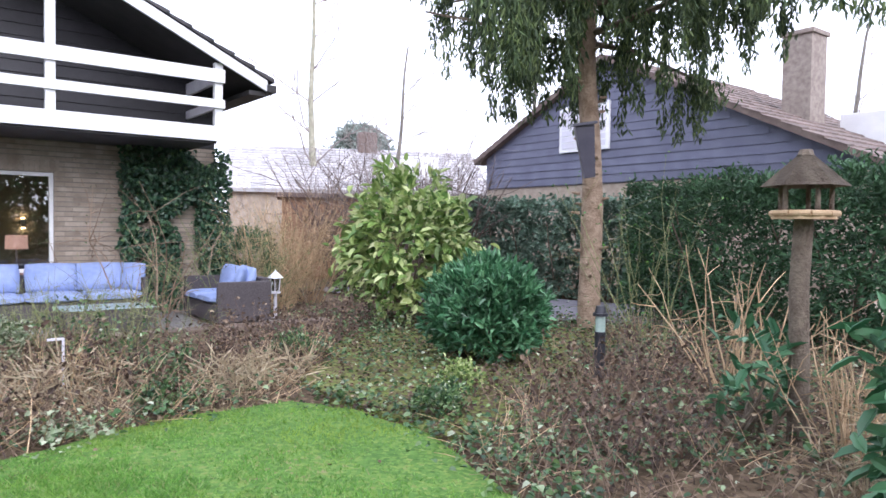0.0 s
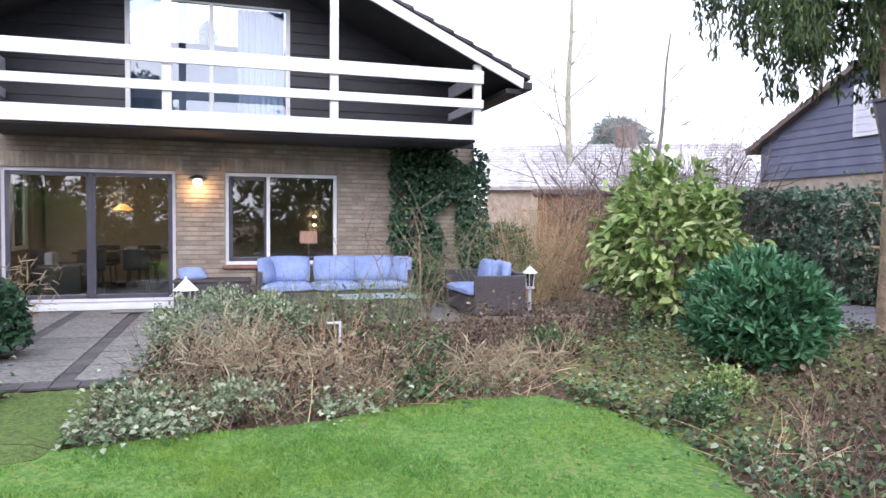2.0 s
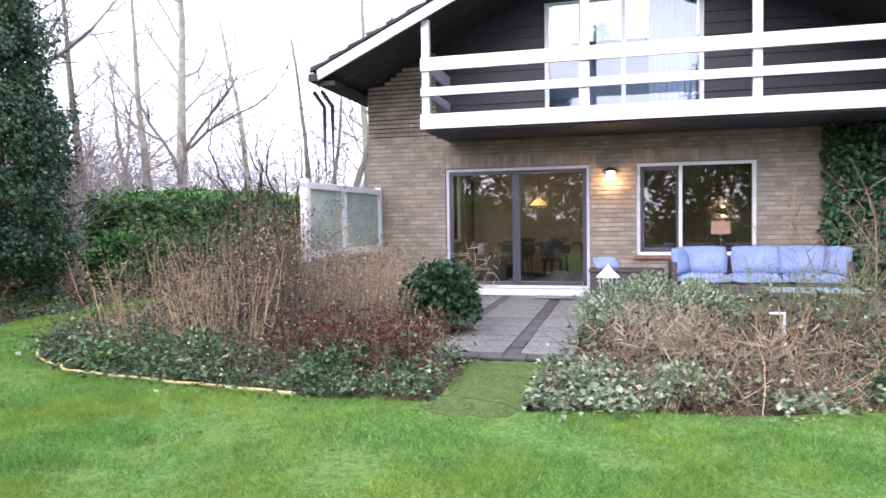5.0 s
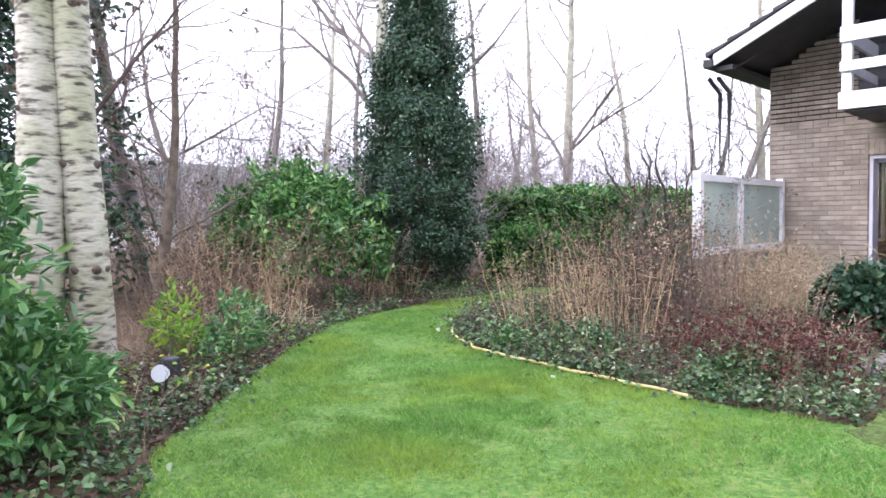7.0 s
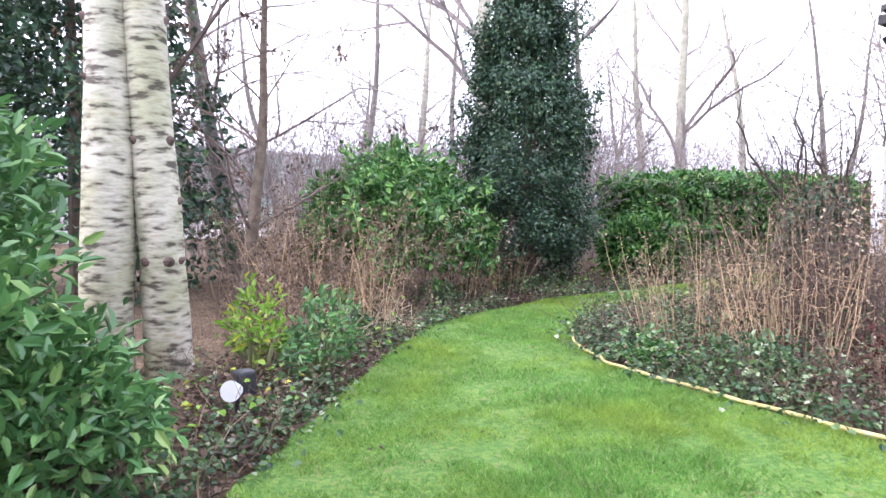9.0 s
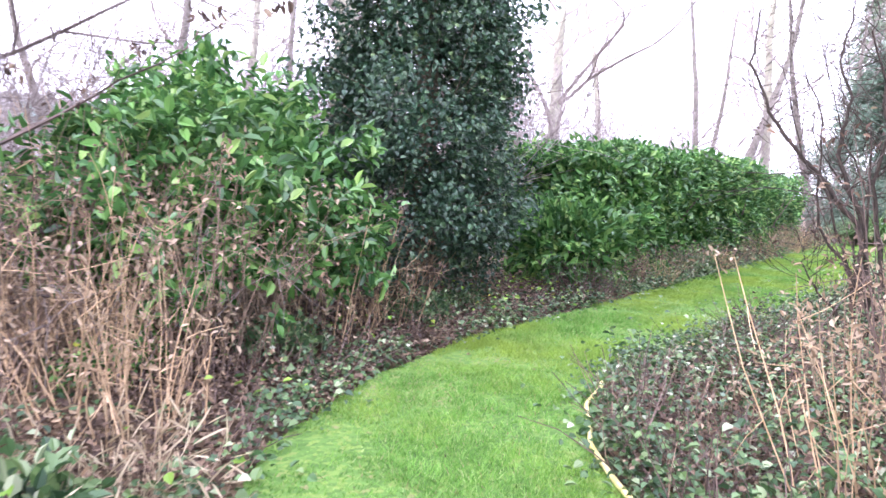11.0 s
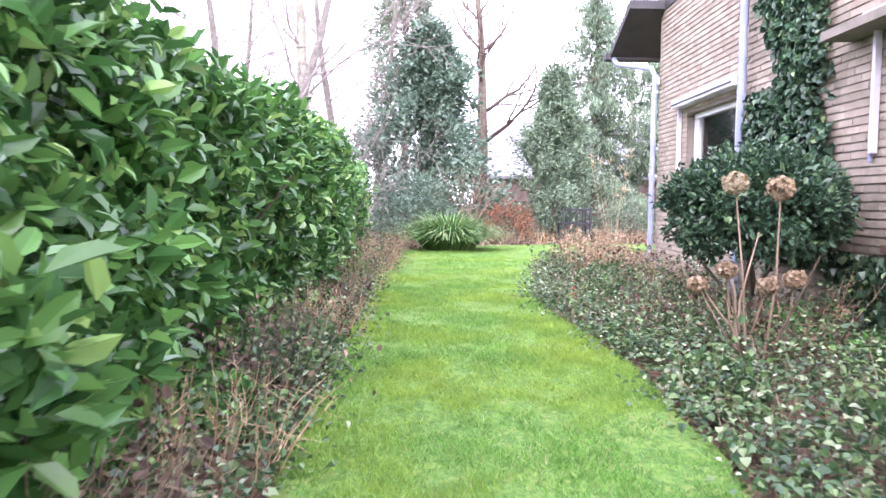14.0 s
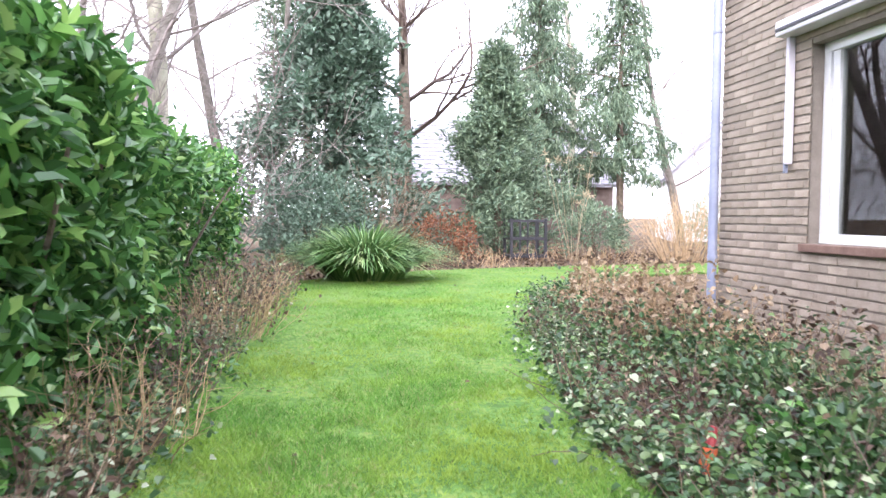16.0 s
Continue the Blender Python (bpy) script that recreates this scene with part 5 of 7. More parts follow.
M["birch"] = birch_mat()
rng = np.random.default_rng(31)
limbs = []
for sx, lean in ((-0.13, 0.0), (0.23, -0.006)):
    zz = np.linspace(-0.05, 11, 24)
    pts = np.column_stack([sx * 0.4 + lean * zz * 0.5 + 0.04 * np.sin(zz * 1.3), sx + lean * zz + 0.05 * np.sin(zz * 0.9 + sx * 9), zz])
    rr = np.linspace(0.215 if sx < 0 else 0.185, 0.09, 24) * (1 + rng.uniform(-0.05, 0.05, 24))
    V, F = tubes([(pts, rr)], 20)
    link_mesh("trunk", V, F, M["birch"], birch, True)
    for k in range(14):
        z_ = rng.uniform(3.2, 10)
        p = pts[np.searchsorted(zz, z_)]
        aa = rng.uniform(0, 2 * np.pi)
        grow(rng, limbs, p, (math.cos(aa), math.sin(aa), 0.5), 2.2, 0.03, 2, 4, 0.12, -0.02, 0.7)
    for k in range(26):
        z_ = rng.uniform(0.5, 6)
        i = np.searchsorted(zz, z_)
        aa = rng.uniform(0, 2 * np.pi)
        bm = bmesh.new()
        q = pts[i] + np.array([math.cos(aa), math.sin(aa), 0]) * rr[i] * 0.93
        add_cone(bm, q, q + np.array([math.cos(aa), math.sin(aa), 0.3]) * 0.04, rng.uniform(0.03, 0.055), 0.014, 8)
        part("knot", bm, M["twig_dark"], birch)
grow(rng, limbs, np.array([0.1, 0.3, 2.3]), (0.35, 0.7, 0.75), 1.4, 0.022, 2, 3, 0.12, 0.06, 0.6)
V, F = tubes([(p, np.maximum(r, 0.005)) for p, r in limbs], 4)
link_mesh("branchwork", V, F, M["twig_dark"], birch)

# weeping conifer on the far side of the front bed
rng = np.random.default_rng(41)
spruce = plant("weeping_conifer", (8.07, 4.36, 0), "tall conifer with bare reddish trunk and drooping foliage", "tree")
zz = np.linspace(-0.05, 9.5, 22)
pts = np.column_stack([-0.035 * zz + 0.03 * np.sin(zz * 1.1), 0.03 * np.sin(zz * 1.7 + 1), zz])
V, F = tubes([(pts, np.linspace(0.165, 0.085, 22) * (1 + rng.uniform(-0.06, 0.06, 22)))], 18)
link_mesh("trunk", V, F, M["bark_red"], spruce, True)
for k in range(24):
    z_ = rng.uniform(0.7, 4.2)
    aa = rng.uniform(0, 2 * np.pi)
    p = np.array([-0.035 * z_, 0, z_]) + np.array([math.cos(aa), math.sin(aa), 0]) * 0.15
    bm = bmesh.new()
    add_cone(bm, p, p + np.array([math.cos(aa), math.sin(aa), 0.15]) * rng.uniform(0.04, 0.14), 0.028, 0.014, 7)
    part("branch_stub", bm, M["bark_red"], spruce)
limbs, C, N = [], [], []
for k in range(44):
    z_ = 4.15 + 4.4 * (k / 44) + rng.uniform(-0.15, 0.15)
    aa = k * 2.4 + rng.uniform(-0.4, 0.4)
    ln = rng.uniform(1.7, 3.5) * (1.1 - 0.4 * (k / 44))
    bp_, _d = bend_path(rng, (-0.035 * z_, 0, z_), (math.cos(aa), math.sin(aa), 0.12), ln, 9, 0.07, -0.035)
    limbs.append((bp_, np.linspace(0.05, 0.012, 9)))
    for s in range(int(ln * 9)):
        f = rng.uniform(0.22, 1.0) * 8
        i = min(int(f), 7)
        q = bp_[i] + (bp_[i + 1] - bp_[i]) * (f - i) + rng.normal(size=3) * (0.18, 0.18, 0.03)
        hang = rng.uniform(0.3, 1.2) * (1.1 if f < 6.5 else 0.65)
        m_ = max(3, int(hang / 0.08))
        for j in range(m_):
            fat = 0.085 * (1 - 0.75 * j / m_)
            for _ in range(2):
                C.append(q + np.array([rng.normal() * fat, rng.normal() * fat, -hang * j / m_]))
                N.append((rng.normal() * 0.5, rng.normal() * 0.5, -0.6))
            C.append(q + np.array([rng.normal() * 0.02, rng.normal() * 0.02, -hang * j / m_]))
            N.append((rng.normal() * 0.5, rng.normal() * 0.5, -0.6))
V, F = tubes(limbs, 6)
link_mesh("branchwork", V, F, M["bark"], spruce)
V, F = foliage(rng, np.array(C), unit(np.array(N)), 3, 0.07, 0.11, 0.027, -0.9, 0.5, 0.5, 0.2)
link_mesh("crown", V, F, M["spruce"], spruce)

# bare winter trees
bare_tree((-11.9, 7.6, 0), 10.5, 0.20, 51, "bark_green", "twig_grey", "tall pale-barked bare tree beyond the hedge", 4, 4)
bare_tree((-9.8, 1.7, 0), 4.9, 0.085, 52, "bark", "twig_dark", "small spreading tree with a leaning stem and withered leaf clusters", 5, 3, (0.08, 0.1), 0.8, 0.2, minr=0.0035, leaf="dead_leaf", limb=0.26)
bare_tree((-15.8, 20.4, 0), 12, 0.22, 53, "bark_green", "twig_grey", "tall bare tree with upright limbs", 5, 3, clear=0.25)
bare_tree((-5.9, 34.7, 0), 10.5, 0.26, 54, "bark", "twig_dark", "large bare tree with crooked dark limbs", 5, 4, clear=0.3, open_=0.85)
protos = [bare_tree((-16, 4, 0), 11, 0.17, 55, "bark_grey", "twig_grey", "slender bare winter tree", 5, 3, clear=0.25, minr=0.006, limb=0.28),
          bare_tree((-19, 9, 0), 9, 0.13, 56, "bark_grey", "twig_grey", "slender bare winter tree", 4, 4, clear=0.2, minr=0.006, limb=0.28),
          bare_tree((-17, 14, 0), 12.5, 0.2, 57, "bark_green", "twig_grey", "slender bare winter tree", 5, 3, clear=0.35, minr=0.006, limb=0.28)]
for p in protos:
    p["group"] = "bare trees behind the garden"
rng = np.random.default_rng(58)
for k in range(18):
    aa = radians(rng.uniform(96, 205))
    d = rng.uniform(17, 42)
    x, y = -5 + d * math.cos(aa), 6 + d * math.sin(aa)
    copy_thing(protos[k % 3], pose(x, y, 0, rng.uniform(-3, 3), rng.uniform(-3, 3), rng.uniform(0, 360)))
for x, y in ((-9.6, 31), (-11.5, 28), (-10.8, 33.5), (-13, 25), (6, 40), (9, 37), (2, 42), (16, 22), (19, 16), (14.5, 26), (25, 8), (24, -3), (16.5, -4), (14, -4.5)):
    copy_thing(protos[int(abs(x * 7)) % 3], pose(x, y, 0, 0, 0, x * 40))

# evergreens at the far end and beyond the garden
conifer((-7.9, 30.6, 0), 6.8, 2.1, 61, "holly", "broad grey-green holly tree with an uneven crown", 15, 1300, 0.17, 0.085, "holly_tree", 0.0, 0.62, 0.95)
conifer((-3.5, 32.0, 0), 5.7, 1.2, 62, "haze_conifer", "bushy green cypress at the far end", 16, 1100, 0.17, 0.05, "cypress", 0.0, 0.62, 0.9)


def tiered(loc, height, width, seed, mat, label, m=80, bare=1.5):
    """Loose spruce: single branches that sag and carry hanging foliage."""
    rng = np.random.default_rng(seed)
    e = plant("spruce_tree", loc, label, "tree")
    zz = np.linspace(-0.05, height, 8)
    V, F = tubes([(np.column_stack([0.03 * np.sin(zz), 0.03 * np.cos(zz), zz]), np.linspace(0.16, 0.015, 8))], 10)
    link_mesh("trunk", V, F, M["bark"], e)
    limbs, C, N = [], [], []
    for k in range(m):
        t = (k + rng.random()) / m
        z_ = bare + (height - bare) * t
        aa = k * 2.4 + rng.normal() * 0.3
        ln = width * (1 - t) ** 0.85 * rng.uniform(0.55, 1.15) + 0.12
        pts, _d = bend_path(rng, (0, 0, z_), (math.cos(aa), math.sin(aa), 0.25), ln, 6, 0.06, -0.12)
        limbs.append((pts, np.linspace(0.03, 0.006, 6)))
        for q in np.linspace(0.15, 1, max(3, int(ln * 7))) * 5:
            i = min(int(q), 4)
            p = pts[i] + (pts[i + 1] - pts[i]) * (q - i)
            for d_ in np.arange(0, rng.uniform(0.15, 0.55), 0.13):
                C.append(p + rng.normal(size=3) * 0.07 - (0, 0, d_))
                N.append((math.cos(aa) * 0.4, math.sin(aa) * 0.4, -0.5))
    V, F = tubes(limbs, 4)
    link_mesh("branchwork", V, F, M["bark"], e)["kind"] = "stuff"
    V, F = foliage(rng, np.array(C), unit(np.array(N)), 8, 0.17, 0.2, 0.045, -0.3, 0.5, 0.4, 0.3)
    link_mesh("crown", V, F, M[mat], e)


tiered((-1.2, 36.2, 0), 12.0, 3.1, 63, "haze_conifer", "tall loose spruce with drooping branches")
tiered((1.5, 35.6, 0), 10.5, 2.1, 64, "haze_conifer", "narrow spruce with drooping branches", 62, 2.5)
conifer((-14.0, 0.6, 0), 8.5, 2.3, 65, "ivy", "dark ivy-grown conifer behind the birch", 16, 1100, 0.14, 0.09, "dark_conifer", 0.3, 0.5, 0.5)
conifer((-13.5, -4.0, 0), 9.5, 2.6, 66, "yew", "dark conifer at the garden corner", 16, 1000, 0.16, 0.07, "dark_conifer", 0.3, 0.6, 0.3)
conifer((-9.0, 37.0, 0), 12, 2.6, 67, "haze_conifer", "tall far grey-green conifer", 14, 800, 0.25, 0.07, "conifer", 0.3, 0.8, 0.35)
# needles paled to carry the haze of distance in their colour
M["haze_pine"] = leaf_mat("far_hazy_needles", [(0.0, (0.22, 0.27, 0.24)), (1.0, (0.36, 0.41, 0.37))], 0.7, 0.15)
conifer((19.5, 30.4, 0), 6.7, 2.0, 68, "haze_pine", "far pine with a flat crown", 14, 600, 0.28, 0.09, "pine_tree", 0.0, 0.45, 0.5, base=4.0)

# ---- hedges ----
hedge((-9.75, 13.6, 0), 1.5, 8.4, 1.97, 0, "laurel", 71, "tall glossy cherry laurel hedge", 2700, 13, 0.118, 0.056, 0.13, 0.17, 0.1, 0.45, near=0.92)
hedge((-10.0, 20.6, 0), 1.5, 5.4, 1.85, 0, "laurel", 72, "lower far stretch of cherry laurel hedge", 1100, 13, 0.108, 0.05, 0.13, 0.17, 0.0, 0.42)
hedge((9.5, 1.5, 0), 1.5, 7.2, 2.2, -17, "yew", 73, "dark dense conifer hedge", 2300, 15, 0.085, 0.032, 0.13, 0.12)
hedge((11.3, 8.3, 0), 0.7, 6.0, 2.05, 12, "holly", 74, "ivy-covered garden fence beside the drive", 1100, 11, 0.09, 0.07, 0.12, 0.08)
leafy_shrub((-9.85, 4.1, 0), (1.35, 1.35, 1.08), "laurel", 75, "large laurel bush overgrown with dry stems", 420, 15, 0.11, 0.05, 0.12, out=0.35, up=0.0, amount=0.3)
leafy_shrub((-9.2, 9.0, 0), (0.7, 0.65, 0.6), "laurel", 76, "young laurel with bright leaves beside the ivy tree", 120, 13, 0.13, 0.055, 0.14)
leafy_shrub((-9.35, 9.7, 0), (0.4, 0.4, 0.5), "laurel", 77, "low laurel shoot with bright leaves", 60, 12, 0.13, 0.055, 0.14)
leafy_shrub((-11.5, 4.9, 0), (1.2, 1.2, 1.2), "laurel", 78, "laurel bush behind the border", 260, 13, 0.13, 0.055, 0.15)

# ---- shrubs of the front bed ----
leafy_shrub((5.25, 3.45, 0), (0.66, 0.66, 0.57), "viburnum", 81, "clipped round blue-green evergreen bush", 400, 14, 0.10, 0.034, 0.075, amount=0.14, floor=-0.75, up=0.55)
leafy_shrub((6.4, 6.7, 0), (1.0, 0.98, 1.14), "aucuba", 82, "spotted laurel with drooping yellow-green leaves", 210, 10, 0.175, 0.082, 0.14, name="spotted_laurel", amount=0.42, droop=0.45, floor=-0.8, freq=3.0, flat=0.9)
leafy_shrub((4.0, -1.55, 0), (0.5, 0.5, 0.78), "viburnum", 83, "broad-leaved evergreen with bluish leaves", 90, 8, 0.16, 0.055, 0.13, amount=0.25, droop=0.2)
leafy_shrub((4.95, 0.2, 0), (0.24, 0.24, 0.42), "viburnum", 84, "young broad-leaved evergreen with bluish leaves", 16, 6, 0.15, 0.05, 0.12, amount=0.3)
leafy_shrub((0.15, 5.35, 0), (0.85, 0.55, 0.36), "variegated", 85, "low cream-variegated evergreen mound", 260, 14, 0.04, 0.022, 0.07, amount=0.15)
leafy_shrub((-2.22, 5.5, 0), (0.38, 0.4, 0.42), "ivy", 86, "rounded ivy mound beside the paving", 220, 13, 0.075, 0.065, 0.07, amount=0.15)
leafy_shrub((4.9, 9.6, 0), (0.55, 0.6, 0.55), "yew", 87, "small clipped dark evergreen ball", 220, 14, 0.05, 0.02, 0.06, amount=0.08, lift=0.35)
dry_shrub((5.3, 9.2, 0), 0.9, 2.2, 130, "twig_tan", 88, "dense upright shrub of tan winter twigs", 4, splay=0.55, r=0.006, base=0.35)
dry_shrub((6.2, 9.8, 0), 0.9, 2.1, 110, "twig_tan", 89, "dense upright shrub of tan winter twigs", 4, splay=0.55, r=0.006, base=0.35)
dry_shrub((5.9, 0.85, 0), 0.7, 1.45, 22, "twig_tan", 90, "arching bare tan canes", 2, r=0.011, splay=0.75, base=0.25, wobble=0.12)
dry_shrub((5.0, -0.45, 0), 0.5, 1.0, 30, "twig_tan", 91, "bare tan canes leaning over dry grass", 2, r=0.008, splay=0.7, base=0.35)
dry_shrub((6.7, 2.2, 0), 0.45, 2.3, 10, "stem_green", 92, "tall thorny green rose stems", 3, "laurel", 2, 0.04, 0.022, 0.006, 0.3)
dry_shrub((7.4, 3.1, 0), 0.45, 2.2, 9, "stem_green", 93, "tall thorny green rose stems", 3, "laurel", 2, 0.04, 0.022, 0.006, 0.3)

hedge((0.5, -9.0, 0), 16.0, 1.6, 4.2, 0, "yew", 79, "tall dark conifer hedge closing the garden behind", 1500, 8, 0.24, 0.12, 0.16, 0.2)
conifer((-3.5, -11.5, 0), 7.5, 2.2, 69, "yew", "dark green conifer behind the closing hedge", 10, 380, 0.3, 0.12, "conifer", 0.2, 0.6, 0.3)
conifer((4.0, -12.0, 0), 8.5, 2.4, 70, "yew", "dark green conifer behind the closing hedge", 10, 380, 0.3, 0.12, "conifer", 0.2, 0.6, 0.3)

# haze of fine twigs behind the borders
thicket = dry_shrub((-14.5, 8.5, 0), 1.3, 4.9, 42, "twig_grey", 180, "tall thicket of fine grey-pink winter twigs", 13, r=0.010, splay=0.65, wobble=0.15, base=0.4, name="winter_thicket", group="thickets behind the garden")
rng = np.random.default_rng(181)
for x, y in [(-12.8, 10.5), (-13.5, 12.6), (-12.6, 14.8), (-13.2, 17), (-12.9, 19.5), (-13.5, 22), (-15.5, 5.8), (-14.2, 3.6), (-16.2, 2.2), (-12.2, 24.5), (-16.5, 11), (-17, 15), (-11.6, 9.0), (-18, 7), (-19, 4), (-10.5, 27.5), (4.5, 31), (7, 33), (13.5, 17.5), (11.5, 19.0), (15.5, 14.8), (10.2, 12.8), (-19, 12.5), (-21, 9), (-20, 17), (-17.5, 19.5), (-15.2, 15.5), (-15, 13), (-22, 5.5), (-14.6, 10.2), (-15.8, 24), (-18.5, 23), (-13.2, 7.2), (-23, 13)]:
    copy_thing(thicket, pose(x, y, 0, 0, 0, rng.uniform(0, 360)))
FRONT_BED = FRONT_EDGE + [(9.5, -4.5), (10.5, 4.0), (9.0, 5.5), (7.6, 8.6), (4.65, 8.0), (4.65, 6.3), (0.8, 6.3), (-0.55, 6.5)]
SIDE_BED = BED_EDGE[:-2] + [(-4.0, 19.8), (-4.0, 11.0), (-4.5, 9.4), (-2.65, 9.2), (-2.65, 4.0)]
LEFT_BED = LEFT_EDGE + [(-10.6, 24.2), (-11.0, 12), (-12.5, 6), (-11.0, 0.5), (-8.0, -3.0), (-6, -4.5)]
FAR_BED = FAR_EDGE + [(2, 33), (-9.5, 33), (-9.0, 24.5)]

STEM_BED = FRONT_EDGE[1:7] + [(3.2, 3.6), (4.0, 4.9), (4.7, 5.9), (4.65, 6.3), (0.8, 6.3), (-0.55, 6.5)]
CANE_BED = [(2.75, 0.4), (2.98, 1.2), (3.5, 1.3), (4.4, 2.0), (5.4, 2.2), (6.3, 2.9), (7.3, 3.3), (8.3, 4.2), (10.5, 4.0), (9.5, -4.5), (2.6, -4.5)]
NEAR_STRIP = LEFT_EDGE[3:10] + [(x - 2.0, y + 0.5) for x, y in LEFT_EDGE[3:10][::-1]]
LEFT_STRIP = LEFT_EDGE + [(x - 2.0, y) for x, y in LEFT_EDGE[::-1]]


def bed_cover(name, poly, n, mat, size, seed, label, lift=0.04, flat=1.0, dens=1.0, edge=None):
    """Small leaves over a bed, in drifts."""
    rng = np.random.default_rng(seed)
    P = scatter(rng, poly, n)
    k = np.array([noise.noise(Vector((x * 0.8 + seed, y * 0.8, seed))) + 0.5 * noise.noise(Vector((x * 2.3, y * 2.3, seed))) for x, y in P])
    P = P[rng.random(len(P)) < np.clip(0.5 * dens + k * 0.9, 0.03, 1)]
    m = len(P)
    Q = np.column_stack([P, np.abs(rng.normal(size=m)) * lift + 0.012])
    a = rng.uniform(0, 2 * np.pi, m)
    A = np.column_stack([np.cos(a), np.sin(a), rng.normal(size=m) * 0.35])
    N = np.column_stack([rng.normal(size=m) * 0.4, rng.normal(size=m) * 0.4, np.full(m, flat)])
    s = rng.uniform(0.6, 1.3, m)
    V, F = leaves(Q, A, N, size * s, size * 0.75 * s)
    return tagged(link_mesh(name, V, F, M[mat]), label, "ground cover", kind="stuff")


bed_cover("ground_ivy", FRONT_BED, 44000, "ivy_ground", 0.05, 101, "variegated ground ivy spreading over the bed", 0.10, dens=0.8)
bed_cover("ground_ivy", SIDE_BED, 100000, "ivy_ground", 0.042, 102, "variegated ground ivy spreading over the bed", 0.15, dens=1.5)
bed_cover("ground_ivy", LEFT_STRIP, 68000, "ivy_ground", 0.05, 103, "variegated ground ivy spreading over the border", 0.08, dens=0.8)
bed_cover("fallen_leaves", FRONT_BED, 46000, "dead_leaf", 0.042, 104, "brown fallen leaves in the bed", 0.03, dens=1.2)
bed_cover("fallen_leaves", SIDE_BED, 24000, "dead_leaf", 0.042, 105, "brown fallen leaves in the bed", 0.03, dens=1.0)
bed_cover("fallen_leaves", LEFT_STRIP, 66000, "dead_leaf", 0.045, 106, "brown fallen leaves in the border", 0.03, dens=1.1)
bed_cover("fallen_leaves", NEAR_STRIP, 62000, "dead_leaf", 0.038, 109, "brown fallen leaves under the ivy tree", 0.06, dens=2.3)
bed_cover("ground_ivy", CANE_BED, 15000, "ivy_ground", 0.05, 115, "ground ivy between the bare canes", 0.10, dens=0.7)
bed_cover("fallen_leaves", MOSS, 3000, "dead_leaf", 0.045, 116, "brown leaves scattered over the moss", 0.02, dens=1.0)
bed_cover("young_leaves", NEAR_STRIP, 9000, "lime_leaf", 0.05, 110, "bright young leaves among the border litter", 0.16, dens=0.18)
bed_cover("fallen_leaves", FAR_BED, 9000, "dead_leaf", 0.09, 107, "pale fallen leaves beyond the lawn", 0.03, dens=1.0)
bed_cover("fallen_leaves", LAWN, 4200, "dead_leaf", 0.032, 108, "few brown leaves lying on the lawn", 0.01, dens=0.8)


def edge_ivy(line, n, seed, mat="ivy_ground", off=0.12, width=0.16):
    """A thicker fringe of leaves along the edge of the lawn."""
    rng = np.random.default_rng(seed)
    line = np.array(line)
    seg = np.linalg.norm(np.diff(line, axis=0), axis=1)
    s = rng.uniform(0, seg.sum(), n)
    cum = np.concatenate([[0], np.cumsum(seg)])
    i = np.clip(np.searchsorted(cum, s) - 1, 0, len(seg) - 1)
    f = ((s - cum[i]) / seg[i])[:, None]
    P = line[i] * (1 - f) + line[i + 1] * f
    T = (line[i + 1] - line[i]) / seg[i][:, None]
    Nn = np.column_stack([T[:, 1], -T[:, 0]])
    P = P + Nn * (off + rng.normal(size=n) * width)[:, None]
    keep = np.array([noise.noise(Vector((x * 1.1, y * 1.1, seed))) for x, y in P]) > -0.22
    P = P[keep]
    m = len(P)
    Q = np.column_stack([P, np.abs(rng.normal(size=m)) * 0.07 + 0.03])
    a = rng.uniform(0, 2 * np.pi, m)
    sz = rng.uniform(0.028, 0.06, m)
    V, F = leaves(Q, np.column_stack([np.cos(a), np.sin(a), rng.normal(size=m) * 0.4]), np.column_stack([rng.normal(size=m) * 0.5, rng.normal(size=m) * 0.5, np.ones(m)]), sz, sz * 0.8)
    return tagged(link_mesh("edge_ivy", V, F, M[mat]), "fringe of pale-edged ivy along the lawn", "ground cover", kind="stuff")


edge_ivy(BED_EDGE[1:], 9000, 111, off=0.16)
edge_ivy(FRONT_EDGE[1:5], 1300, 112, off=-0.16, mat="variegated")
edge_ivy(FRONT_EDGE[4:-1], 1000, 114, off=-0.16)
edge_ivy(LEFT_EDGE[2:], 9000, 113, off=-0.18)


def litter_twigs(name, poly, n, mat, hmin, hmax, seed, label, lean=0.35, r=0.003):
    """Short dry stems standing and lying in a bed."""
    rng = np.random.default_rng(seed)
    P = scatter(rng, poly, n)
    k = np.array([noise.noise(Vector((x * 0.7, y * 0.7, seed))) for x, y in P])
    P, k = P[k > -0.12], k[k > -0.12]
    out = []
    for (x, y), kk in zip(P, k):
        h = rng.uniform(hmin, hmax) * (0.7 + kk)
        d = np.array([rng.normal() * lean, rng.normal() * lean, 1])
        pts, _d = bend_path(rng, (x, y, 0), d, h, 4, 0.18)
        out.append((pts, r * np.linspace(1.2, 0.5, 4)))
    V, F = tubes(out, 3)
    return tagged(link_mesh(name, V, F, M[mat]), label, "dry stems", kind="stuff")


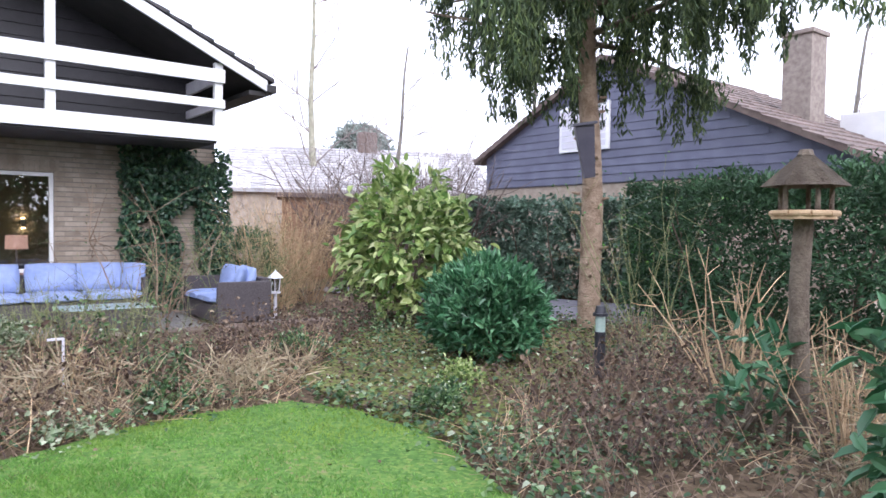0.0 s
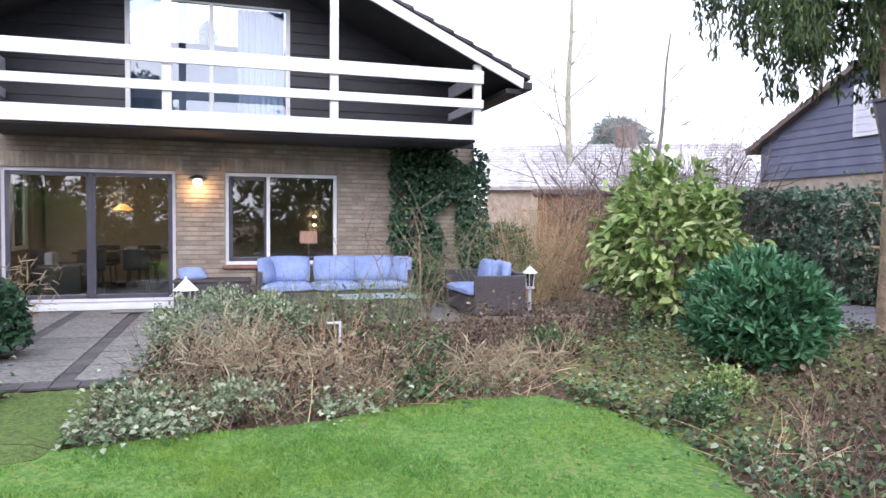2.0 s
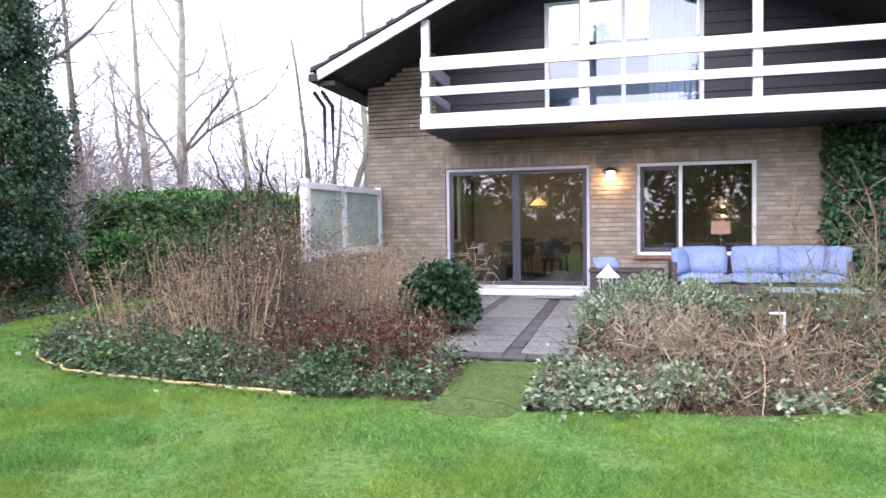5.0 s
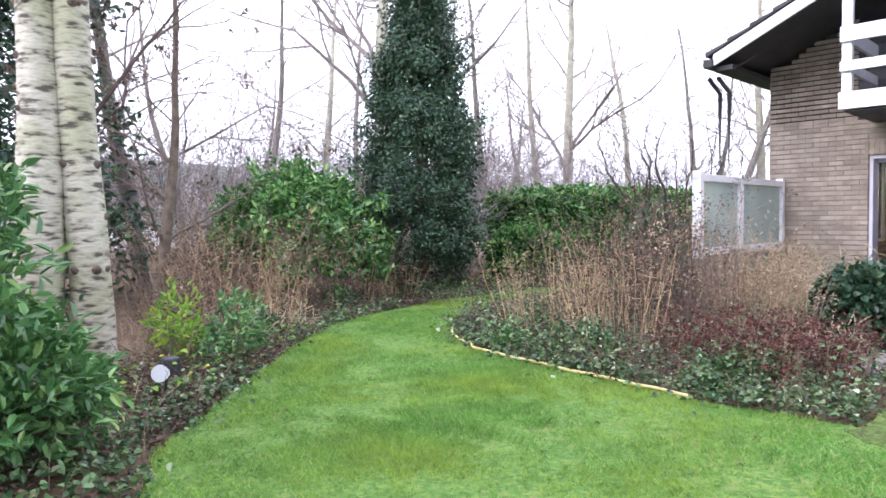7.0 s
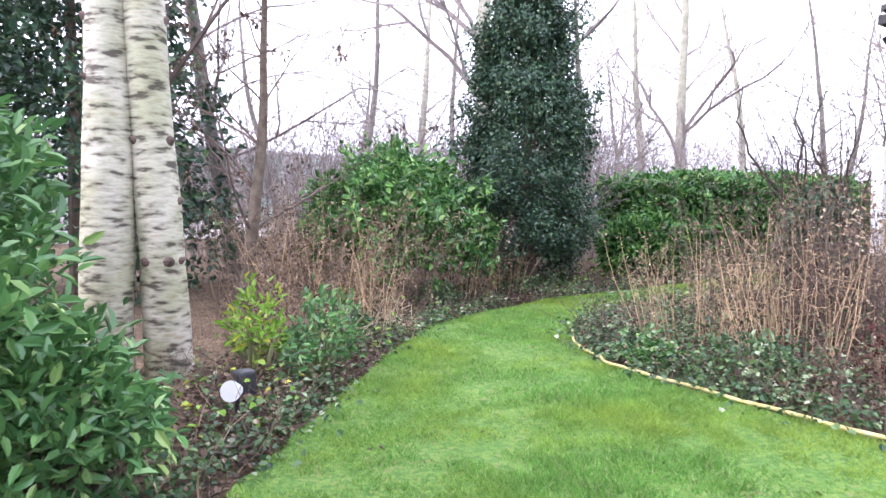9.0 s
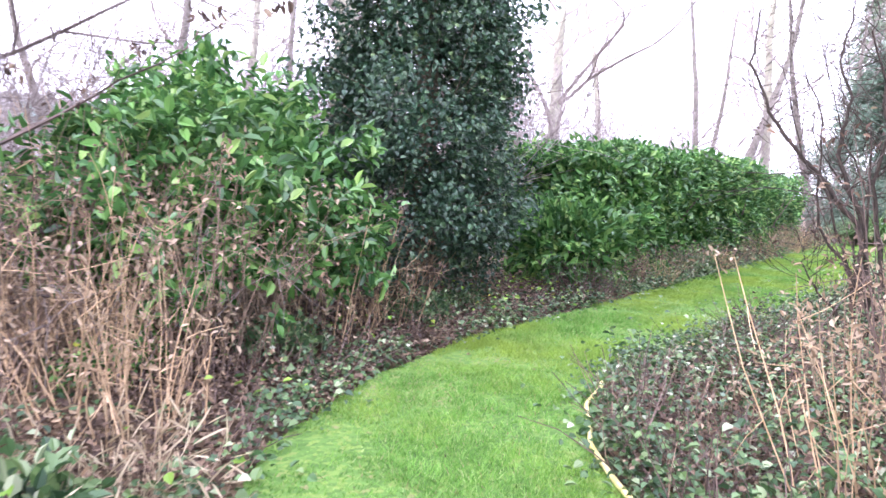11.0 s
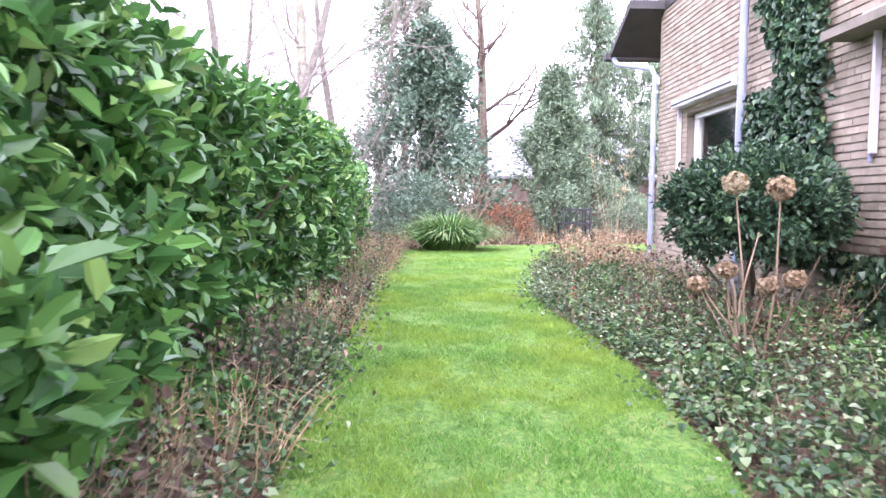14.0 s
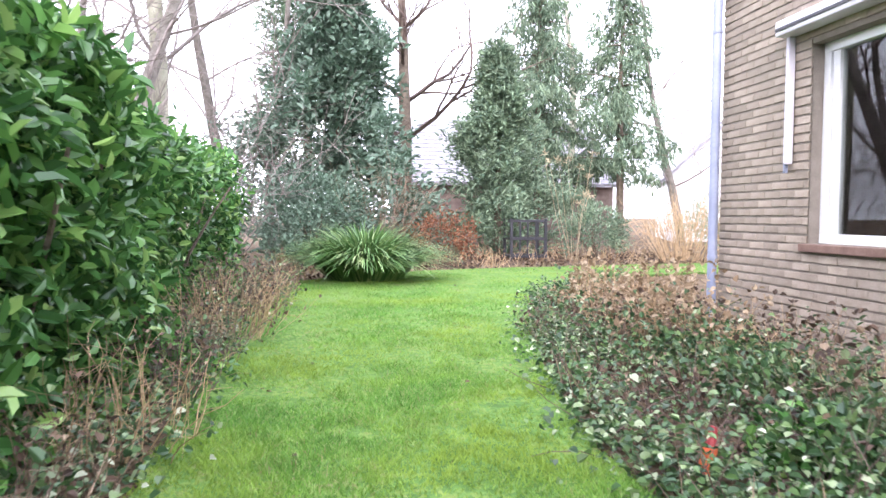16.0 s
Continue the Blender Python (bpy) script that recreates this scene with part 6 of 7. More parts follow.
for bed, share, sd in ((STEM_BED, 0.42, 0), (CANE_BED, 1.0, 40)):
    litter_twigs("dry_stems", bed, int(5000 * share), "twig", 0.12, 0.5, 121 + sd, "tangle of thin brown dry stems", 0.6)
    litter_twigs("dry_stems", bed, int(2600 * share), "twig_tan", 0.2, 0.6, 125 + sd, "pale dry stems lying across the bed", 1.3, 0.0035)
    litter_twigs("dry_stems", bed, int(3200 * share), "twig_dark", 0.15, 0.55, 126 + sd, "dark dry stems tangled over the bed", 0.9, 0.0035)
litter_twigs("dry_stems", MOSS, 260, "twig_tan", 0.1, 0.3, 128, "few pale stems lying on the moss", 1.6, 0.003)
litter_twigs("dry_stems", SIDE_BED, 7500, "twig_dark", 0.12, 0.48, 127, "dark dry stems tangled over the bed", 0.8)
litter_twigs("dry_stems", SIDE_BED, 5600, "twig", 0.12, 0.52, 122, "tangle of thin brown dry stems", 0.5)
litter_twigs("dry_stems", LEFT_BED, 9500, "twig", 0.12, 0.55, 123, "tangle of thin brown dry stems", 0.5)
SIDE_FRONT = [(-6.5, 4.5), (-6.2, 3.85), (-5.6, 3.3), (-4.3, 2.85), (-2.7, 2.65), (-2.7, 6.0), (-4.5, 8.0), (-6.7, 8.0)]
bed_cover("fallen_leaves", SIDE_FRONT, 22000, "dead_leaf", 0.032, 117, "brown leaves caught between the dry stems", 0.12, dens=1.8)
litter_twigs("dry_stems", SIDE_FRONT, 2600, "twig_dark", 0.2, 0.6, 130, "dark broken stems between the tall perennials", 0.7, 0.0035)
litter_twigs("dry_stems", NEAR_STRIP, 4200, "twig_dark", 0.15, 0.6, 129, "dark stems in the border under the ivy tree", 0.9, 0.0035)
litter_twigs("dry_stems", FAR_BED, 1500, "twig_tan", 0.15, 0.6, 124, "dry tan stems beyond the lawn", 0.3, 0.005)

# dry perennials and small shrubs: x, y, radius, height, canes, twig, leaf
DRY = [
    (0.3, 4.0, 0.6, 0.60, 81, "twig", "dead_leaf"), (1.1, 4.3, 0.6, 0.65, 81, "twig_tan", "dead_leaf"), (1.7, 4.9, 0.6, 0.82, 72, "twig_dark", "ivy_ground"),
    (2.5, 4.4, 0.5, 0.56, 63, "twig", "dead_leaf"), (3.2, 5.2, 0.5, 0.70, 63, "twig_dark", "dead_leaf"), (0.9, 5.4, 0.5, 0.70, 54, "twig", "ivy_ground"),
    (2.3, 5.7, 0.5, 0.91, 36, "stem_green", None), (3.3, 4.3, 0.35, 0.30, 20, "twig", "dead_leaf"), (4.2, 5.4, 0.5, 0.60, 54, "twig_dark", "dead_leaf"),
    (4.3, 1.6, 0.6, 0.52, 72, "twig", "dead_leaf"), (3.9, 0.5, 0.5, 0.48, 72, "twig_dark", "dead_leaf"), (5.0, 1.3, 0.6, 0.65, 63, "twig", "dead_leaf"),
    (6.0, 1.7, 0.6, 0.70, 54, "twig_dark", "dead_leaf"), (5.1, 6.4, 0.6, 0.78, 54, "twig_dark", "dead_leaf"),
    (-0.4, 3.3, 0.3, 0.35, 36, "twig", "dead_leaf"), (0.6, 3.2, 0.4, 0.38, 54, "twig", "dead_leaf"), (1.7, 3.7, 0.4, 0.43, 54, "twig", "dead_leaf"),
]
for i, (x, y, r_, h_, n_, tw, lf) in enumerate(DRY):
    dry_shrub((x, y, 0), r_, h_ * 0.92, int(n_ * 0.62), tw, 200 + i, "low thicket of dry brown winter stems", 3, lf, 2, 0.046, 0.03, 0.0045, 0.7, 0.2, base=0.85)
# tall dry perennials in the side bed
TALL = [(-5.7, 4.5, 0.35, 0.4, 10), (-5.0, 4.0, 0.45, 1.1, 40), (-4.6, 4.6, 0.6, 1.6, 75), (-5.2, 5.3, 0.4, 0.9, 24), (-4.0, 3.8, 0.5, 1.2, 60), (-3.5, 4.5, 0.55, 1.35, 65), (-4.3, 5.8, 0.6, 1.7, 70), (-3.2, 5.6, 0.5, 1.2, 50), (-4.1, 4.9, 0.5, 1.5, 50), (-2.9, 4.7, 0.45, 1.0, 50)]
for i, (x, y, r_, h_, n_) in enumerate(TALL):
    dry_shrub((x, y, 0), r_, h_, n_, ("twig", "twig_tan", "twig_dark")[i % 3], 240 + i, "tall dry brown perennial stems with faded plumes", 2, "plume" if i % 2 else "dead_leaf", 6, 0.035, 0.014, 0.0045, 0.25, 0.07, base=0.95, spread_leaf=0.07)
for i, (x, y, r_) in enumerate(((-3.0, 3.5, 0.25), (-2.35, 3.3, 0.4), (-1.95, 3.6, 0.35), (-2.6, 3.9, 0.3))):
    dry_shrub((x, y, 0), r_, 0.5, 60, "twig", 260 + i, "stonecrop with dark red dried flower heads", 2, "sedum", 7, 0.026, 0.02, 0.005, 0.3, 0.06, base=0.8, spread_leaf=0.05)
for i, (x, y) in enumerate(((-2.9, 5.9), (-3.4, 6.6), (-2.2, 6.3))):
    dry_shrub((x, y, 0), 0.4, 0.95, 80, "straw_stem", 266 + i, "clump of bleached straw-coloured grass", 0, "straw", 2, 0.16, 0.006, 0.002, 0.6, 0.12, base=0.3, name="dry_grass_clump", category="grass clump")
# left border: plumed stems and brown brush against the laurel
for i, (x, y, r_, h_, n_, lf) in enumerate(((-8.3, 2.6, 0.5, 0.95, 34, "plume"), (-8.9, 3.3, 0.6, 1.5, 60, "plume"), (-9.3, 2.5, 0.7, 1.4, 50, "dead_leaf"), (-8.2, 1.5, 0.5, 0.7, 34, "dead_leaf"), (-9.0, 4.5, 0.5, 1.1, 30, "dead_leaf"), (-7.1, 1.0, 0.4, 0.6, 50, "dead_leaf"), (-9.3, 5.6, 0.5, 0.8, 50, "dead_leaf"), (-9.9, 2.2, 0.8, 1.6, 80, "dead_leaf"), (-10.7, 3.2, 0.8, 1.9, 80, None))):
    dry_shrub((x, y, 0), r_, h_, n_, ("twig_tan", "twig")[i % 2], 280 + i, "dry brown stems with faded plumes in the border", 2, lf, 5, 0.04, 0.016, 0.006, 0.35, 0.09, base=0.9, spread_leaf=0.08)
for i, (x, y, h_) in enumerate(((-9.3, 3.6, 1.6), (-9.2, 2.8, 1.4), (-9.9, 2.6, 1.9))):
    dry_shrub((x, y, 0), 0.7, h_, 34, ("twig", "twig_grey")[i % 2], 295 + i, "dry tangled stems draped over the laurel", 5, "plume" if i < 2 else "dead_leaf", 4, 0.04, 0.02, 0.005, 0.5, 0.18, base=0.8, spread_leaf=0.08)
rngq = np.random.default_rng(300)
for i in range(17):
    y = 8.6 + i * 0.95
    dry_shrub((-8.78 + rngq.uniform(-0.1, 0.1), y, 0), 0.42, rngq.uniform(0.32, 0.75), int(rngq.integers(55, 95)), ("twig_dark", "twig", "twig_tan")[i % 3], 300 + i, "low brown stems at the foot of the hedge", 3, "dead_leaf" if i % 2 else "ivy_ground", 1, 0.036, 0.024, 0.0036, 0.5, 0.15, base=0.95, group="stems at the hedge foot")
for i in range(16):
    y = 12.8 + i * 0.45
    x = -5.2 + 0.5 * math.sin(i * 2.1)
    dry_shrub((x, y + (0.2 if i % 2 else 0), 0), 0.45, 0.45 + 0.2 * math.sin(i * 1.3), 38, ("twig", "twig_tan", "twig_dark")[i % 3], 330 + i, "low dry stems below the side window", 2, ("dead_leaf", "ivy_ground")[i % 2], 2, 0.042, 0.03, 0.0035, 0.45, 0.14, base=0.95, group="stems below the side wall")
dry_shrub((-5.0, 18.9, 0), 0.6, 0.7, 80, "twig_tan", 350, "hydrangea with withered orange-brown heads", 2, "plume", 6, 0.045, 0.035, 0.005, 0.35, 0.08, base=0.9, spread_leaf=0.06)
dry_shrub((-5.2, 17.9, 0), 0.45, 0.55, 50, "twig_tan", 351, "hydrangea with withered orange-brown heads", 2, "plume", 3, 0.05, 0.04, 0.005, 0.35, 0.08, base=0.9, spread_leaf=0.07)

# multi-stemmed bare shrub by the wall
M["dark_bark"] = surf("dark_wet_bark", (0.022, 0.017, 0.013), (0.070, 0.052, 0.038), 14, 0.9, 1.0, 60)
rng = np.random.default_rng(131)
ms = plant("multi_stem_tree", (-5.7, 8.05, 0), "bare multi-stemmed shrub tree with dark crooked limbs", "tree")
ms.scale = (0.9, 0.9, 0.9)
paths = []
BOUGHS = [(0.06, [(0, 0, -0.03), (-0.03, 0, 0.7), (-0.1, 0, 1.2), (-0.55, -0.1, 1.75), (-1.0, -0.15, 2.35), (-1.2, -0.1, 2.9), (-1.15, -0.05, 3.4)]),
         (0.055, [(0.08, 0.1, -0.03), (0.0, 0.1, 0.8), (-0.1, 0.1, 1.3), (-0.36, 0.1, 1.85), (-0.27, 0.15, 2.35), (-0.42, 0.2, 2.9), (-0.3, 0.2, 3.5)]),
         (0.065, [(0.4, -0.1, -0.03), (0.52, -0.1, 0.5), (0.62, -0.1, 1.15), (0.2, -0.25, 1.9), (0.02, -0.3, 2.5), (0.25, -0.3, 3.1)]),
         (0.05, [(0.45, 0.2, -0.03), (0.62, 0.25, 0.8), (0.55, 0.2, 1.6), (0.85, 0.2, 2.3), (0.75, 0.2, 3.2)]),
         (0.045, [(0.2, 0.35, -0.03), (0.28, 0.5, 0.9), (0.1, 0.7, 1.7), (0.2, 0.85, 2.6), (0.05, 0.9, 3.3)]),
         (0.05, [(0.1, -0.2, -0.03), (0.18, -0.3, 0.8), (0.05, -0.5, 1.5), (0.2, -0.75, 2.2), (0.0, -0.9, 2.9)]),
         (0.035, [(-0.1, -0.15, -0.03), (-0.22, -0.25, 0.35), (-0.42, -0.35, 0.62), (-0.5, -0.4, 0.85)])]
for k in range(13):
    # further stems of the stool, fanning out from the base
    aa = k * 2.4
    sp = rng.uniform(0.25, 0.6)
    bx_, by_ = 0.25 + 0.3 * math.cos(aa), 0.1 + 0.3 * math.sin(aa)
    kink = rng.normal(size=(5, 2)) * 0.12
    BOUGHS.append((rng.uniform(0.024, 0.042), [(bx_ + math.cos(aa) * sp * f ** 1.3 * 1.9 + kx, by_ + math.sin(aa) * sp * f ** 1.3 * 1.9 + ky, -0.03 + f * rng.uniform(2.5, 3.1)) for f, (kx, ky) in zip((0, 0.25, 0.5, 0.75, 1.0), kink * np.array([[0], [0.4], [1], [1], [1]]))]))
for r_, ctrl in BOUGHS:
    ctrl = np.array(ctrl)
    tt = np.linspace(0, len(ctrl) - 1, 4 * len(ctrl))
    pts = np.column_stack([np.interp(tt, np.arange(len(ctrl)), ctrl[:, k]) for k in range(3)])
    pts += 0.02 * np.column_stack([np.sin(tt * 5 + r_ * 99), np.cos(tt * 4.3), np.zeros(len(tt))]) * (tt > 0.2)[:, None]
    pts[1:-1] = (pts[:-2] + 2 * pts[1:-1] + pts[2:]) / 4
    pts[2:] += rng.normal(size=(len(pts) - 2, 3)) * 0.012
    rr = 0.54 * r_ * np.linspace(1.1, 0.25, len(pts)) * (1 + rng.uniform(-0.08, 0.08, len(pts)))
    paths.append((pts, rr))
    lead = len(ctrl) != 5
    for i in range(len(pts) // 3 if lead else len(pts) // 2, len(pts), 1 if lead else 3):
        for _ in range(1 + i % 2 if lead else 1):
            aa = rng.uniform(0, 2 * np.pi)
            grow(rng, paths, pts[i], (math.cos(aa), math.sin(aa), rng.uniform(0.1, 0.9)), rng.uniform(0.25, 0.75), rr[i] * rng.uniform(0.28, 0.42), 2, 2, 0.16, 0.05, 0.6, 0.6, 0.55)
main = [p for p in paths if len(p[0]) > 12]
for p, r in main:
    V, F = tubes([(p, r)], 8)
    link_mesh("stem", V, F, M["dark_bark"], ms, True)
V, F = tubes([(p, np.maximum(r, 0.003)) for p, r in paths if len(p) <= 12], 5)
link_mesh("twigwork", V, F, M["dark_bark"], ms)
# evergreen standard in front of the side wall
leafy_shrub((-4.8, 14.0, 0), (0.74, 0.85, 0.52), "ivy", 133, "dense dark evergreen rounded shrub on a trunk", 560, 17, 0.058, 0.034, 0.09, lift=0.62, floor=-0.8, amount=0.13)
# dried hydrangea with mop heads
hy = plant("hydrangea", (-5.60, 12.35, 0), "leafless hydrangea with dried cream flower heads", "shrub")
rng = np.random.default_rng(134)
heads, paths = [(0.27, 0.08, 1.27), (0.05, 0.3, 1.31), (-0.06, 0.12, 0.70), (0.12, -0.1, 0.62), (0.33, -0.05, 0.66), (-0.2, 0.3, 0.58)], []
C = []
for i, h_ in enumerate(heads):
    p0 = np.array([rng.normal() * 0.05 + 0.12, rng.normal() * 0.05 + 0.05, 0])
    mid = (p0 + np.array(h_)) / 2 + rng.normal(size=3) * 0.05
    paths.append((np.array([p0, mid, h_]), np.array([0.010, 0.008, 0.005])))
for k in range(5):
    pts, _d = bend_path(rng, (0.1 + rng.normal() * 0.06, 0.05, 0), (rng.normal() * 0.3, rng.normal() * 0.3, 1), rng.uniform(0.6, 1.1), 5, 0.1)
    paths.append((pts, np.linspace(0.012, 0.005, 5)))
V, F = tubes(paths, 6)
link_mesh("stemwork", V, F, M["twig"], hy)
for i, h_ in enumerate(heads):
    D = unit(rng.normal(size=(130, 3)))
    rr = 0.105 if i < 2 else 0.075
    V, F = leaves(np.array(h_) + D * rr * (0.8, 0.8, 0.62) + rng.normal(size=(130, 3)) * 0.006, np.cross(D, rng.normal(size=(130, 3))), D, 0.04, 0.036)
    link_mesh("flower_head", V, F, M["plume" if i != 1 else "straw"], hy)

# ivy climbing the side wall and the front corner
def wall_ivy(name, n, u, zr, plane, axis, seed, label, thick=0.10, shape=None):
    rng = np.random.default_rng(seed)
    uu, zz = rng.uniform(*u, n), rng.uniform(*zr, n)
    if shape:
        k = shape(uu, zz) > rng.random(n) * 0.3
        uu, zz = uu[k], zz[k]
    k = np.array([noise.noise(Vector((a * 1.7, b * 1.7, seed))) for a, b in zip(uu, zz)]) > -0.28
    uu, zz = uu[k], zz[k]
    m = len(uu)
    dep = plane - 0.02 - rng.random(m) * thick
    P = np.column_stack([dep, uu, zz]) if axis == "x" else np.column_stack([uu, dep, zz])
    nn = np.array([-1.0, 0, 0]) if axis == "x" else np.array([0, -1.0, 0])
    A = rng.normal(size=(m, 3)) * 0.5 + np.array([0, 0, -0.7]) + nn * 0.25
    N = nn + rng.normal(size=(m, 3)) * 0.4
    s = rng.uniform(0.05, 0.10, m)
    V, F = leaves(P, A, N, s, s * 0.85)
    return tagged(link_mesh(name, V, F, M["ivy"]), label, "climber")


wall_ivy("wall_ivy", 12000, (14.1, 15.93), (0.6, 4.25), XW, "x", 141, "dark ivy climbing the brick side wall", 0.12, lambda u, z: 1.2 - np.abs(u - 15.05) / np.maximum(0.5, 0.95 - 0.10 * z))
wall_ivy("wall_ivy", 1500, (11.4, 14.0), (0.0, 0.75), XW, "x", 142, "low ivy along the foot of the side wall", 0.15)
wall_ivy("wall_ivy", 6500, (2.75, 4.45), (0.1, 2.72), YF, "y", 143, "thick dark ivy over the house corner", 0.35, lambda u, z: (u - 2.3 - 0.35 * np.sin(z * 2.2)) / 0.9)
dry_shrub((3.15, 8.6, 0.06), 0.8, 2.3, 13, "twig", 144, "leggy bare climber arching off the house wall", 8, "ivy_ground", 1, 0.04, 0.02, 0.012, 0.9, 0.28, base=0.5)
dry_shrub((4.4, 8.6, 0.0), 0.8, 1.9, 60, "stem_green", 145, "loose grey-green broom shrub beside the terrace", 4, "ivy_ground", 1, 0.035, 0.015, 0.006, 0.7, 0.12, base=0.6)

# left border shrubs
leafy_shrub((-4.95, -2.0, 0), (0.98, 0.9, 1.12), "rhodo", 151, "large glossy dark green rhododendron bush", 620, 12, 0.092, 0.034, 0.08, name="rhododendron", amount=0.24, up=0.25, floor=-0.9, out=0.55, flat=1.0)
leafy_shrub((-4.75, -1.2, 0), (0.48, 0.42, 0.42), "rhodo", 152, "low glossy rhododendron at the lawn edge", 170, 10, 0.09, 0.033, 0.10, name="rhododendron", amount=0.25, floor=-0.9, flat=1.0)
leafy_shrub((-6.1, -1.9, 0), (0.9, 0.9, 1.2), "rhodo", 153, "tall rhododendron behind the border", 340, 11, 0.10, 0.036, 0.12, name="rhododendron", amount=0.2, flat=1.0)
leafy_shrub((-6.1, 0.85, 0), (0.22, 0.22, 0.33), "rhodo", 156, "loose green shrub with upright leaves in the border", 44, 9, 0.07, 0.026, 0.08, amount=0.35, stem="stem_green")
leafy_shrub((-6.55, 0.55, 0), (0.20, 0.20, 0.36), "lime_leaf", 154, "lime-green spurge with yellow flower tips", 30, 8, 0.075, 0.028, 0.08, name="spurge", amount=0.3, stem="stem_green")
leafy_shrub((-7.2, 1.7, 0), (0.22, 0.22, 0.15), "ivy_ground", 155, "low evergreen tuft in the border", 60, 9, 0.07, 0.04, 0.10, amount=0.3)
# far end: sword-leaved clump, rust shrub, pampas
rng = np.random.default_rng(161)
cl = plant("sword_leaf_clump", (-7.35, 24.6, 0), "large arching clump of green sword-shaped leaves", "grass clump")
n = 2400
a, q = rng.uniform(0, 2 * np.pi, n), np.sqrt(rng.random(n))
P = np.column_stack([np.cos(a) * q * 0.6, np.sin(a) * q * 0.45, np.zeros(n)])
A = np.column_stack([np.cos(a) * q * 0.5, np.sin(a) * q * 0.5, np.ones(n)]) + rng.normal(size=(n, 3)) * 0.14
ln = rng.uniform(0.85, 1.45, n)[:, None]
wd = rng.uniform(0.010, 0.016, n)[:, None]
A = unit(A)
side = unit(np.column_stack([-np.sin(a), np.cos(a), np.zeros(n)]))
over = np.column_stack([np.cos(a), np.sin(a), np.zeros(n)])
rings = []
for s_, w_ in ((0, 1.0), (0.35, 1.1), (0.65, 0.9), (0.85, 0.6), (1.0, 0.08)):
    c_ = P + A * ln * s_ + over * ln * 0.38 * s_ ** 2.0 - np.array([0, 0, 0.55]) * ln * (0.35 + 0.75 * q[:, None]) * s_ ** 2.6
    rings += [c_ - side * wd * w_, c_ + side * wd * w_]
V = np.stack(rings, 1).reshape(-1, 3)
b_ = np.arange(n)[:, None] * 10
F = np.concatenate([b_ + np.array([[k, k + 1, k + 3, k + 2]]) for k in (0, 2, 4, 6)], 0)
link_mesh("foliage", V, F, M["reed"], cl)["kind"] = "stuff"
leafy_shrub((-5.5, 28.3, 0), (0.75, 0.6, 0.6), "rust", 162, "rust-brown winter shrub with dry leaves", 90, 10, 0.07, 0.04, 0.15, amount=0.2)
leafy_shrub((-1.2, 30.5, 0), (0.9, 0.8, 0.7), "haze_conifer", 163, "grey-green spreading shrub at the far end", 160, 12, 0.10, 0.03, 0.16, amount=0.2)
dry_shrub((-6.9, 28.2, 0), 0.9, 2.6, 42, "twig", 164, "tall bare brown shrub at the far end", 5, r=0.007, splay=0.6, base=0.3)
dry_shrub((0.6, 29.2, 0), 1.2, 2.0, 120, "twig_tan", 165, "spreading tan winter brush", 4, r=0.009, splay=0.6, base=0.5)
dry_shrub((-1.9, 30.0, 0), 0.5, 2.6, 10, "straw", 166, "pampas grass with pale plumes", 0, "straw", 12, 0.14, 0.02, 0.01, 0.2, 0.05, base=0.5, name="pampas_grass", category="grass clump")
leafy_shrub((-8.3, 27.8, 0), (1.2, 1.0, 1.0), "holly", 167, "grey-green shrub behind the sword leaves", 200, 12, 0.10, 0.05, 0.16)
leafy_shrub((3.0, 31.0, 0), (1.5, 1.0, 0.9), "haze_conifer", 169, "grey-green spreading shrub before the far house", 150, 12, 0.10, 0.04, 0.18, amount=0.3)
leafy_shrub((1.8, 27.6, 0), (0.35, 0.3, 0.22), "laurel", 168, "low broad green leaves at the lawn's end", 30, 8, 0.2, 0.09, 0.12)
for i, (x, y) in enumerate(((9.8, 10.6), (12.6, 14.6), (8.4, 12.2))):
    dry_shrub((x, y, 0), 1.2, 3.4, 50, "twig_dark", 170 + i, "dark twiggy bare fruit tree", 6, r=0.02, splay=0.6, base=0.15, wobble=0.16, name="bare_fruit_tree", category="tree")

# ---- garden objects ----
# yellow hose along the bed
line = [(-6.78, 5.0), (-6.63, 4.5), (-6.3, 3.92), (-5.8, 3.36), (-5.3, 3.05), (-4.94, 2.88), (-4.3, 2.74), (-3.66, 2.66), (-3.0, 2.55), (-2.6, 2.52)]
cu = np.array([(x + 0.02 * math.sin(i * 2.2), y + 0.015 * math.cos(i * 3.1), 0.045) for i, (x, y) in enumerate(line)])
tt = np.linspace(0, len(cu) - 1, 120)
pts = np.column_stack([np.interp(tt, np.arange(len(cu)), cu[:, k]) for k in range(3)])
pts[:, :2] += 0.012 * np.column_stack([np.sin(tt * 5), np.cos(tt * 6)])
V, F = tubes([(pts, np.full(len(pts), 0.014))], 8)
tagged(link_mesh("garden_hose", V, F, surf("faded_yellow_hose", (0.55, 0.45, 0.15), (0.72, 0.62, 0.30), 8, 0.5, 0.1, 60), smooth=True), "faded yellow hose lying along the bed edge", "hose")
pts = np.array([(-6.62, 8.9, 0.04), (-6.66, 8.2, 0.045), (-6.72, 7.5, 0.04), (-6.72, 6.9, 0.045), (-6.78, 6.3, 0.04)])
V, F = tubes([(pts, np.full(5, 0.013))], 8)
tagged(link_mesh("edging_strip", V, F, bpy.data.materials["faded_yellow_hose"], smooth=True), "yellowish edging strip between lawn and bed", "edging")


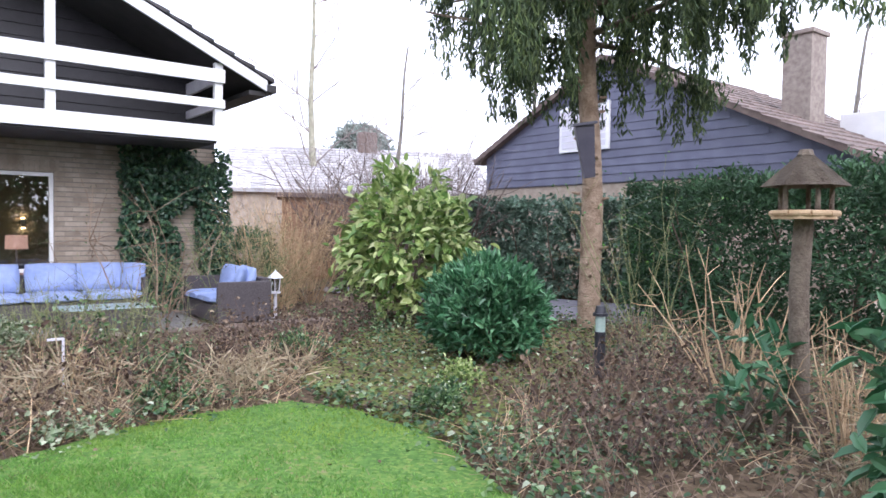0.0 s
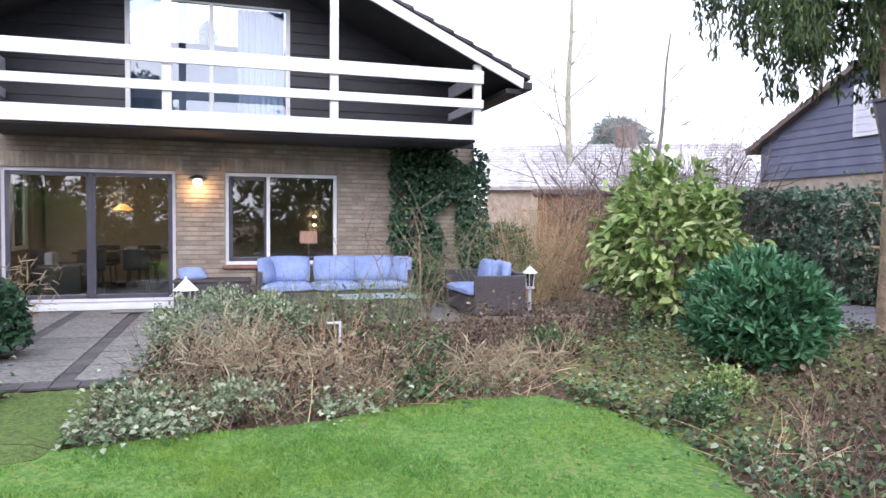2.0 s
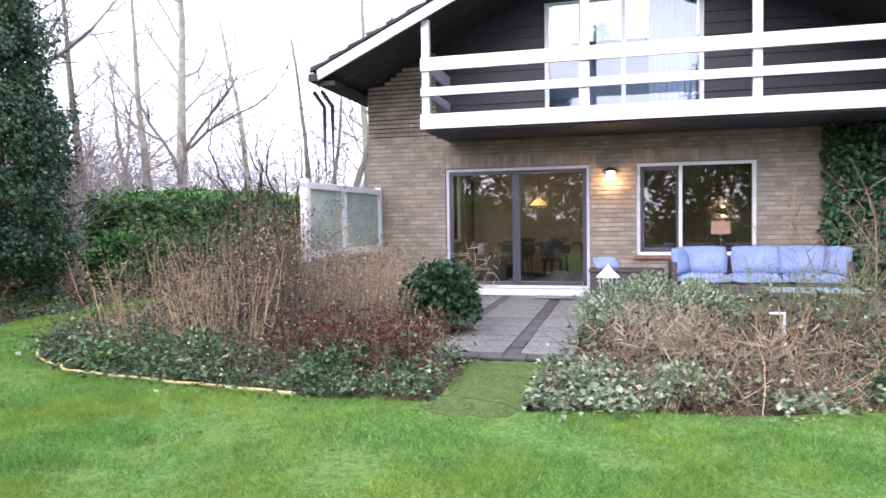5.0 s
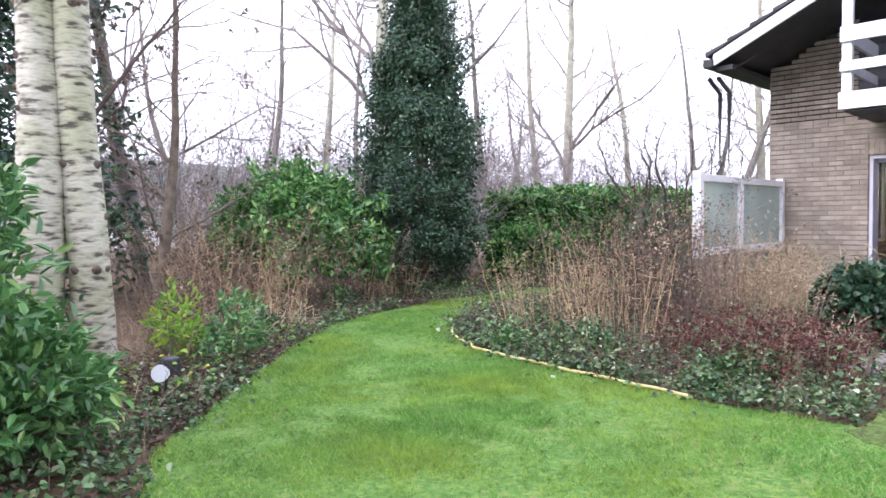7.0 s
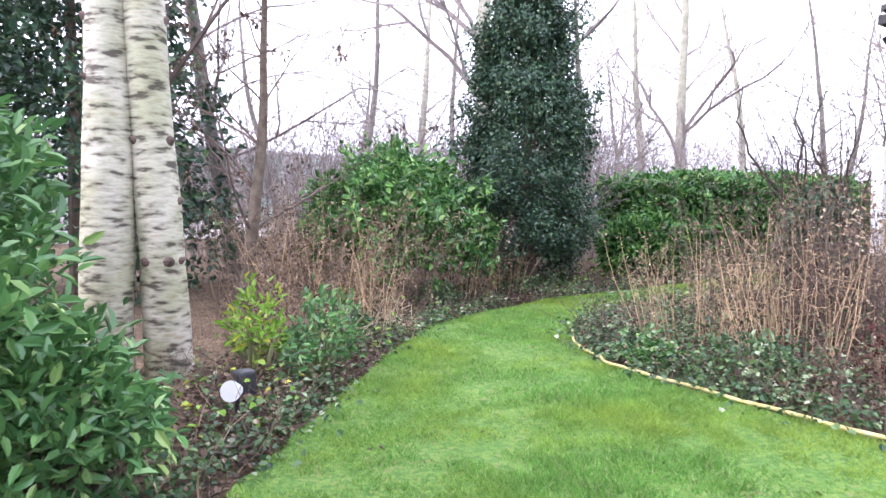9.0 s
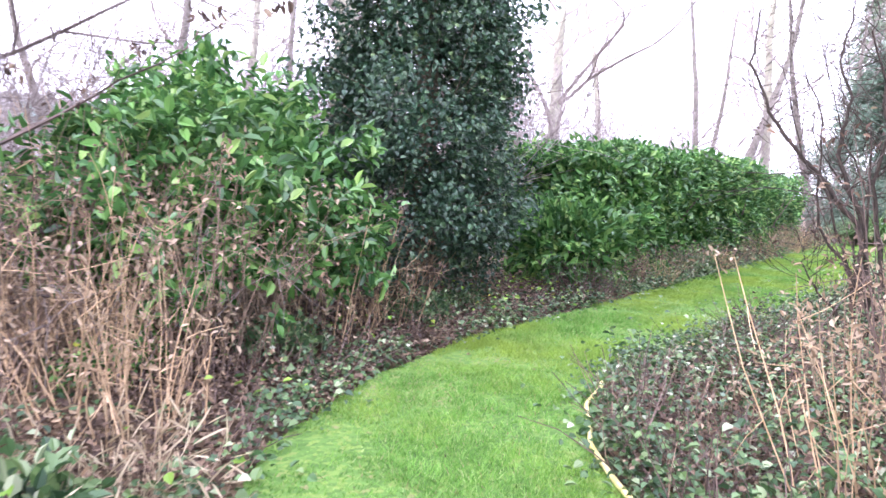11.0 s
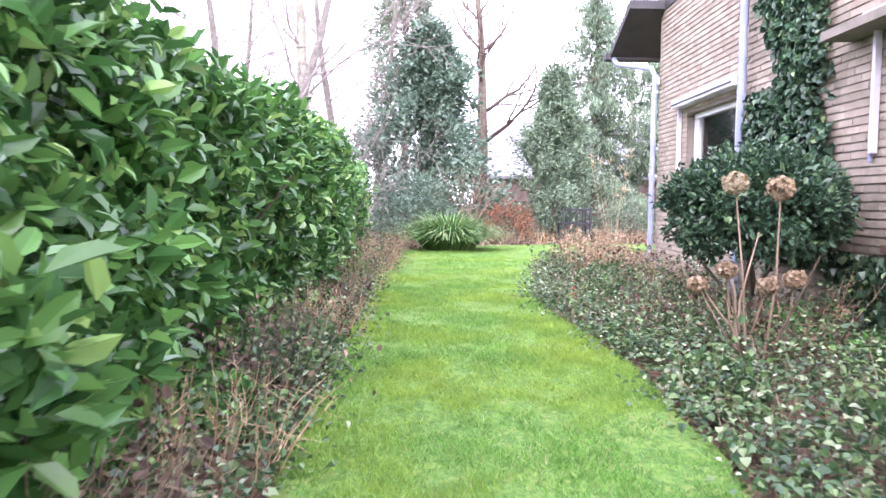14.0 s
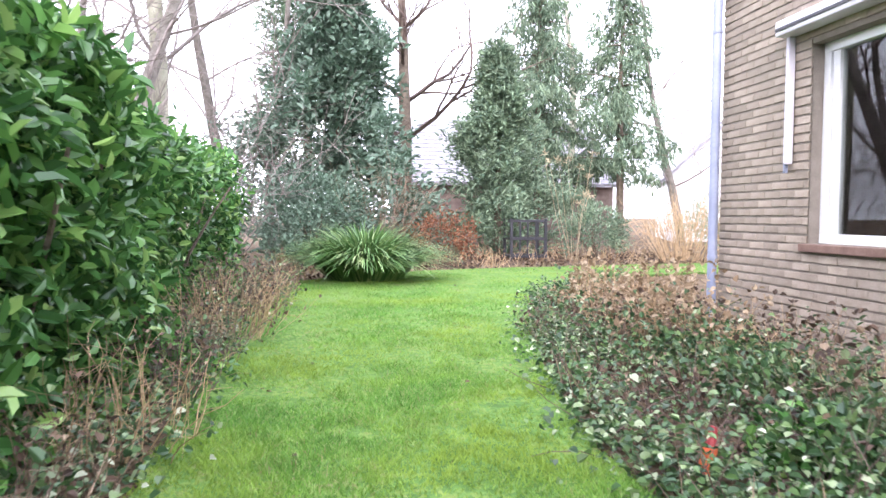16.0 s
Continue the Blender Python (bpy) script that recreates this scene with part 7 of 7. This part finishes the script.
def bollard(loc):
    e = empty("bollard_lamp", loc, "black garden bollard lamp with clear head", "garden lamp")
    bm = bmesh.new()
    add_cone(bm, (0, 0, 0), (0, 0, 0.46), 0.055, 0.055, 20)
    part("post", bm, M["black_pipe"], e)
    bm = bmesh.new()
    add_cone(bm, (0, 0, 0.46), (0, 0, 0.62), 0.05, 0.05, 20)
    part("lens", bm, M["frost"], e)
    bm = bmesh.new()
    add_cone(bm, (0, 0, 0.62), (0, 0, 0.65), 0.075, 0.075, 20)
    add_cone(bm, (0, 0, 0.65), (0, 0, 0.72), 0.06, 0.045, 20)
    part("cap", bm, M["black_pipe"], e)


bollard((5.63, 2.15, 0))
# bird table
bt = empty("bird_table", (5.15, -0.05, 0), "rustic bird table on a bark-covered post", "bird table")
bt.scale = (0.86, 0.86, 1.0)
V, F = tubes([(np.array([[0, 0, -0.05], [0.01, 0.01, 0.6], [-0.01, 0.02, 1.1], [0, 0.0, 1.58]]), np.array([0.085, 0.08, 0.078, 0.075]))], 14)
link_mesh("post", V, F, M["bark"], bt, True)
bm = bmesh.new()
add_cone(bm, (0, 0, 1.58), (0, 0, 1.62), 0.25, 0.25, 10)
part("platform", bm, M["twig_tan"], bt, "pale log-edged platform")
for k in range(10):
    a0, a1 = k * math.pi / 5, (k + 1) * math.pi / 5
    bm = bmesh.new()
    add_cone(bm, (0.25 * math.cos(a0), 0.25 * math.sin(a0), 1.62), (0.25 * math.cos(a1), 0.25 * math.sin(a1), 1.62), 0.022, 0.022, 8)
    part("rim_log", bm, M["twig_tan"], bt)
for k in range(5):
    a = k * 2 * math.pi / 5 + 0.3
    bm = bmesh.new()
    add_cone(bm, (0.2 * math.cos(a), 0.2 * math.sin(a), 1.62), (0.2 * math.cos(a), 0.2 * math.sin(a), 1.84), 0.022, 0.02, 8)
    part("roof_post", bm, M["bark"], bt)
for k in range(6):
    a0, a1 = k * math.pi / 3, (k + 1) * math.pi / 3
    bm = bmesh.new()
    r0, zt, zb = 0.05, 2.04, 1.81
    vs = [bm.verts.new(p) for p in [(0.34 * math.cos(a0), 0.34 * math.sin(a0), zb), (0.34 * math.cos(a1), 0.34 * math.sin(a1), zb), (r0 * math.cos(a1), r0 * math.sin(a1), zt), (r0 * math.cos(a0), r0 * math.sin(a0), zt)]]
    f = bm.faces.new(vs)
    bmesh.ops.solidify(bm, geom=[f], thickness=0.02)
    part("roof_panel", bm, M["bark"], bt)
bm = bmesh.new()
add_cone(bm, (0, 0, 2.03), (0, 0, 2.07), 0.07, 0.05, 8)
part("finial", bm, M["bark"], bt)
# dark nest box on the conifer
nb = empty("nest_box", (7.62, 4.05, 2.2), "dark slate-coloured nest box tilted against the trunk", "nest box")
nb.rotation_euler = (radians(6), radians(-8), radians(-40))
bm = bmesh.new()
add_box(bm, -0.13, 0.13, -0.10, 0.10, 0.0, 0.72, 0.008)
for v in bm.verts:
    if v.co.z < 0.1:
        v.co.x *= 0.6
        v.co.y *= 0.6
part("body", bm, M["frame_dark"], nb)
bm = bmesh.new()
add_box(bm, -0.17, 0.17, -0.14, 0.12, 0.722, 0.76, 0.006)
part("lid", bm, M["frame_dark"], nb)
# garden spot lamp
sp = empty("spot_lamp", (-5.5, -0.05, 0), "small silver garden spotlight on a spike", "spotlight")
bm = bmesh.new()
add_cone(bm, (0.0, 0, 0.20), (0.08, -0.07, 0.22), 0.04, 0.065, 20)
part("reflector", bm, M["white"], sp, "white-faced lamp head")
bm = bmesh.new()
add_cone(bm, (0, 0, 0.0), (0, 0, 0.19), 0.012, 0.02, 8)
add_box(bm, -0.14, -0.02, 0.02, 0.14, 0.14, 0.30, 0.02)
part("body", bm, M["black_pipe"], sp)
# compost rack
rk = empty("compost_rack", (-3.15, 30.3, 0), "open black slatted compost rack", "rack")
rk.scale = (1.4, 1.4, 1.35)
for nm, a in [("corner_post", (-0.34, -0.29, -0.3, -0.25, 0, 0.78)), ("corner_post", (0.29, 0.34, -0.3, -0.25, 0, 0.78)), ("corner_post", (-0.34, -0.29, 0.25, 0.3, 0, 0.78)), ("corner_post", (0.29, 0.34, 0.25, 0.3, 0, 0.78))] + [("slat", (-0.29, 0.29, s, s + 0.025, z, z + 0.05)) for s in (-0.285, 0.26) for z in (0.05, 0.38, 0.71)] + [("slat", (s, s + 0.025, -0.25, 0.25, z, z + 0.05)) for s in (-0.325, 0.30) for z in (0.05, 0.38, 0.71)] + [("upright", (x, x + 0.03, -0.283, -0.262, 0.05, 0.72)) for x in (-0.17, -0.03, 0.12)]:
    bm = bmesh.new()
    add_box(bm, *a, 0.004)
    part(nm, bm, M["black_pipe"], rk)
# orange marker in the ivy
mk = empty("marker_peg", (-6.12, 15.65, 0), "orange and red plastic marker peg in the ivy", "marker")
bm = bmesh.new()
add_cone(bm, (0, 0, 0), (0.03, 0.01, 0.12), 0.035, 0.03, 12)
part("sleeve", bm, surf("orange_plastic", (0.75, 0.13, 0.05), (0.85, 0.2, 0.08), 5, 0.5, 0.05, 40), mk)
bm = bmesh.new()
add_cone(bm, (0.03, 0.01, 0.12), (0.045, 0.015, 0.2), 0.028, 0.015, 12)
part("tip", bm, surf("dark_red_plastic", (0.3, 0.03, 0.04), (0.4, 0.05, 0.06), 5, 0.5, 0.05, 40), mk)
bm = bmesh.new()
add_box(bm, 1.13, 1.15, 4.1, 4.12, 0.0, 0.5, 0.004)
add_box(bm, 1.02, 1.15, 4.1, 4.12, 0.5, 0.52, 0.004)
tagged(part("plant_hoop", bm, M["frame_white"]), "thin pale plant support hoop in the bed", "plant support")

# ---- drive and neighbours ----
bm = bmesh.new()
vs = [bm.verts.new(p) for p in [(8.4, 5.3, 0.02), (9.6, 3.6, 0.02), (11.6, 5.2, 0.02), (10.6, 8.4, 0.02), (9.0, 13.0, 0.02), (7.4, 12.0, 0.02)]]
bm.faces.new(vs)
tagged(part("drive", bm, surf("grey_asphalt", (0.12, 0.11, 0.13), (0.19, 0.18, 0.20), 4, 0.85, 0.5, 80)), "pale grey asphalt garden drive", "drive", kind="structure")


def gable_house(name, m, w, d, eave, ridge, wall_m, upper_m, split, roof_m, label, windows=(), rx=None, eave2=None):
    """Gabled house, front gable in local y = 0 facing -y; brick below split, cladding above."""
    e = empty(name, (0, 0, 0), label, "house")
    e.matrix_world = m
    h = rx or w / 2
    eave2 = eave2 or eave
    bm = bmesh.new()
    add_box(bm, 0, w, 0, d, -0.2, split)
    part("wall", bm, wall_m, e)
    bm = bmesh.new()
    prof = [(0, split), (w, split), (w, eave2), (h, ridge), (0, eave)]
    a = [bm.verts.new((x, -0.03, z)) for x, z in prof]
    b = [bm.verts.new((x, d, z)) for x, z in prof]
    bm.faces.new(a)
    bm.faces.new(b[::-1])
    for i in range(5):
        j = (i + 1) % 5
        bm.faces.new((a[j], a[i], b[i], b[j]))
    bmesh.ops.recalc_face_normals(bm, faces=bm.faces)
    part("gable", bm, upper_m, e)
    z = split + 0.02
    while upper_m != wall_m and z < ridge - 0.25:
        lo = max(0, h * (z + 0.2 - eave) / (ridge - eave))
        hi = w - max(0, (w - h) * (z + 0.2 - eave2) / (ridge - eave2)) - 0.02
        bm = bmesh.new()
        vs = [bm.verts.new(p) for p in [(lo + 0.02, -0.055, z), (hi, -0.055, z), (hi, -0.036, z + 0.2), (lo + 0.02, -0.036, z + 0.2)]]
        bm.faces.new(vs)
        bm.faces.new([bm.verts.new(p) for p in [(lo + 0.02, -0.055, z), (lo + 0.02, -0.032, z), (hi, -0.032, z), (hi, -0.055, z)]])
        part("board", bm, upper_m, e)
        z += 0.2
    for s in (-1, 1):
        run, drop = (h, ridge - eave) if s < 0 else (w - h, ridge - eave2)
        x0, x1 = h, h + s * (run + 0.35)
        k = drop / run
        z1 = ridge - k * (run + 0.35)
        bm = bmesh.new()
        vs = [bm.verts.new(p) for yy in (-0.25, d + 0.2) for p in [(x0, yy, ridge + 0.12), (x1, yy, z1 + 0.12), (x1, yy, z1), (x0, yy, ridge)]]
        for f in [(0, 1, 2, 3), (4, 7, 6, 5), (0, 4, 5, 1), (2, 6, 7, 3), (1, 5, 6, 2), (0, 3, 7, 4)]:
            bm.faces.new([vs[i] for i in f])
        bmesh.ops.recalc_face_normals(bm, faces=bm.faces)
        part("roof", bm, roof_m, e)
        V, F = [], []
        rows, cols = 16, int((d + 0.4) / 0.3)
        for i in range(rows):
            for j in range(cols):
                xa, xb = x0 + (x1 - x0) * i / rows, x0 + (x1 - x0) * (i + 1.1) / rows
                za, zb = ridge - k * abs(xa - h) + 0.125, ridge - k * abs(xb - h) + 0.165
                ya = -0.25 + j * 0.3
                o = len(V)
                V += [(xa, ya, za), (xa, ya + 0.28, za + 0.02), (xb, ya + 0.28, zb + 0.02), (xb, ya, zb), (xb, ya, zb - 0.05), (xb, ya + 0.28, zb - 0.05), (xa, ya, za - 0.03)]
                F += [(o, o + 1, o + 2, o + 3), (o + 3, o + 2, o + 5, o + 4), (o, o + 3, o + 4, o + 6)]
        ob = link_mesh("roof_tiles", V, F, roof_m, e)
        ob["kind"] = "stuff"
    for (x0, x1, z0, z1) in windows:
        g = new("window")
        g.parent = e
        bm = bmesh.new()
        add_box(bm, x0, x1, -0.11, -0.02, z0, z1, 0.01)
        fr = part("frame", bm, M["white"], g)
        bm = bmesh.new()
        n = 6
        for i in range(n):
            za, zb = z0 + 0.1 + (z1 - z0 - 0.2) * i / n, z0 + 0.1 + (z1 - z0 - 0.2) * (i + 0.8) / n
            add_box(bm, x0 + 0.1, x1 - 0.1, -0.125, -0.111, za, zb)
        part("blind", bm, M["frame_white"], g, "closed pale slatted blind")
    return e


M["nb_clad"] = surf("slate_blue_boards", (0.10, 0.105, 0.165), (0.14, 0.145, 0.21), 2, 0.6, 0.2, 40, piece="object", spread=0.08)
M["nb_roof"] = surf("brown_roof_tile", (0.12, 0.085, 0.075), (0.20, 0.15, 0.13), 4, 0.8, 0.4, 40, piece="island", spread=0.25)
M["pale_roof"] = surf("weathered_pale_tile", (0.36, 0.34, 0.35), (0.50, 0.48, 0.485), 4, 0.8, 0.4, 40, piece="island", spread=0.2)
M["grey_roof"] = surf("weathered_grey_tile", (0.26, 0.25, 0.28), (0.38, 0.37, 0.40), 4, 0.8, 0.4, 40, piece="island", spread=0.2)
na = gable_house("neighbour_house", pose(13.89, 13.39, 0, 0, 0, -91), 10.7, 6, 3.53, 5.64, M["brick"], M["nb_clad"], 2.62, M["nb_roof"], "neighbouring house with a slate-blue clad gable", [(3.04, 4.69, 3.46, 4.65)], 4.5, 2.7)
bm = bmesh.new()
add_box(bm, 7.75, 8.4, 2.2, 2.9, 2.5, 5.9, 0.01)
add_box(bm, 7.70, 8.45, 2.15, 2.95, 5.9, 6.0, 0.01)
part("chimney", bm, surf("grey_brown_chimney_brick", (0.20, 0.16, 0.14), (0.33, 0.28, 0.24), 9, 0.9, 0.6, 40), na, "tall grey-brown brick chimney")
bm = bmesh.new()
add_box(bm, 8.5, 10.3, 3.4, 5.9, 2.8, 4.2, 0.02)
part("dormer", bm, M["white"], na, "white flat-roofed dormer")
for i in range(3):
    bm = bmesh.new()
    add_box(bm, 10.28, 10.33, 3.55 + i * 0.78, 4.2 + i * 0.78, 3.4, 4.05, 0.01)
    part("dormer_window", bm, M["side_glass"], na)
nbh = gable_house("far_house", pose(10.6, 27.5, 0, 0, 0, 12), 7.5, 11, 3.0, 5.0, M["brick"], M["pale_roof"], 2.9, M["pale_roof"], "pale-roofed house beyond the garden")
nbh.matrix_world = pose(13.7, 32.4, 0, 0, 0, -115.5)
bm = bmesh.new()
add_box(bm, 3.3, 4.2, 5.6, 6.5, 4.4, 5.9, 0.01)
part("chimney", bm, M["nb_roof"], nbh)
bm = bmesh.new()
add_box(bm, 4.6, 6.6, 6.2, 9.0, 3.0, 4.6, 0.02)
part("dormer", bm, M["white"], nbh, "white flat-roofed dormer")
shed = empty("garden_shed", (8.3, 15.6, 0), "brown timber shed with a flat roof", "shed")
shed.rotation_euler[2] = radians(-25)
M["cedar"] = surf("red_brown_planks", (0.24, 0.13, 0.08), (0.36, 0.21, 0.13), 3, 0.8, 0.3, 40, piece="object", spread=0.15)
bm = bmesh.new()
add_box(bm, 0, 3.6, 0.03, 2.4, 0, 2.25)
part("wall", bm, M["cedar"], shed)
for i in range(15):
    bm = bmesh.new()
    add_box(bm, 0.0, 3.6, 0.0, 0.035, 0.05 + i * 0.148, 0.19 + i * 0.148, 0.006)
    part("plank", bm, M["cedar"], shed)
bm = bmesh.new()
add_box(bm, -0.15, 3.75, -0.15, 2.5, 2.25, 2.38, 0.01)
part("roof", bm, M["nb_roof"], shed)
h1 = gable_house("far_house", pose(-5.5, 44, 0, 0, 0, 90), 9, 9, 2.6, 5.6, M["nb_roof"], M["nb_roof"], 2.5, M["grey_roof"], "low far house with a grey tiled roof")
h1.matrix_world = pose(-5.4, 50.5, 0, 0, 0, -90)
h2 = gable_house("far_house", pose(6, 46, 0, 0, 0, 0), 7, 9, 3.2, 6.6, M["white"], M["white"], 2.6, M["grey_roof"], "white gabled house far behind the garden", [(2.7, 4.2, 3.3, 4.8)])
h2.matrix_world = pose(7.5, 44, 0, 0, 0, -20)
flat = empty("apartment_block", (-44, 9, 0), "long low brick apartment block across the street", "building")
flat.rotation_euler[2] = radians(-80)
bm = bmesh.new()
add_box(bm, -14, 14, 0, 8, 0, 4.6)
part("wall", bm, surf("pale_grey_brick_far", (0.45, 0.42, 0.41), (0.55, 0.52, 0.51), 2, 0.9, 0.2, 30), flat)
for i in range(9):
    for z in (0.7, 2.9):
        bm = bmesh.new()
        add_box(bm, -13.4 + i * 3.0, -11.4 + i * 3.0, 8.0, 8.05, z, z + 1.4)
        part("window", bm, M["frost"], flat)


def car(m):
    e = empty("parked_car", (0, 0, 0), "white parked hatchback on the street", "car")
    e.matrix_world = m
    prof = [(-2.0, 0.35), (-2.0, 0.8), (-1.2, 0.95), (-0.55, 1.45), (0.9, 1.45), (1.7, 1.0), (2.0, 0.9), (2.0, 0.35)]
    bm = bmesh.new()
    a = [bm.verts.new((x, -0.85, z)) for x, z in prof]
    b = [bm.verts.new((x, 0.85, z)) for x, z in prof]
    bm.faces.new(a), bm.faces.new(b[::-1])
    for i in range(8):
        j = (i + 1) % 8
        bm.faces.new((a[j], a[i], b[i], b[j]))
    bmesh.ops.recalc_face_normals(bm, faces=bm.faces)
    bmesh.ops.bevel(bm, geom=bm.edges[:], offset=0.06, segments=2, affect="EDGES")
    part("body", bm, M["white"], e)
    bm = bmesh.new()
    for s in (-0.862, 0.852):
        vs = [bm.verts.new((x, s + 0.005, z)) for x, z in ((-0.95, 1.0), (-0.5, 1.38), (0.85, 1.38), (1.35, 1.0))]
        bm.faces.new(vs)
    part("side_windows", bm, M["black_pipe"], e)
    for x in (-1.3, 1.25):
        for y in (-0.8, 0.8):
            bm = bmesh.new()
            add_cone(bm, (x, y - 0.1, 0.32), (x, y + 0.1, 0.32), 0.32, 0.32, 20)
            part("wheel", bm, M["black_pipe"], e)


car(pose(-27.5, 7.3, 0, 0, 0, 60))

# ---- single bricks beside the side window ----
pm = {}
rng = np.random.default_rng(6)
row = 6
z = 0.45
while z < 2.98:
    u = 10.4 - (0.11 if row % 2 else 0.0)
    u += math.floor((18.12 - u) / (BL + 0.005)) * (BL + 0.005)
    while u < YN:
        a, b = max(u, 10.4), min(u + BL, YN)
        u += BL + 0.005
        if a < 18.12 or b - a < 0.03:
            continue
        key = round(b - a, 3)
        if key not in pm:
            bmm = bmesh.new()
            add_box(bmm, -0.02, 0.0, 0, key, 0, BH, 0.004)
            pm[key] = bpy.data.meshes.new("brick")
            bmm.to_mesh(pm[key])
            bmm.free()
            pm[key].materials.append(M["brick_piece"])
        ob = new("brick", pm[key])
        ob.parent = house
        ob.matrix_parent_inverse = Matrix.Translation(-house.location)
        ob.location = (XW + 0.014 - rng.uniform(0, 0.004), a, z + rng.uniform(-0.002, 0.002))
        ob.rotation_euler = (0, 0, rng.uniform(-0.006, 0.006))
    z += 0.075
    row += 1

# small mounds and a bare sapling in the front bed
for i, (x, y, s_, mt) in enumerate(((-0.45, 2.95, 0.22, "variegated"), (0.25, 2.95, 0.2, "variegated"), (1.75, 3.35, 0.15, "ivy_ground"), (3.4, 1.9, 0.18, "ivy_ground"), (4.1, 2.5, 0.16, "aucuba"), (3.5, 4.6, 0.25, "ivy_ground"), (2.0, 4.2, 0.2, "ivy_ground"))):
    leafy_shrub((x, y, 0), (s_ * 1.3, s_, s_ * 0.6), mt, 400 + i, "small low evergreen tuft in the bed", 60, 8, 0.038, 0.024, 0.09, floor=-0.3, amount=0.5)
dry_shrub((2.35, 5.6, 0), 0.3, 1.6, 4, "twig", 420, "thin bare sapling with crooked twigs", 7, r=0.009, splay=0.3, wobble=0.12, base=0.2, name="sapling", category="tree")
for i, (x, y, r_, h_) in enumerate(((-4.75, 6.2, 0.5, 1.1), (-3.8, 6.9, 0.5, 1.0), (-3.5, 7.6, 0.4, 0.8))):
    dry_shrub((x, y, 0), r_, h_, 60, ("twig", "twig_tan")[i % 2], 430 + i, "tall dry brown perennial stems below the windscreen", 3, "plume" if i % 2 else "ivy_ground", 4, 0.035, 0.016, 0.005, 0.3, 0.08, base=0.9, spread_leaf=0.07)
pp = empty("house_plant", (-3.55, 17.05, 0.88), "yellow-green leafy house plant on the window sill", "house plant")
bm = bmesh.new()
add_cone(bm, (0, 0, 0), (0, 0, 0.33), 0.11, 0.15, 24)
add_cone(bm, (0, 0, 0.33), (0, 0, 0.36), 0.16, 0.16, 24)
part("pot", bm, surf("slate_blue_glazed_pot", (0.05, 0.065, 0.085), (0.09, 0.11, 0.14), 6, 0.35, 0.1, 40), pp, "dark slate-blue glazed pot")
rng = np.random.default_rng(440)
n = 170
D = unit(rng.normal(size=(n, 3)) + (0, 0, 0.45))
P = D * (0.20, 0.26, 0.15) * rng.uniform(0.5, 1.0, (n, 1)) + (0, 0, 0.46)
V, F = leaves(P, D + rng.normal(size=(n, 3)) * 0.4, D + (0, 0, 0.6), rng.uniform(0.07, 0.13, n), 0.06, 0.2, 0.3)
link_mesh("foliage", V, F, M["lime_leaf"], pp)

# low evergreen drifts in the side bed and along the border
rng = np.random.default_rng(450)
spots = [(rng.uniform(-6.1, -4.5), rng.uniform(9.6, 18.6)) for _ in range(20)] + [(rng.uniform(-5.8, -2.4), rng.uniform(3.0, 3.7)) for _ in range(6)] + [(-8.6 - rng.random() * 0.6, rng.uniform(2.6, 19)) for _ in range(14)]
for i, (x, y) in enumerate(spots):
    s_ = rng.uniform(0.13, 0.27)
    leafy_shrub((x, y, 0), (s_ * 1.4, s_ * 1.3, s_ * rng.uniform(0.35, 0.7)), ("ivy_ground", "ivy_ground", "ivy_ground", "laurel")[i % 4], 460 + i, "low spreading evergreen drift in the bed", 46, 9, 0.046, 0.034, 0.11, floor=-0.2, amount=0.5, group="evergreen drifts")

leafy_shrub((-4.8, 6.15, 0), (0.36, 0.4, 0.78), "ivy", 540, "ivy-grown post at the end of the windscreen", 150, 12, 0.06, 0.05, 0.09, amount=0.25)
for i, (x, y, h_) in enumerate(((-7.35, 2.1, 0.42), (-7.0, 1.5, 0.3), (5.0, -0.95, 0.5), (4.4, -0.75, 0.4), (-2.3, 4.4, 0.4))):
    dry_shrub((x, y, 0), 0.25, h_, 46, "straw_stem", 550 + i, "slumped tuft of bleached dry grass", 1, "straw", 2, 0.13, 0.005, 0.0018, 0.9, 0.22, base=0.5, name="dry_grass_clump", category="grass clump")
# bleached grass slumped over the front of the bed, and broom-like upright stems behind it
for i, (x, y, h_) in enumerate(((0.0, 3.75, 0.55), (0.5, 3.7, 0.5), (0.25, 4.3, 0.6), (1.2, 3.6, 0.45), (2.4, 3.5, 0.35), (2.9, 3.7, 0.3))):
    dry_shrub((x, y, 0), 0.35, h_, 60, "straw_stem", 570 + i, "arching clump of bleached dry grass in the bed", 1, "straw", 2, 0.17, 0.006, 0.002, 1.1, 0.24, base=0.5, name="dry_grass_clump", category="grass clump")
for i, (x, y, h_) in enumerate(((1.35, 5.3, 1.0), (1.9, 5.5, 1.15), (0.95, 5.7, 0.9))):
    dry_shrub((x, y, 0), 0.35, h_, 46, "stem_green", 580 + i, "upright broom of thin olive-green twigs", 4, r=0.0045, splay=0.45, wobble=0.1, base=0.5, name="broom_shrub")
